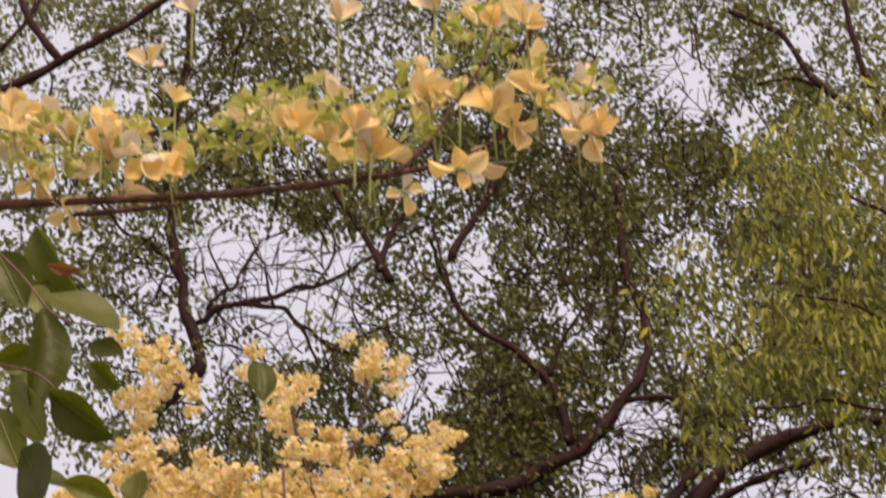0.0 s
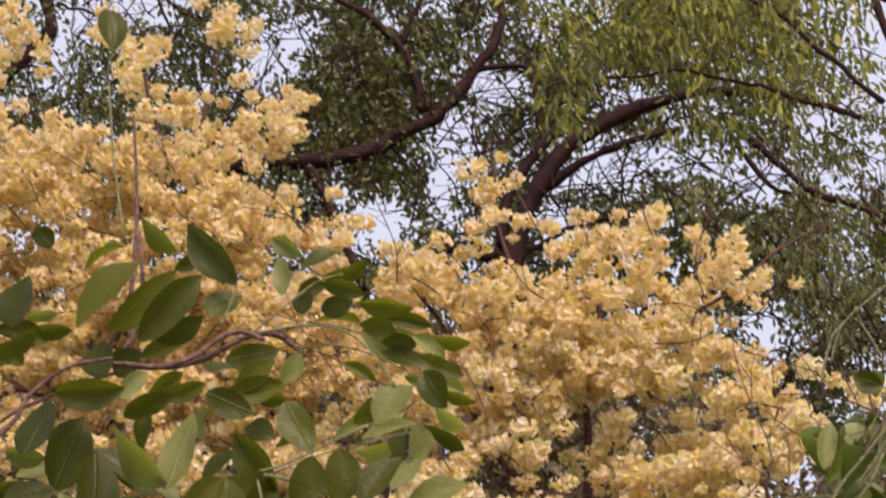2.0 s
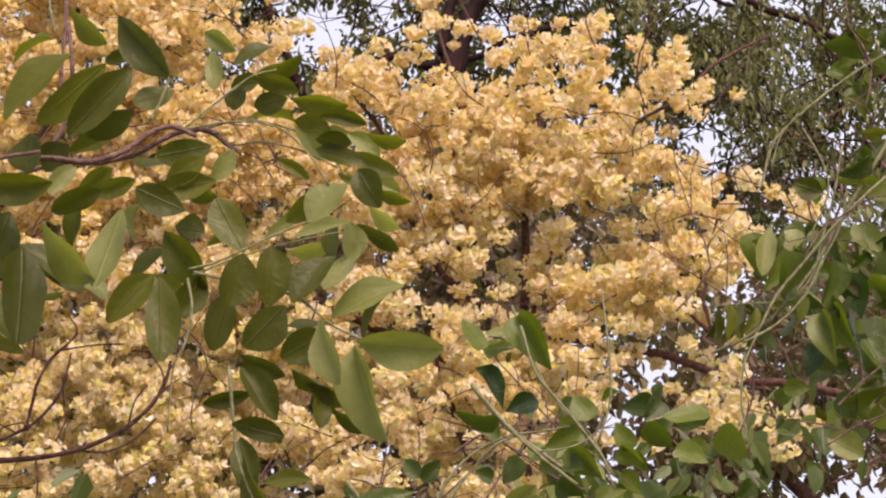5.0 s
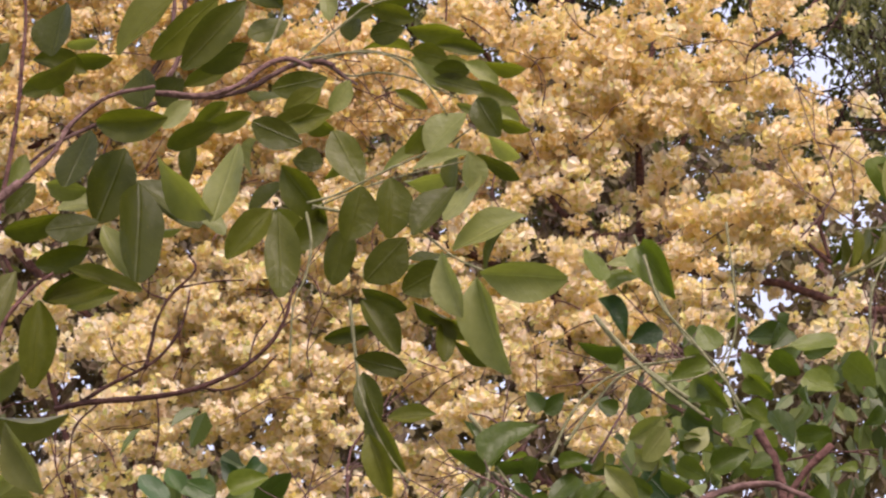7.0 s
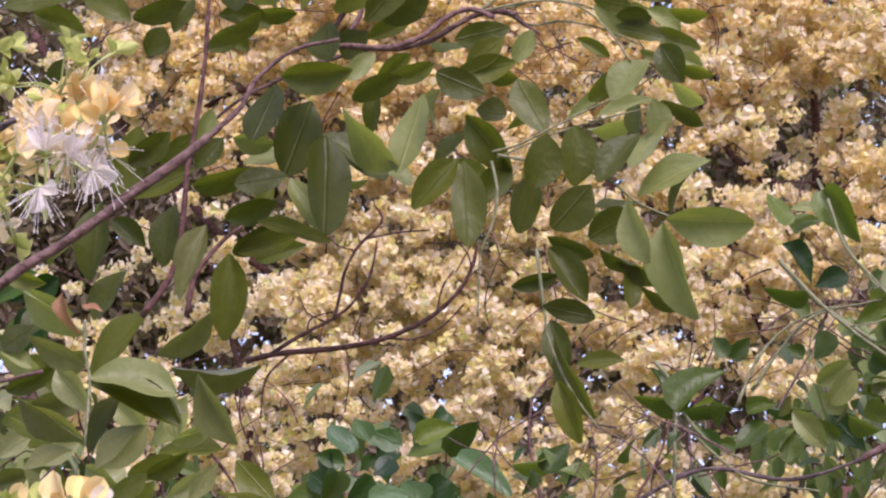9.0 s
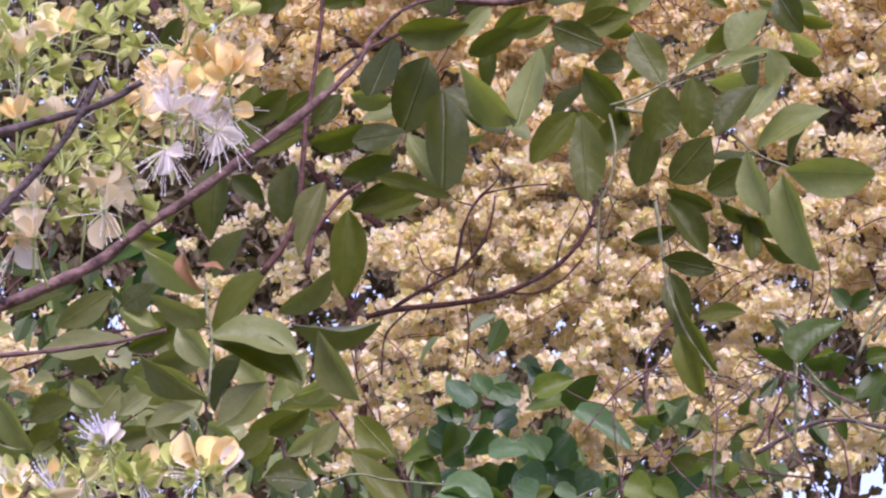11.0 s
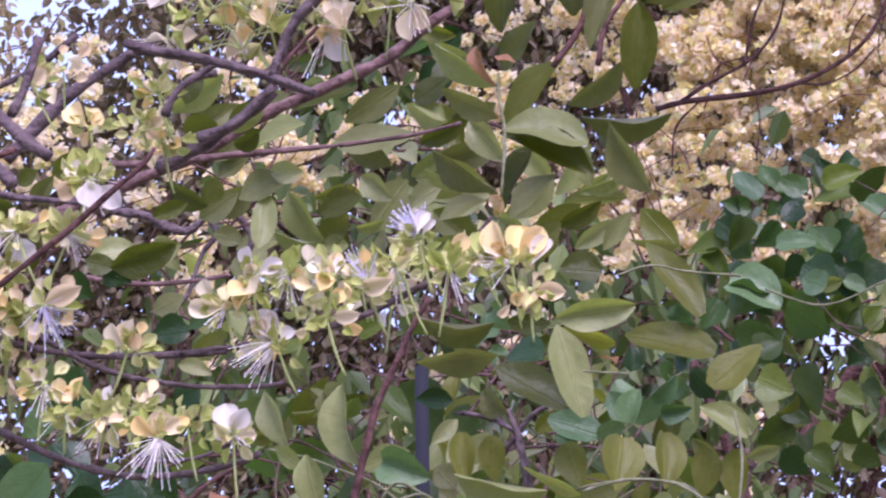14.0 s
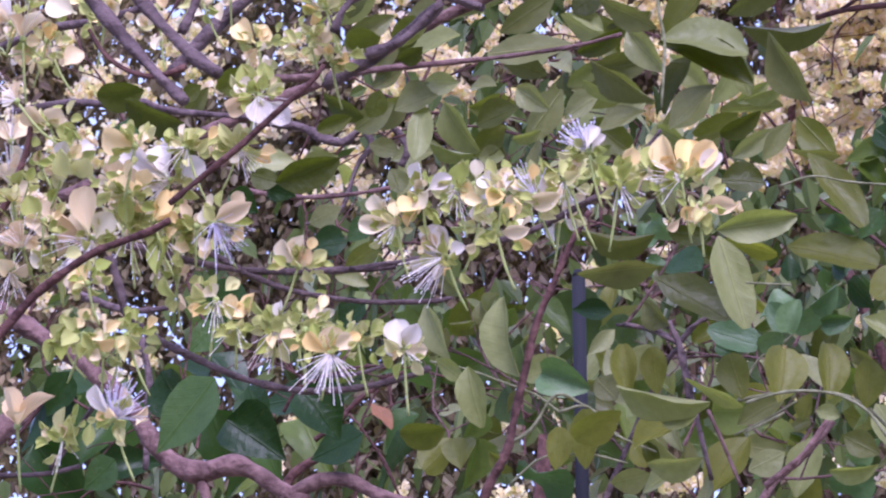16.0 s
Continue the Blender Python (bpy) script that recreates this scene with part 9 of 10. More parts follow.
stamens(head, Vector((-0.858, 2.363, 2.256)), (-0.20, -0.3, -0.80), 8, 0.033, False)
head = flower_head(near_tree, (-0.806, 2.379, 2.258))
spray(head, "y", [(-0.8065, 2.2577, -0.8228, 2.2715, 2.386, -15, 1.05)], "petal")
head = flower_head(near_tree, (-0.770, 2.328, 2.244))
spray(head, "c", [(-0.7696, 2.2442, -0.7313, 2.2578, 2.323, 9, 0.64), (-0.7706, 2.2433, -0.7632, 2.2328, 2.335, 21, 1.94), (-0.7716, 2.2453, -0.7811, 2.2578, 2.330, -15, 1.33)], "petal")
stamens(head, Vector((-0.770, 2.328, 2.244)), (0.60, -0.3, -0.80), 34, 0.041, True)
head = flower_head(near_tree, (-0.808, 2.353, 2.319))
spray(head, "b", [(-0.8096, 2.3188, -0.8212, 2.3374, 2.356, 31, 0.86), (-0.8071, 2.3186, -0.8108, 2.3415, 2.361, 6, 0.66), (-0.8047, 2.3204, -0.7945, 2.3378, 2.353, -19, 0.74), (-0.8120, 2.3160, -0.8287, 2.3276, 2.356, -13, 0.82), (-0.8020, 2.3182, -0.7887, 2.3221, 2.357, 27, 1.19)], "sepal")
stamens(head, Vector((-0.808, 2.353, 2.319)), (-0.30, -0.3, -0.80), 10, 0.031, False)
head = flower_head(near_tree, (-0.750, 2.325, 2.304))
spray(head, "b", [(-0.7531, 2.3047, -0.7644, 2.3239, 2.324, 13, 0.72), (-0.7507, 2.3054, -0.7487, 2.3251, 2.327, 17, 0.77), (-0.7483, 2.3053, -0.7356, 2.3169, 2.324, -31, 0.94), (-0.7481, 2.3024, -0.7326, 2.3041, 2.329, 21, 1.00)], "sepal")
stamens(head, Vector((-0.750, 2.325, 2.304)), (0.20, -0.3, -0.80), 10, 0.028, False)
head = flower_head(near_tree, (-0.748, 2.352, 2.366))
spray(head, "b", [(-0.7513, 2.3659, -0.7576, 2.3842, 2.350, 24, 1.37), (-0.7463, 2.3655, -0.7410, 2.3804, 2.352, -10, 1.35)], "sepal")
head = flower_head(near_tree, (-0.750, 2.358, 2.406))
spray(head, "y", [(-0.7495, 2.4048, -0.7675, 2.4243, 2.351, 19, 1.04), (-0.7486, 2.4057, -0.7412, 2.4190, 2.360, 11, 1.15)], "petal")
head = flower_head(near_tree, (-0.952, 2.375, 2.432))
spray(head, "y", [(-0.9546, 2.4322, -0.9418, 2.4455, 2.382, -28, 1.44)], "petal")
spray(head, "c", [(-0.9429, 2.4158, -0.9607, 2.4286, 2.378, -6, 1.65), (-0.9317, 2.4046, -0.9159, 2.4202, 2.367, -14, 1.26), (-0.9267, 2.4566, -0.9529, 2.4683, 2.379, 26, 1.32)], "petal")
head = flower_head(near_tree, (-0.912, 2.344, 2.312))
spray(head, "w", [(-0.9158, 2.3127, -0.9127, 2.3288, 2.349, 5, 1.21), (-0.8955, 2.3161, -0.8889, 2.3246, 2.338, -14, 1.51)], "petal")
spray(head, "b", [(-0.9004, 2.2968, -0.9128, 2.3139, 2.336, -31, 1.88), (-0.8951, 2.2939, -0.8849, 2.3095, 2.339, 19, 1.50), (-0.9106, 2.2960, -0.9265, 2.3045, 2.343, -31, 1.90)], "sepal")
head = flower_head(near_tree, (-0.859, 2.287, 2.187))
spray(head, "y", [(-0.8605, 2.1865, -0.8722, 2.2003, 2.292, 24, 1.49)], "petal")
spray(head, "b", [(-0.8513, 2.1953, -0.8412, 2.2055, 2.286, -32, 1.52), (-0.8818, 2.2113, -0.8715, 2.2191, 2.291, -12, 1.31)], "sepal")
head = flower_head(near_tree, (-0.836, 2.379, 2.250))
spray(head, "b", [(-0.8390, 2.2501, -0.8431, 2.2250, 2.383, 13, 0.94), (-0.8314, 2.2497, -0.8294, 2.2145, 2.375, 25, 0.74), (-0.8315, 2.2156, -0.8255, 2.1973, 2.376, 28, 1.22)], "sepal")
stamens(head, Vector((-0.836, 2.379, 2.250)), (0.00, -0.3, -0.90), 8, 0.033, False)
head = flower_head(near_tree, (-0.697, 2.332, 2.204))
spray(head, "c", [(-0.6978, 2.2032, -0.7065, 2.2267, 2.331, -22, 1.02), (-0.6969, 2.2031, -0.6912, 2.2281, 2.335, -25, 0.96), (-0.6959, 2.2030, -0.6865, 2.2175, 2.337, 10, 0.97)], "petal")
head = flower_head(near_tree, (-0.833, 2.296, 2.077))
spray(head, "w", [(-0.8329, 2.0763, -0.8399, 2.1036, 2.291, -28, 0.92), (-0.8305, 2.0762, -0.8240, 2.0960, 2.302, 17, 1.02)], "petal")
stamens(head, Vector((-0.833, 2.296, 2.077)), (0.70, -0.3, 0.60), 34, 0.036, True)
stamens(head, Vector((-0.833, 2.296, 2.077)), (0.20, -0.3, 0.90), 12, 0.028, True)
head = flower_head(near_tree, (-0.911, 2.371, 2.080))
spray(head, "b", [(-0.9132, 2.0789, -0.9252, 2.0989, 2.378, -30, 1.03), (-0.9109, 2.0826, -0.9069, 2.1052, 2.370, -22, 0.73), (-0.8953, 2.0735, -0.9048, 2.0956, 2.368, -20, 0.89), (-0.8929, 2.0752, -0.8885, 2.0925, 2.378, 21, 0.93)], "sepal")
stamens(head, Vector((-0.911, 2.371, 2.080)), (0.10, -0.3, -0.80), 6, 0.028, False)
head = flower_head(near_tree, (-0.933, 2.352, 2.347))
spray(head, "c", [(-0.9332, 2.3475, -0.9471, 2.3611, 2.347, -22, 1.67), (-0.9311, 2.3473, -0.9184, 2.3574, 2.349, 21, 1.62)], "petal")
spray(head, "b", [(-0.9278, 2.3446, -0.9121, 2.3409, 2.353, -14, 1.44)], "sepal")
head = flower_head(near_tree, (-0.932, 2.352, 2.263))
spray(head, "b", [(-0.9324, 2.2630, -0.9414, 2.2808, 2.344, 16, 1.41), (-0.9295, 2.2579, -0.9194, 2.2597, 2.355, 8, 1.93)], "sepal")
spray(head, "c", [(-0.9298, 2.2628, -0.9286, 2.2824, 2.356, -16, 1.41)], "petal")
head = flower_head(near_tree, (-0.873, 2.321, 2.427))
spray(head, "b", [(-0.8756, 2.4262, -0.8869, 2.4433, 2.319, -5, 1.13), (-0.8731, 2.4269, -0.8692, 2.4457, 2.313, 5, 1.01)], "sepal")
spray(head, "c", [(-0.8705, 2.4257, -0.8558, 2.4355, 2.321, -15, 1.52)], "petal")
head = flower_head(near_tree, (-0.796, 2.341, 2.443))
spray(head, "c", [(-0.7983, 2.4378, -0.7916, 2.4548, 2.349, 8, 1.37), (-0.7933, 2.4373, -0.7787, 2.4486, 2.334, -7, 1.33)], "petal")
spray(head, "b", [(-0.8007, 2.4355, -0.8139, 2.4442, 2.334, 23, 1.47)], "sepal")
head = flower_head(near_tree, (-0.676, 2.314, 2.417))
spray(head, "b", [(-0.6783, 2.4162, -0.6862, 2.4326, 2.321, -25, 1.24), (-0.6758, 2.4160, -0.6692, 2.4320, 2.318, 32, 1.26), (-0.6729, 2.4147, -0.6625, 2.4231, 2.322, -23, 1.36)], "sepal")
head = flower_head(near_tree, (-0.694, 2.328, 2.397))
spray(head, "b", [(-0.6953, 2.3941, -0.6902, 2.4123, 2.332, -18, 1.04), (-0.6919, 2.3939, -0.6776, 2.4024, 2.328, 19, 1.25), (-0.6942, 2.3916, -0.6795, 2.3889, 2.328, -32, 1.43)], "sepal")
head = flower_head(near_tree, (-0.693, 2.378, 2.397))
spray(head, "b", [(-0.6976, 2.3951, -0.6855, 2.4026, 2.380, -21, 1.40), (-0.6950, 2.3924, -0.6801, 2.3911, 2.382, 31, 1.42)], "sepal")
spray(sapling, "s", [
    (-0.739, 2.641, -0.845, 2.643, 3.74, -52, 1.07), (-0.735, 2.601, -0.841, 2.599, 3.75, -42, 0.92),
    (-0.712, 2.511, -0.748, 2.542, 3.71, -19, 1.51), (-0.736, 2.488, -0.777, 2.453, 3.71, -11, 1.14),
    (-1.035, 2.559, -1.003, 2.479, 3.71, 31, 1.02)])
spray(sapling, "g", [
    (-0.664, 2.636, -0.720, 2.641, 3.74, 8, 0.96), (-0.636, 2.682, -0.583, 2.681, 3.66, -31, 1.62),
    (-0.736, 2.581, -0.642, 2.517, 3.73, -41, 0.90), (-1.006, 2.391, -1.064, 2.384, 3.72, -21, 1.47)])
spray(sapling, "p", [
    (-0.637, 2.612, -0.538, 2.622, 3.64, 10, 0.77), (-0.628, 2.594, -0.595, 2.478, 3.61, -41, 0.84),
    (-0.869, 2.421, -0.902, 2.521, 3.58, -30, 1.03), (-0.951, 2.450, -0.936, 2.373, 3.63, 6, 0.96),
    (-1.003, 2.469, -0.967, 2.442, 3.66, 14, 1.09), (-0.456, 2.489, -0.398, 2.451, 3.64, -43, 0.88)])
spray(sapling, "o", [
    (-0.643, 2.620, -0.573, 2.600, 3.71, 46, 0.69), (-0.531, 2.720, -0.462, 2.613, 3.69, -38, 0.52),
    (-0.558, 2.600, -0.444, 2.568, 3.69, -57, 0.81), (-0.387, 2.578, -0.449, 2.523, 3.69, 34, 0.89),
    (-0.611, 2.405, -0.630, 2.462, 3.68, 12, 1.03), (-0.561, 2.389, -0.550, 2.462, 3.64, 29, 1.17),
    (-0.513, 2.405, -0.509, 2.483, 3.71, 39, 0.88), (-0.459, 2.384, -0.453, 2.442, 3.67, 8, 0.95),
    (-0.759, 2.417, -0.765, 2.483, 3.69, 13, 0.75), (-0.729, 2.425, -0.734, 2.483, 3.72, 24, 0.88),
    (-0.844, 2.320, -0.837, 2.373, 3.66, 5, 0.95), (-0.813, 2.326, -0.810, 2.400, 3.69, 15, 0.74),
    (-0.967, 2.326, -0.967, 2.371, 3.66, -5, 1.47)])
spray(sapling, "o", [
    (-0.417, 2.375, -0.413, 2.439, 3.67, -10, 0.86)])
spray(mint_creeper, "m", [
    (-0.676, 2.656, -0.701, 2.697, 4.31, 7, 0.84), (-0.662, 2.638, -0.649, 2.685, 4.26, -17, 0.91),
    (-0.670, 2.663, -0.629, 2.692, 4.33, 31, 0.89), (-0.627, 2.668, -0.583, 2.669, 4.32, 14, 0.79),
    (-0.713, 2.631, -0.787, 2.655, 4.29, 40, 0.70), (-0.751, 2.638, -0.735, 2.672, 4.31, 9, 0.95),
    (-0.713, 2.626, -0.676, 2.644, 4.29, 19, 0.85), (-0.786, 2.647, -0.757, 2.630, 4.34, -15, 0.82),
    (-0.640, 2.689, -0.598, 2.716, 4.30, 52, 1.07), (-0.798, 2.748, -0.857, 2.760, 4.29, 57, 1.13),
    (-1.028, 2.595, -0.958, 2.565, 4.25, -9, 0.81)])
spray(mint_creeper, "d", [
    (-1.017, 2.783, -1.086, 2.793, 4.62, 14, 0.76), (-1.462, 2.920, -1.530, 2.914, 4.60, 24, 1.21),
    (-1.411, 2.950, -1.465, 2.921, 4.60, 27, 1.10), (-1.416, 2.592, -1.506, 2.553, 4.58, 31, 1.04)])
spray(mint_creeper, "v", [
    (-1.142, 2.809, -1.089, 2.756, 4.64, -48, 0.87)])
spray(bush, "s", [
    (-1.434, 3.321, -1.524, 3.291, 5.01, 30, 1.19), (-1.606, 3.188, -1.682, 3.164, 4.94, 8, 1.16),
    (-1.583, 3.239, -1.524, 3.220, 5.04, -14, 1.15), (-1.629, 3.121, -1.689, 3.094, 5.03, 27, 1.37),
    (-1.293, 3.315, -1.236, 3.264, 5.00, 7, 1.16), (-1.404, 3.334, -1.467, 3.340, 5.01, 6, 1.24),
    (-1.125, 3.270, -1.196, 3.239, 4.95, 29, 1.20), (-1.045, 3.251, -1.113, 3.216, 4.96, 10, 0.96)])
spray(bush, "p", [
    (-1.402, 3.268, -1.351, 3.172, 4.92, 32, 1.25), (-1.383, 3.215, -1.473, 3.228, 5.06, -41, 0.79),
    (-1.309, 3.182, -1.354, 3.179, 4.99, 17, 1.46), (-1.243, 3.226, -1.299, 3.214, 4.99, -32, 0.86),
    (-1.473, 3.304, -1.480, 3.188, 5.01, -13, 0.75), (-1.114, 3.189, -1.157, 3.158, 4.99, -23, 1.12)])
spray(bush, "g", [
    (-1.274, 3.258, -1.353, 3.234, 4.95, 24, 1.24), (-1.310, 3.241, -1.365, 3.185, 4.99, 13, 1.23),
    (-1.662, 3.331, -1.579, 3.277, 5.00, 27, 0.95), (-1.527, 3.181, -1.508, 3.130, 5.01, -29, 1.45)])
spray(bush, "v", [
    (-1.463, 3.090, -1.531, 3.064, 5.23, 32, 0.84), (-1.262, 3.125, -1.213, 3.067, 5.20, 39, 0.86),
    (-1.356, 3.086, -1.305, 3.113, 5.23, -17, 0.87)])
CROWDED = [
    (-0.918, 2.292, 0.078, 0.051, 5, "bbbbccy"),
    (-0.932, 2.344, 0.053, 0.028, 3, "bbbcc"),
    (-0.954, 2.439, 0.040, 0.056, 2, "bbbcy"),
    (-0.561, 2.273, 0.077, 0.022, 5, "bbbbbcw"),
    (-0.470, 2.289, 0.040, 0.014, 3, "bbbbbc"),
    (-0.743, 2.171, 0.035, 0.017, 2, "bbbbc"),
    (-0.911, 2.171, 0.049, 0.012, 2, "bbbb"),
    (-0.845, 2.243, 0.026, 0.035, 3, "bbbbc"),
    (-0.829, 2.470, 0.063, 0.021, 2, "bbcc"),
    (-0.689, 2.565, 0.096, 0.040, 7, "bbbccy"),
    (-0.542, 2.527, 0.064, 0.034, 4, "bbccy"),
    (-0.593, 2.655, 0.055, 0.043, 4, "bbbbc"),
    (-0.528, 2.555, 0.069, 0.047, 4, "bbbcc"),
    (-0.428, 2.625, 0.034, 0.029, 2, "ccyw")]
for x, z, rx, rz, count, tones in CROWDED:
    for _ in range(count):
        w, r = bloom.uniform(0, 6.283), math.sqrt(bloom.random())
        d = bloom.uniform(-0.05, 0.09)
        flower_head(near_tree, (x + rx * r * math.cos(w), 2.42 + d, z + rz * r * math.sin(w) + 0.35 * d), 15, tones)
spray(ivy, "v", [
    (-0.574, 2.928, -0.535, 2.955, 4.95, -28, 1.65), (-0.568, 2.876, -0.512, 2.848, 4.90, -28, 1.39),
    (-0.534, 2.859, -0.491, 2.816, 4.99, -7, 1.10), (-0.503, 2.914, -0.478, 2.828, 4.98, 25, 0.96),
    (-0.448, 2.885, -0.406, 2.855, 5.03, -34, 1.18), (-0.404, 2.828, -0.462, 2.793, 5.01, -27, 1.23),
    (-0.376, 2.829, -0.340, 2.791, 5.02, -27, 1.31), (-0.527, 2.823, -0.586, 2.788, 5.00, -12, 1.03),
    (-0.567, 2.838, -0.532, 2.794, 5.02, 9, 1.20), (-0.322, 2.780, -0.285, 2.801, 5.02, 35, 1.07),
    (-0.303, 2.930, -0.279, 2.961, 4.97, 34, 1.44), (-0.314, 2.842, -0.286, 2.872, 4.96, 27, 1.05),
    (-0.387, 2.903, -0.366, 2.845, 4.96, 46, 0.89)])
spray(ivy, "v", [
    (-0.340, 2.910, -0.324, 2.854, 4.96, -21, 0.76), (-0.440, 2.984, -0.409, 3.028, 5.03, 30, 0.89),
    (-0.394, 2.971, -0.364, 3.007, 4.96, 17, 1.10), (-0.322, 3.020, -0.361, 3.004, 5.00, 12, 1.09),
    (-0.306, 3.053, -0.260, 3.029, 4.95, -29, 1.40), (-0.463, 2.826, -0.494, 2.780, 5.03, 10, 1.01),
    (-0.420, 2.762, -0.376, 2.735, 4.97, 8, 1.14), (-0.342, 2.750, -0.306, 2.720, 4.94, -24, 1.45),
    (-0.281, 2.996, -0.254, 2.942, 4.96, -10, 1.01), (-0.500, 2.774, -0.462, 2.733, 5.01, -32, 1.27),
    (-0.328, 2.986, -0.307, 2.936, 5.06, 7, 0.86)])
spray(ivy, "p", [
    (-0.574, 2.885, -0.562, 2.827, 5.01, -34, 0.94), (-0.647, 2.861, -0.591, 2.801, 4.98, -17, 0.91),
    (-0.548, 2.859, -0.502, 2.819, 5.02, -9, 1.29), (-0.392, 2.807, -0.340, 2.790, 5.02, -6, 1.70),
    (-0.445, 2.796, -0.403, 2.770, 5.03, -16, 1.72), (-0.602, 2.764, -0.546, 2.774, 4.99, 23, 0.99),
    (-0.491, 3.077, -0.442, 3.085, 5.06, 22, 1.10), (-0.338, 3.059, -0.386, 3.047, 5.08, 35, 1.16),
    (-0.525, 2.952, -0.498, 2.998, 5.08, 40, 0.52), (-0.327, 2.805, -0.289, 2.809, 5.08, -23, 1.23),
    (-0.331, 2.874, -0.301, 2.886, 5.04, -23, 1.32), (-0.456, 2.780, -0.417, 2.746, 5.04, 9, 0.98)])
spray(ivy, "m", [
    (-0.388, 2.782, -0.339, 2.801, 5.02, 13, 1.02), (-0.301, 2.976, -0.263, 2.932, 5.06, -31, 1.15),
    (-0.463, 3.055, -0.501, 3.075, 4.99, 26, 1.28), (-0.309, 2.760, -0.274, 2.731, 4.98, -17, 1.17)])
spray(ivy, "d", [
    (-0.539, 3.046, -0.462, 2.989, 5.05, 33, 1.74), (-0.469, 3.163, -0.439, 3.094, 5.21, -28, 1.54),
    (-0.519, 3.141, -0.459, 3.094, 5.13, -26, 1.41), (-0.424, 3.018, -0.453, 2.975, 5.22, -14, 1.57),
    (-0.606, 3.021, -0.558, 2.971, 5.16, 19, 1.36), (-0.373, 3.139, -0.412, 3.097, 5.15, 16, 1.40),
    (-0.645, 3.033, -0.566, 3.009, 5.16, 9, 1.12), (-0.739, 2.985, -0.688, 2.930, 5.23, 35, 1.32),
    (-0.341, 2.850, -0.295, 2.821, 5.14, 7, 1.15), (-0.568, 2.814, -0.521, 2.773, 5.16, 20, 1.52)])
spray(near_tree, "g", [
    (-1.077, 2.566, -1.126, 2.559, 2.87, -17, 1.41), (-1.018, 2.515, -1.084, 2.539, 2.84, -31, 1.21),
    (-1.001, 2.565, -0.954, 2.573, 2.88, 10, 1.23), (-1.038, 2.589, -1.060, 2.575, 2.93, 16, 1.48),
    (-0.942, 2.469, -0.874, 2.484, 2.91, 23, 1.06), (-0.986, 2.493, -0.956, 2.484, 2.95, -32, 1.64),
    (-0.851, 2.622, -0.836, 2.654, 2.86, 5, 1.38), (-0.830, 2.614, -0.866, 2.609, 2.90, -32, 1.79),
    (-0.789, 2.642, -0.826, 2.616, 2.93, -12, 1.21), (-0.838, 2.568, -0.852, 2.541, 2.93, -33, 1.60),
    (-0.791, 2.608, -0.818, 2.595, 2.92, -31, 1.41), (-0.858, 2.530, -0.893, 2.516, 2.90, 6, 0.96)])
spray(near_tree, "d", [
    (-1.124, 2.562, -1.168, 2.581, 3.00, 35, 1.47), (-1.127, 2.536, -1.166, 2.568, 2.98, -24, 1.20),
    (-1.012, 2.477, -0.984, 2.456, 2.96, -8, 1.35), (-0.975, 2.486, -0.945, 2.474, 2.97, 4, 1.13)])
for at in ((-0.437, 2.36, 2.609), (-0.428, 2.40, 2.636), (-0.397, 2.36, 2.604), (-0.454, 2.38, 2.601), (-0.415, 2.33, 2.580),
           (-0.408, 2.38, 2.597), (-0.395, 2.40, 2.608), (-0.455, 2.36, 2.572), (-0.423, 2.34, 2.568)):
    flower_head(near_tree, at, 16, "yyyyycb")
low_bush = thing("bush", -0.75, 2.95, "low bush with large leaves, shade put into their dark green", "bush", "bushes under the boughs")
branch(low_bush, [(-0.75, 2.95, -0.2), (-0.73, 2.96, 0.7), (-0.74, 2.95, 1.4), (-0.78, 2.95, 2.02)], 0.014, 0.006, BARK_RED, "stem", bend=0.02)
branch(low_bush, [(-0.74, 2.95, 1.2), (-0.68, 2.96, 1.6), (-0.62, 2.95, 2.0)], 0.009, 0.004, BARK_RED, "stem", bend=0.02)
# leaves before the hollow below the blossom
spray(bush, "p", [
    (-1.673, 3.466, -1.558, 3.528, 4.99, 47, 0.79), (-1.388, 3.407, -1.488, 3.379, 4.96, 55, 1.15),
    (-1.167, 3.554, -1.071, 3.497, 4.97, 13, 0.74), (-1.142, 3.373, -1.214, 3.330, 5.06, -23, 0.79),
    (-0.847, 3.314, -0.908, 3.282, 5.07, -12, 0.72)])
spray(bush, "s", [
    (-1.648, 3.431, -1.547, 3.493, 5.05, 4, 0.75), (-1.433, 3.491, -1.531, 3.472, 5.06, 35, 1.11),
    (-1.529, 3.436, -1.592, 3.382, 5.04, 6, 0.92), (-1.523, 3.394, -1.589, 3.358, 5.06, 34, 1.24),
    (-1.226, 3.490, -1.332, 3.430, 5.01, -6, 0.78), (-1.190, 3.388, -1.348, 3.378, 5.00, 41, 0.80),
    (-1.338, 3.387, -1.241, 3.343, 5.03, 9, 0.87), (-1.213, 3.447, -1.121, 3.389, 5.00, 30, 0.98),
    (-1.062, 3.464, -1.148, 3.440, 5.07, -26, 1.10), (-1.053, 3.360, -1.163, 3.343, 5.04, -19, 0.93),
    (-1.136, 3.321, -1.215, 3.338, 5.09, 33, 0.90), (-1.146, 3.338, -1.044, 3.260, 4.99, 24, 0.80),
    (-0.950, 3.312, -1.031, 3.232, 5.05, -30, 0.95)])
spray(bush, "s", [
    (-0.831, 3.210, -0.907, 3.163, 5.02, -6, 0.74)])
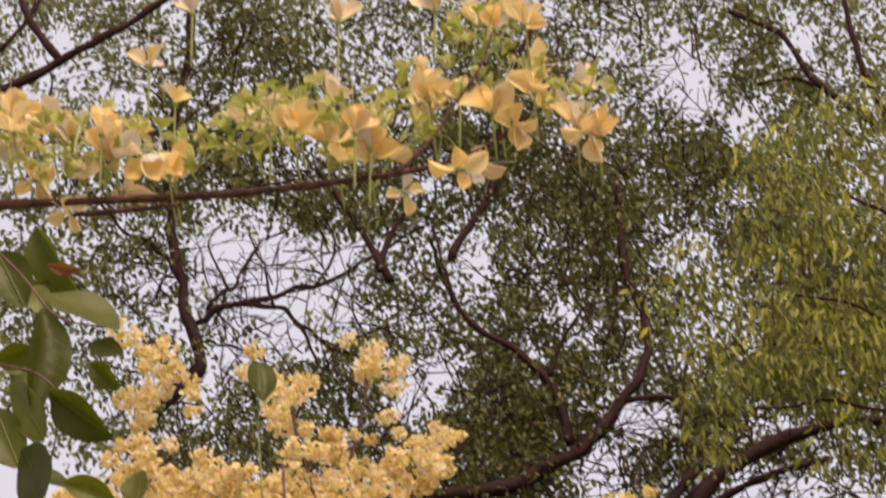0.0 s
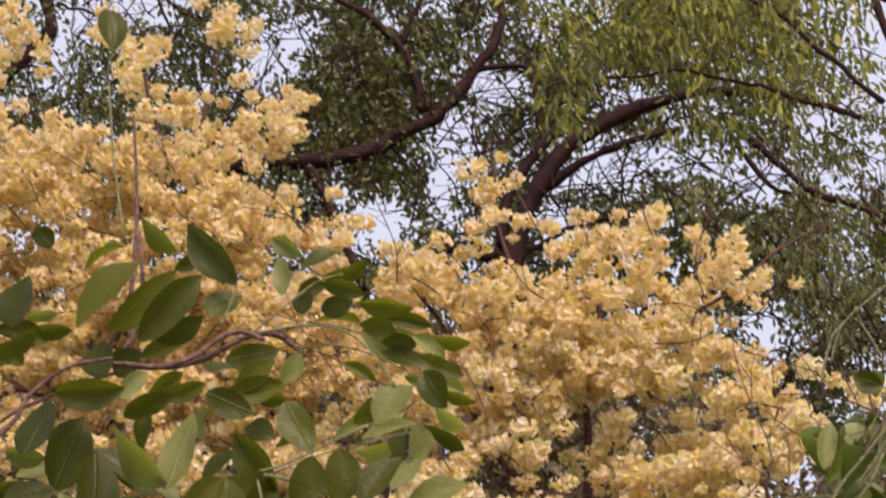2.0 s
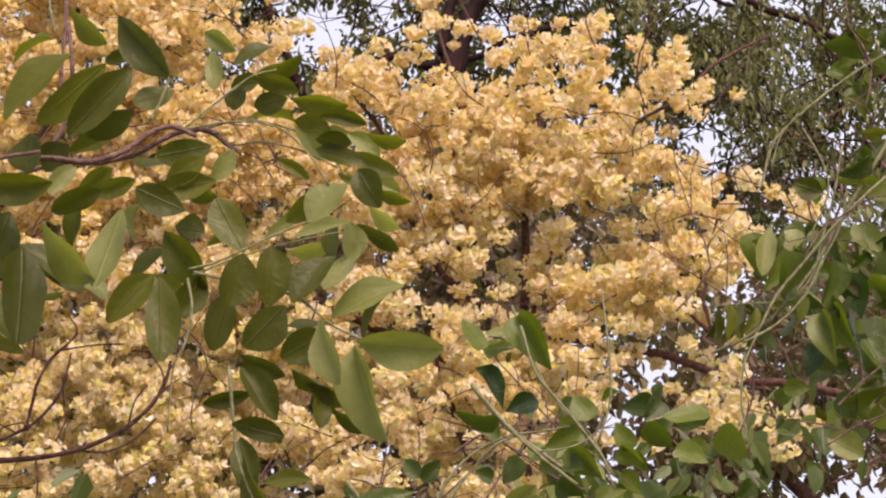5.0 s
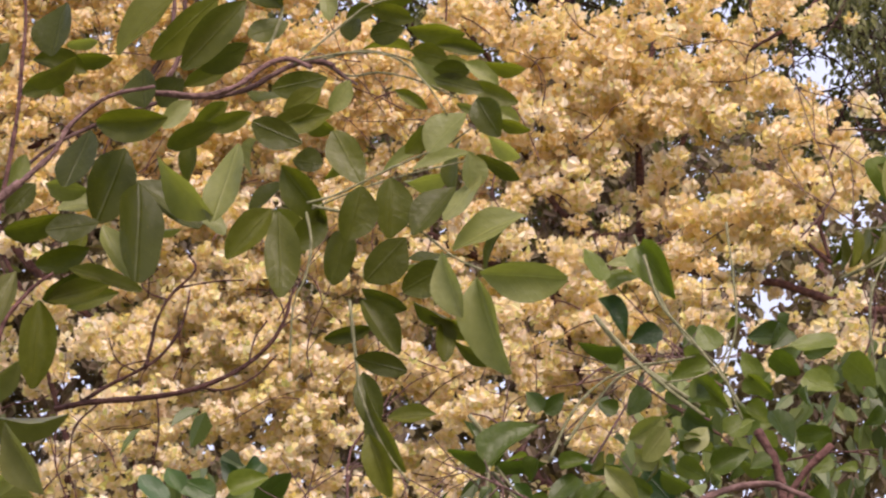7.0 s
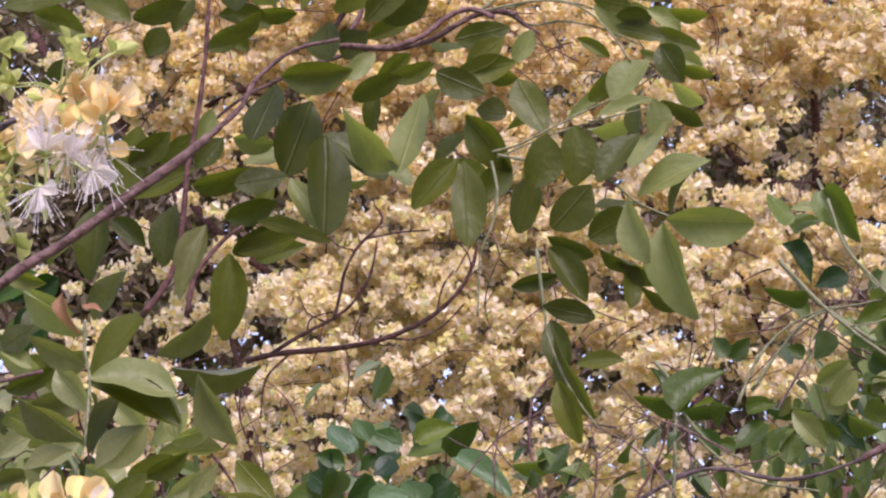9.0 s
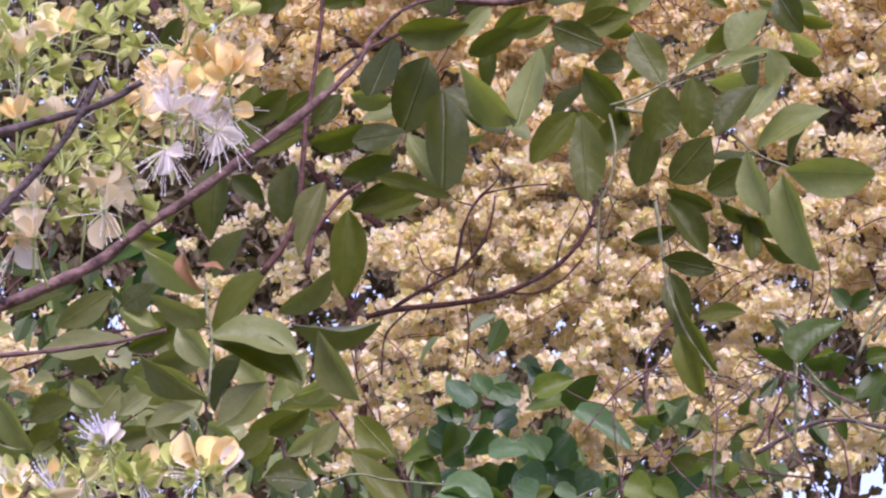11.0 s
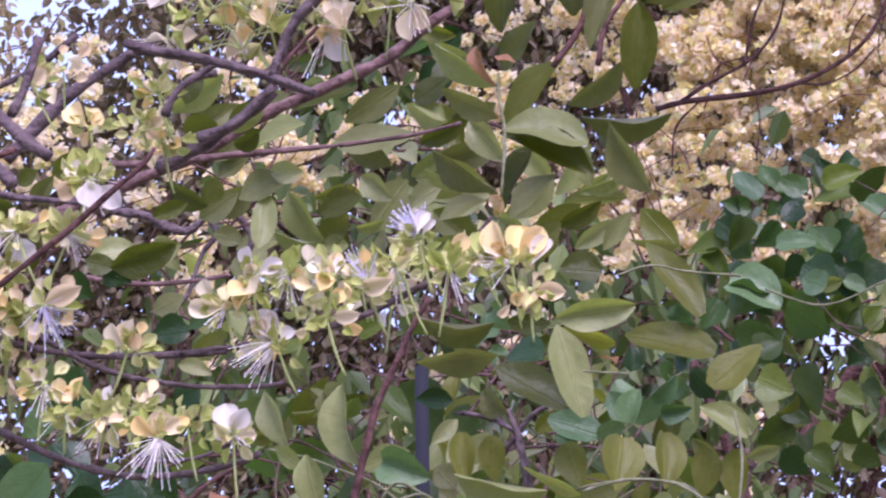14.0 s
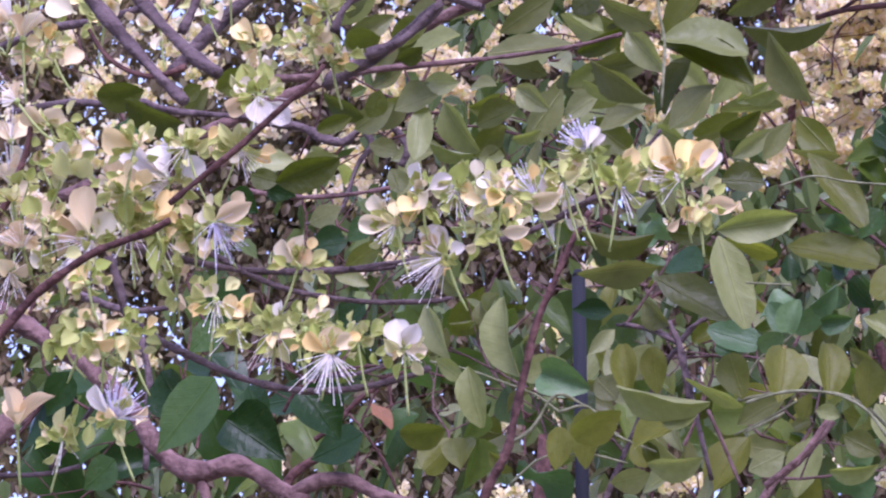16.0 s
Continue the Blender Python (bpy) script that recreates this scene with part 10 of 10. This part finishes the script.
spray(bush, "g", [
    (-1.519, 3.460, -1.566, 3.436, 5.11, -5, 1.21), (-1.330, 3.512, -1.448, 3.486, 5.07, 54, 0.91),
    (-1.186, 3.470, -1.130, 3.393, 5.09, -12, 1.21), (-1.173, 3.262, -1.088, 3.187, 5.06, -11, 0.95),
    (-0.902, 3.256, -0.985, 3.227, 5.06, -16, 0.95)])
spray(bush, "d", [
    (-1.208, 3.640, -1.271, 3.544, 5.30, 18, 0.93), (-1.215, 3.696, -1.307, 3.630, 5.23, 10, 0.73),
    (-1.184, 3.704, -1.272, 3.657, 5.29, -7, 0.76), (-1.367, 3.528, -1.411, 3.507, 5.31, 13, 1.39)])
spray(ivy, "d", [
    (-0.600, 3.370, -0.627, 3.427, 5.37, 29, 0.98), (-0.538, 3.364, -0.597, 3.394, 5.38, 26, 1.13),
    (-0.477, 3.353, -0.517, 3.405, 5.31, 16, 0.82), (-0.642, 3.325, -0.701, 3.344, 5.36, 14, 0.95),
    (-0.707, 3.307, -0.651, 3.254, 5.35, -8, 0.96), (-0.644, 3.233, -0.671, 3.296, 5.36, -21, 1.19),
    (-0.582, 3.280, -0.629, 3.232, 5.30, -26, 1.17), (-0.488, 3.211, -0.525, 3.276, 5.29, 34, 1.24),
    (-0.441, 3.275, -0.497, 3.225, 5.34, 25, 1.19), (-0.480, 3.241, -0.530, 3.210, 5.40, 4, 1.12),
    (-0.459, 3.272, -0.457, 3.207, 5.39, -27, 1.14), (-0.204, 3.192, -0.273, 3.122, 5.29, 28, 1.13),
    (-0.548, 3.331, -0.588, 3.296, 5.36, 34, 1.47)])
spray(ivy, "d", [
    (-0.542, 3.213, -0.577, 3.175, 5.30, -12, 1.26), (-0.608, 3.169, -0.639, 3.126, 5.32, -15, 1.38),
    (-0.702, 3.163, -0.744, 3.109, 5.39, 22, 1.18), (-0.419, 3.208, -0.451, 3.166, 5.30, -35, 1.34)])
spray(ivy, "v", [
    (-0.494, 3.327, -0.424, 3.360, 5.26, -24, 0.87), (-0.441, 3.299, -0.379, 3.351, 5.24, 35, 0.92),
    (-0.448, 3.331, -0.523, 3.322, 5.32, 51, 0.93), (-0.607, 3.223, -0.557, 3.183, 5.35, 35, 1.19),
    (-0.604, 3.226, -0.650, 3.213, 5.38, -34, 1.13), (-0.574, 3.139, -0.513, 3.083, 5.22, 35, 1.03),
    (-0.463, 3.154, -0.522, 3.077, 5.33, -29, 0.86), (-0.285, 3.134, -0.359, 3.129, 5.28, 26, 0.92),
    (-0.271, 3.276, -0.221, 3.330, 5.31, -16, 0.82), (-0.263, 3.307, -0.328, 3.282, 5.32, -57, 1.16),
    (-0.430, 3.095, -0.367, 3.054, 5.28, 41, 0.90), (-0.387, 3.071, -0.332, 3.100, 5.35, 22, 0.84),
    (-0.342, 3.010, -0.300, 3.052, 5.30, -24, 0.92)])
spray(ivy, "v", [
    (-0.590, 3.046, -0.636, 3.022, 5.34, 11, 0.97), (-0.691, 3.259, -0.766, 3.259, 5.36, 49, 1.02),
    (-0.733, 3.241, -0.686, 3.196, 5.35, -34, 0.92), (-0.543, 3.117, -0.569, 3.062, 5.30, 23, 1.13)])
spray(ivy, "m", [
    (-0.613, 3.317, -0.661, 3.370, 5.27, 42, 0.72), (-0.579, 3.213, -0.508, 3.213, 5.23, -48, 0.78),
    (-0.659, 3.130, -0.566, 3.085, 5.18, -52, 1.02), (-0.516, 3.153, -0.449, 3.120, 5.21, 48, 0.74),
    (-0.455, 3.131, -0.415, 3.109, 5.20, -41, 0.82), (-0.351, 3.134, -0.408, 3.099, 5.23, -53, 0.65),
    (-0.414, 3.262, -0.317, 3.184, 5.17, -51, 0.50), (-0.420, 3.083, -0.465, 3.035, 5.20, -56, 1.07),
    (-0.255, 2.989, -0.311, 2.969, 5.16, -56, 1.18), (-0.210, 3.043, -0.259, 3.033, 5.25, -33, 0.85),
    (-0.576, 3.061, -0.646, 3.054, 5.24, -46, 0.85)])
spray(creeper, "v", [
    (0.179, 3.587, 0.146, 3.643, 4.98, 51, 1.01), (0.188, 3.603, 0.240, 3.632, 5.06, -50, 1.10),
    (0.242, 3.634, 0.290, 3.537, 4.95, 12, 0.75), (0.203, 3.460, 0.128, 3.463, 4.97, -48, 0.84),
    (0.173, 3.491, 0.200, 3.442, 5.06, -11, 0.81), (0.357, 3.445, 0.331, 3.492, 4.97, 20, 1.13),
    (0.059, 3.367, 0.035, 3.408, 5.00, 4, 0.83), (0.060, 3.383, 0.098, 3.414, 5.04, 21, 0.93),
    (-0.033, 3.266, 0.049, 3.344, 4.97, -44, 0.89), (-0.033, 3.285, -0.065, 3.377, 5.03, 48, 0.62),
    (-0.027, 3.293, -0.104, 3.317, 5.02, -41, 0.75), (-0.027, 3.293, 0.061, 3.293, 5.05, 40, 0.56),
    (0.344, 3.447, 0.278, 3.426, 5.04, 10, 0.78)])
spray(creeper, "v", [
    (0.319, 3.399, 0.366, 3.338, 4.97, 29, 0.91), (0.332, 3.230, 0.395, 3.254, 4.95, -8, 0.83),
    (0.278, 3.247, 0.323, 3.215, 4.96, 15, 0.94), (0.401, 3.367, 0.438, 3.337, 5.04, -25, 1.00),
    (0.438, 3.329, 0.466, 3.265, 4.97, -51, 1.06), (0.480, 3.309, 0.537, 3.307, 5.04, 9, 0.77),
    (0.562, 3.472, 0.476, 3.462, 5.04, 51, 0.71), (0.493, 3.445, 0.453, 3.400, 5.00, 54, 1.14),
    (0.496, 3.391, 0.549, 3.359, 4.99, -26, 0.91), (0.404, 3.404, 0.441, 3.372, 5.00, 28, 1.04),
    (0.083, 3.274, 0.133, 3.287, 5.02, -30, 0.87), (0.111, 3.253, 0.059, 3.205, 5.02, 43, 0.88),
    (0.125, 3.201, 0.149, 3.253, 5.02, -55, 1.22)])
spray(creeper, "v", [
    (0.297, 3.357, 0.342, 3.315, 5.03, 9, 0.85), (0.282, 3.285, 0.333, 3.286, 4.98, -5, 0.91),
    (0.364, 3.315, 0.408, 3.352, 5.03, -27, 1.02), (0.229, 3.203, 0.196, 3.239, 4.99, -6, 0.84),
    (0.514, 3.200, 0.467, 3.165, 4.99, -22, 0.84), (0.185, 3.354, 0.157, 3.369, 4.99, 12, 1.11),
    (0.423, 3.399, 0.399, 3.444, 5.00, 17, 0.99), (0.534, 3.273, 0.494, 3.247, 5.06, 4, 0.88),
    (0.453, 3.238, 0.419, 3.265, 4.97, 12, 0.86), (0.234, 3.390, 0.203, 3.348, 4.99, 15, 0.99),
    (0.273, 3.406, 0.299, 3.377, 5.04, 14, 1.09)])
spray(creeper, "d", [
    (0.165, 3.591, 0.216, 3.523, 5.07, -47, 0.89), (0.272, 3.498, 0.212, 3.482, 5.01, 18, 1.00),
    (0.223, 3.272, 0.274, 3.202, 5.07, 6, 0.86), (0.111, 3.323, 0.196, 3.310, 5.14, 47, 0.50),
    (0.004, 3.274, 0.030, 3.220, 5.09, -18, 0.80)])
spray(creeper, "p", [
    (0.185, 3.642, 0.255, 3.640, 5.04, -54, 0.79), (0.335, 3.367, 0.377, 3.347, 4.98, -53, 1.11),
    (0.258, 3.313, 0.203, 3.279, 4.92, -11, 1.23), (0.266, 3.294, 0.222, 3.239, 4.92, -34, 1.38),
    (0.158, 3.242, 0.205, 3.179, 4.94, 4, 0.93), (0.331, 3.311, 0.290, 3.271, 4.98, 9, 1.19),
    (0.207, 3.274, 0.251, 3.241, 4.96, 11, 1.10)])
branch(creeper, [(0.068, 4.93, 3.254), (0.11, 4.93, 3.334), (0.16, 4.93, 3.383), (0.218, 4.93, 3.408), (0.267, 4.93, 3.412)], 0.0030, 0.0016, STEM, "stem", bend=0.003)
branch(creeper, [(0.16, 4.93, 3.501), (0.211, 4.93, 3.431), (0.262, 4.93, 3.372), (0.326, 4.93, 3.314)], 0.0036, 0.0030, STEM, "stem", bend=0.003)
branch(creeper, [(0.248, 4.93, 3.606), (0.269, 4.93, 3.517), (0.315, 4.93, 3.45), (0.364, 4.93, 3.373), (0.387, 4.93, 3.327)], 0.0026, 0.0020, STEM, "stem", bend=0.003)
branch(creeper, [(0.264, 4.93, 3.376), (0.318, 4.93, 3.382), (0.362, 4.93, 3.406), (0.381, 4.93, 3.457)], 0.0018, 0.0014, STEM, "stem", bend=0.003)
branch(creeper, [(0.265, 4.9, 3.137), (0.345, 4.9, 3.171), (0.418, 4.9, 3.179), (0.462, 4.9, 3.162), (0.521, 4.9, 3.127)], 0.0060, 0.0045, BARK_PINK, "stem", bend=0.003)
branch(creeper, [(0.411, 4.95, 3.288), (0.434, 4.95, 3.232), (0.442, 4.95, 3.173), (0.433, 4.95, 3.126)], 0.0085, 0.0075, BARK_RED, "stem", bend=0.003)
branch(creeper, [(0.528, 4.95, 3.254), (0.467, 4.95, 3.195), (0.442, 4.95, 3.134)], 0.0065, 0.0060, BARK_RED, "stem", bend=0.003)
branch(creeper, [(-0.031, 4.95, 3.259), (-0.038, 4.95, 3.211), (-0.036, 4.95, 3.162)], 0.0030, 0.0030, STEM, "stem", bend=0.003)
branch(creeper, [(-0.021, 4.95, 3.258), (0.017, 4.95, 3.206), (0.07, 4.95, 3.169)], 0.0022, 0.0018, STEM, "stem", bend=0.003)
# dark leaf colour put in for the deep shadow
spray(low_bush, "d", [
    (-0.950, 2.234, -1.006, 2.161, 2.79, 26, 1.05), (-0.951, 2.201, -0.889, 2.161, 2.83, -29, 1.20),
    (-1.024, 2.253, -0.988, 2.199, 2.83, 4, 1.16), (-0.946, 2.244, -0.916, 2.194, 2.87, -8, 1.08),
    (-0.854, 2.348, -0.883, 2.321, 2.95, 17, 1.16), (-1.081, 2.173, -1.115, 2.144, 2.86, 14, 1.23),
    (-0.902, 2.247, -0.861, 2.197, 2.90, -34, 1.28), (-1.173, 2.287, -1.201, 2.240, 2.94, -7, 0.97),
    (-1.001, 2.325, -1.032, 2.295, 2.92, 14, 1.20)])
spray(creeper, "g", [
    (0.787, 3.840, 0.738, 3.857, 4.96, 7, 1.60), (0.592, 3.656, 0.578, 3.592, 5.01, -57, 1.10),
    (0.615, 3.661, 0.599, 3.594, 5.01, -57, 1.10), (0.638, 3.660, 0.622, 3.591, 5.01, 48, 0.88),
    (0.658, 3.662, 0.645, 3.588, 5.02, -49, 0.92), (0.684, 3.687, 0.673, 3.622, 5.08, -46, 0.98)])
spray(creeper, "v", [
    (0.702, 3.755, 0.677, 3.653, 4.95, -49, 0.79), (0.724, 3.729, 0.705, 3.669, 4.94, -49, 1.02),
    (0.841, 3.780, 0.873, 3.705, 4.97, -15, 0.77), (0.794, 3.715, 0.771, 3.631, 4.97, -45, 0.95),
    (0.843, 3.607, 0.874, 3.535, 4.98, -24, 0.82), (0.782, 3.616, 0.804, 3.530, 4.94, 45, 0.90),
    (0.761, 3.605, 0.771, 3.504, 4.94, 38, 0.64), (0.783, 3.459, 0.859, 3.471, 4.97, 47, 0.82),
    (0.824, 3.426, 0.888, 3.461, 4.98, 35, 1.08), (0.567, 3.395, 0.611, 3.345, 4.93, 33, 1.25),
    (0.443, 3.409, 0.489, 3.375, 4.92, 33, 1.10), (0.912, 3.828, 0.859, 3.809, 4.92, 16, 0.92),
    (0.852, 3.869, 0.912, 3.858, 5.00, 10, 0.79)])
spray(creeper, "v", [
    (0.929, 3.814, 0.887, 3.782, 4.94, -16, 1.04), (0.870, 3.893, 0.816, 3.857, 4.94, -39, 0.83)])
spray(creeper, "d", [
    (0.919, 3.752, 0.854, 3.726, 4.97, -9, 0.95), (0.824, 3.700, 0.837, 3.615, 4.99, 29, 0.94),
    (0.828, 3.601, 0.842, 3.527, 5.03, -19, 0.90), (0.781, 3.477, 0.807, 3.427, 4.99, 29, 1.32),
    (0.757, 3.591, 0.735, 3.526, 5.03, 12, 0.90), (0.869, 3.509, 0.891, 3.445, 4.95, 16, 1.03)])
spray(creeper, "p", [
    (0.689, 3.772, 0.667, 3.684, 4.95, -8, 0.76), (0.734, 3.769, 0.715, 3.726, 4.95, 29, 1.51),
    (0.850, 3.651, 0.888, 3.592, 4.90, 21, 1.23), (0.859, 3.568, 0.898, 3.536, 4.89, 23, 1.22),
    (0.740, 3.352, 0.795, 3.317, 4.87, -8, 1.39)])
spray(sapling, "p", [
    (-0.744, 2.402, -0.636, 2.362, 3.57, 42, 0.76), (-0.658, 2.375, -0.705, 2.367, 3.63, -4, 0.71),
    (-0.676, 2.424, -0.603, 2.390, 3.64, 54, 0.90), (-0.511, 2.372, -0.483, 2.363, 3.62, -28, 1.31),
    (-0.439, 2.306, -0.499, 2.296, 3.63, -28, 0.85), (-0.392, 2.327, -0.421, 2.284, 3.64, -10, 1.14)])
spray(sapling, "o", [
    (-0.749, 2.379, -0.810, 2.352, 3.61, -20, 0.98), (-0.669, 2.380, -0.747, 2.352, 3.66, 56, 1.02),
    (-0.531, 2.413, -0.542, 2.381, 3.70, 27, 1.13)])
spray(sapling, "s", [
    (-0.688, 2.360, -0.765, 2.349, 3.80, -27, 1.00), (-0.581, 2.360, -0.626, 2.336, 3.79, 11, 1.27),
    (-0.584, 2.434, -0.647, 2.405, 3.81, 30, 0.94), (-0.745, 2.330, -0.795, 2.321, 3.75, -19, 1.37),
    (-0.509, 2.381, -0.465, 2.355, 3.80, -6, 1.28), (-0.825, 2.464, -0.794, 2.432, 3.78, -21, 1.55)])
branch(creeper, [(0.694, 4.9, 3.863), (0.715, 4.9, 3.923), (0.752, 4.9, 3.968)], 0.0014, 0.0011, STEM, "stem", bend=0.002)
branch(creeper, [(0.756, 4.9, 3.938), (0.78, 4.9, 3.88), (0.79, 4.9, 3.824), (0.77, 4.9, 3.771), (0.74, 4.9, 3.718)], 0.0017, 0.0014, STEM, "stem", bend=0.002)
branch(creeper, [(0.933, 4.88, 3.863), (0.855, 4.88, 3.799), (0.789, 4.88, 3.738), (0.734, 4.88, 3.677), (0.68, 4.88, 3.616), (0.643, 4.88, 3.551)], 0.0030, 0.0024, STEM, "stem", bend=0.002)
branch(creeper, [(0.763, 4.88, 3.675), (0.728, 4.88, 3.613), (0.675, 4.88, 3.564), (0.618, 4.88, 3.534)], 0.0028, 0.0022, STEM, "stem", bend=0.002)
branch(creeper, [(0.643, 4.88, 3.551), (0.616, 4.88, 3.494), (0.606, 4.88, 3.433), (0.608, 4.88, 3.398)], 0.0018, 0.0014, STEM, "stem", bend=0.002)
branch(creeper, [(0.569, 4.9, 3.611), (0.613, 4.9, 3.613), (0.671, 4.9, 3.613)], 0.0014, 0.0011, STEM, "stem", bend=0.002)
branch(creeper, [(0.741, 4.9, 3.632), (0.766, 4.9, 3.684), (0.802, 4.9, 3.747), (0.82, 4.9, 3.811)], 0.0020, 0.0016, STEM, "stem", bend=0.002)
branch(sapling, [(-0.593, 3.6, 2.381), (-0.542, 3.6, 2.392), (-0.487, 3.6, 2.387), (-0.447, 3.6, 2.365), (-0.424, 3.6, 2.333)], 0.0020, 0.0017, STEM, "stalk", bend=0.002)
branch(sapling, [(-0.408, 3.6, 2.47), (-0.399, 3.6, 2.414), (-0.404, 3.6, 2.351)], 0.0018, 0.0015, STEM, "stalk", bend=0.002)
branch(sapling, [(-0.715, 3.72, 2.518), (-0.701, 3.72, 2.488), (-0.693, 3.72, 2.444), (-0.69, 3.72, 2.418)], 0.0045, 0.0038, BARK_GREY, "branch", bend=0.002)
branch(sapling, [(-0.774, 3.72, 2.518), (-0.737, 3.72, 2.508), (-0.701, 3.72, 2.488)], 0.0030, 0.0026, BARK_GREY, "branch", bend=0.002)
branch(sapling, [(-0.66, 3.7, 2.398), (-0.639, 3.7, 2.35), (-0.619, 3.7, 2.3)], 0.0026, 0.0022, BARK_PINK, "branch", bend=0.002)
branch(sapling, [(-0.59, 3.7, 2.299), (-0.541, 3.7, 2.339), (-0.511, 3.7, 2.379)], 0.0042, 0.0036, BARK_PINK, "branch", bend=0.002)
branch(sapling, [(-0.604, 3.65, 2.356), (-0.555, 3.65, 2.379)], 0.0014, 0.0012, STEM, "stalk", bend=0.002)
spray(leafy_tree, "g", [
    (-0.798, 4.288, -0.791, 4.107, 4.06, -42, 0.84), (-0.778, 4.126, -0.680, 4.025, 4.06, 32, 0.98),
    (-0.798, 4.324, -0.677, 4.236, 4.07, -52, 1.15), (-0.849, 4.163, -0.778, 4.044, 4.08, 30, 0.96),
    (-0.820, 4.031, -0.775, 3.931, 4.07, 35, 1.81), (-0.819, 4.240, -0.880, 4.215, 4.10, -23, 1.31),
    (-0.634, 3.993, -0.638, 3.925, 4.10, 17, 1.32), (-0.438, 4.080, -0.440, 4.160, 4.07, 27, 1.21),
    (-0.882, 4.415, -0.833, 4.306, 4.07, -7, 1.17), (-0.836, 4.506, -0.770, 4.353, 4.13, 39, 0.87),
    (-0.717, 4.184, -0.676, 4.134, 4.07, 22, 1.16), (-0.874, 4.125, -0.828, 4.009, 4.09, -13, 1.15),
    (-0.749, 3.959, -0.670, 3.924, 4.06, 4, 0.96)])
spray(leafy_tree, "p", [
    (-0.831, 4.355, -0.794, 4.289, 4.09, -6, 1.03), (-0.885, 4.244, -0.829, 4.232, 4.15, 17, 0.84)])

# ---- these things are shifted and turned as one to fit the camera's view ----
VIEW_FIT = Matrix(((0.999589, -0.015052, 0.024387, -0.031319),
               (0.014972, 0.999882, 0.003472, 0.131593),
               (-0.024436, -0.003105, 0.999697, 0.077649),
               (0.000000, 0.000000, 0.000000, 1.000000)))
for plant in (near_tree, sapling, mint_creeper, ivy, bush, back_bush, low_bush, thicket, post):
    plant.matrix_basis = VIEW_FIT @ plant.matrix_basis
VIEW_UNFIT = VIEW_FIT.inverted()
# high flowering pieces already fit the view and keep their place
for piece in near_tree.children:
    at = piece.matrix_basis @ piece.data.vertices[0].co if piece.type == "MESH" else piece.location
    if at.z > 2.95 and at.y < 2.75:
        piece.matrix_basis = VIEW_UNFIT @ piece.matrix_basis
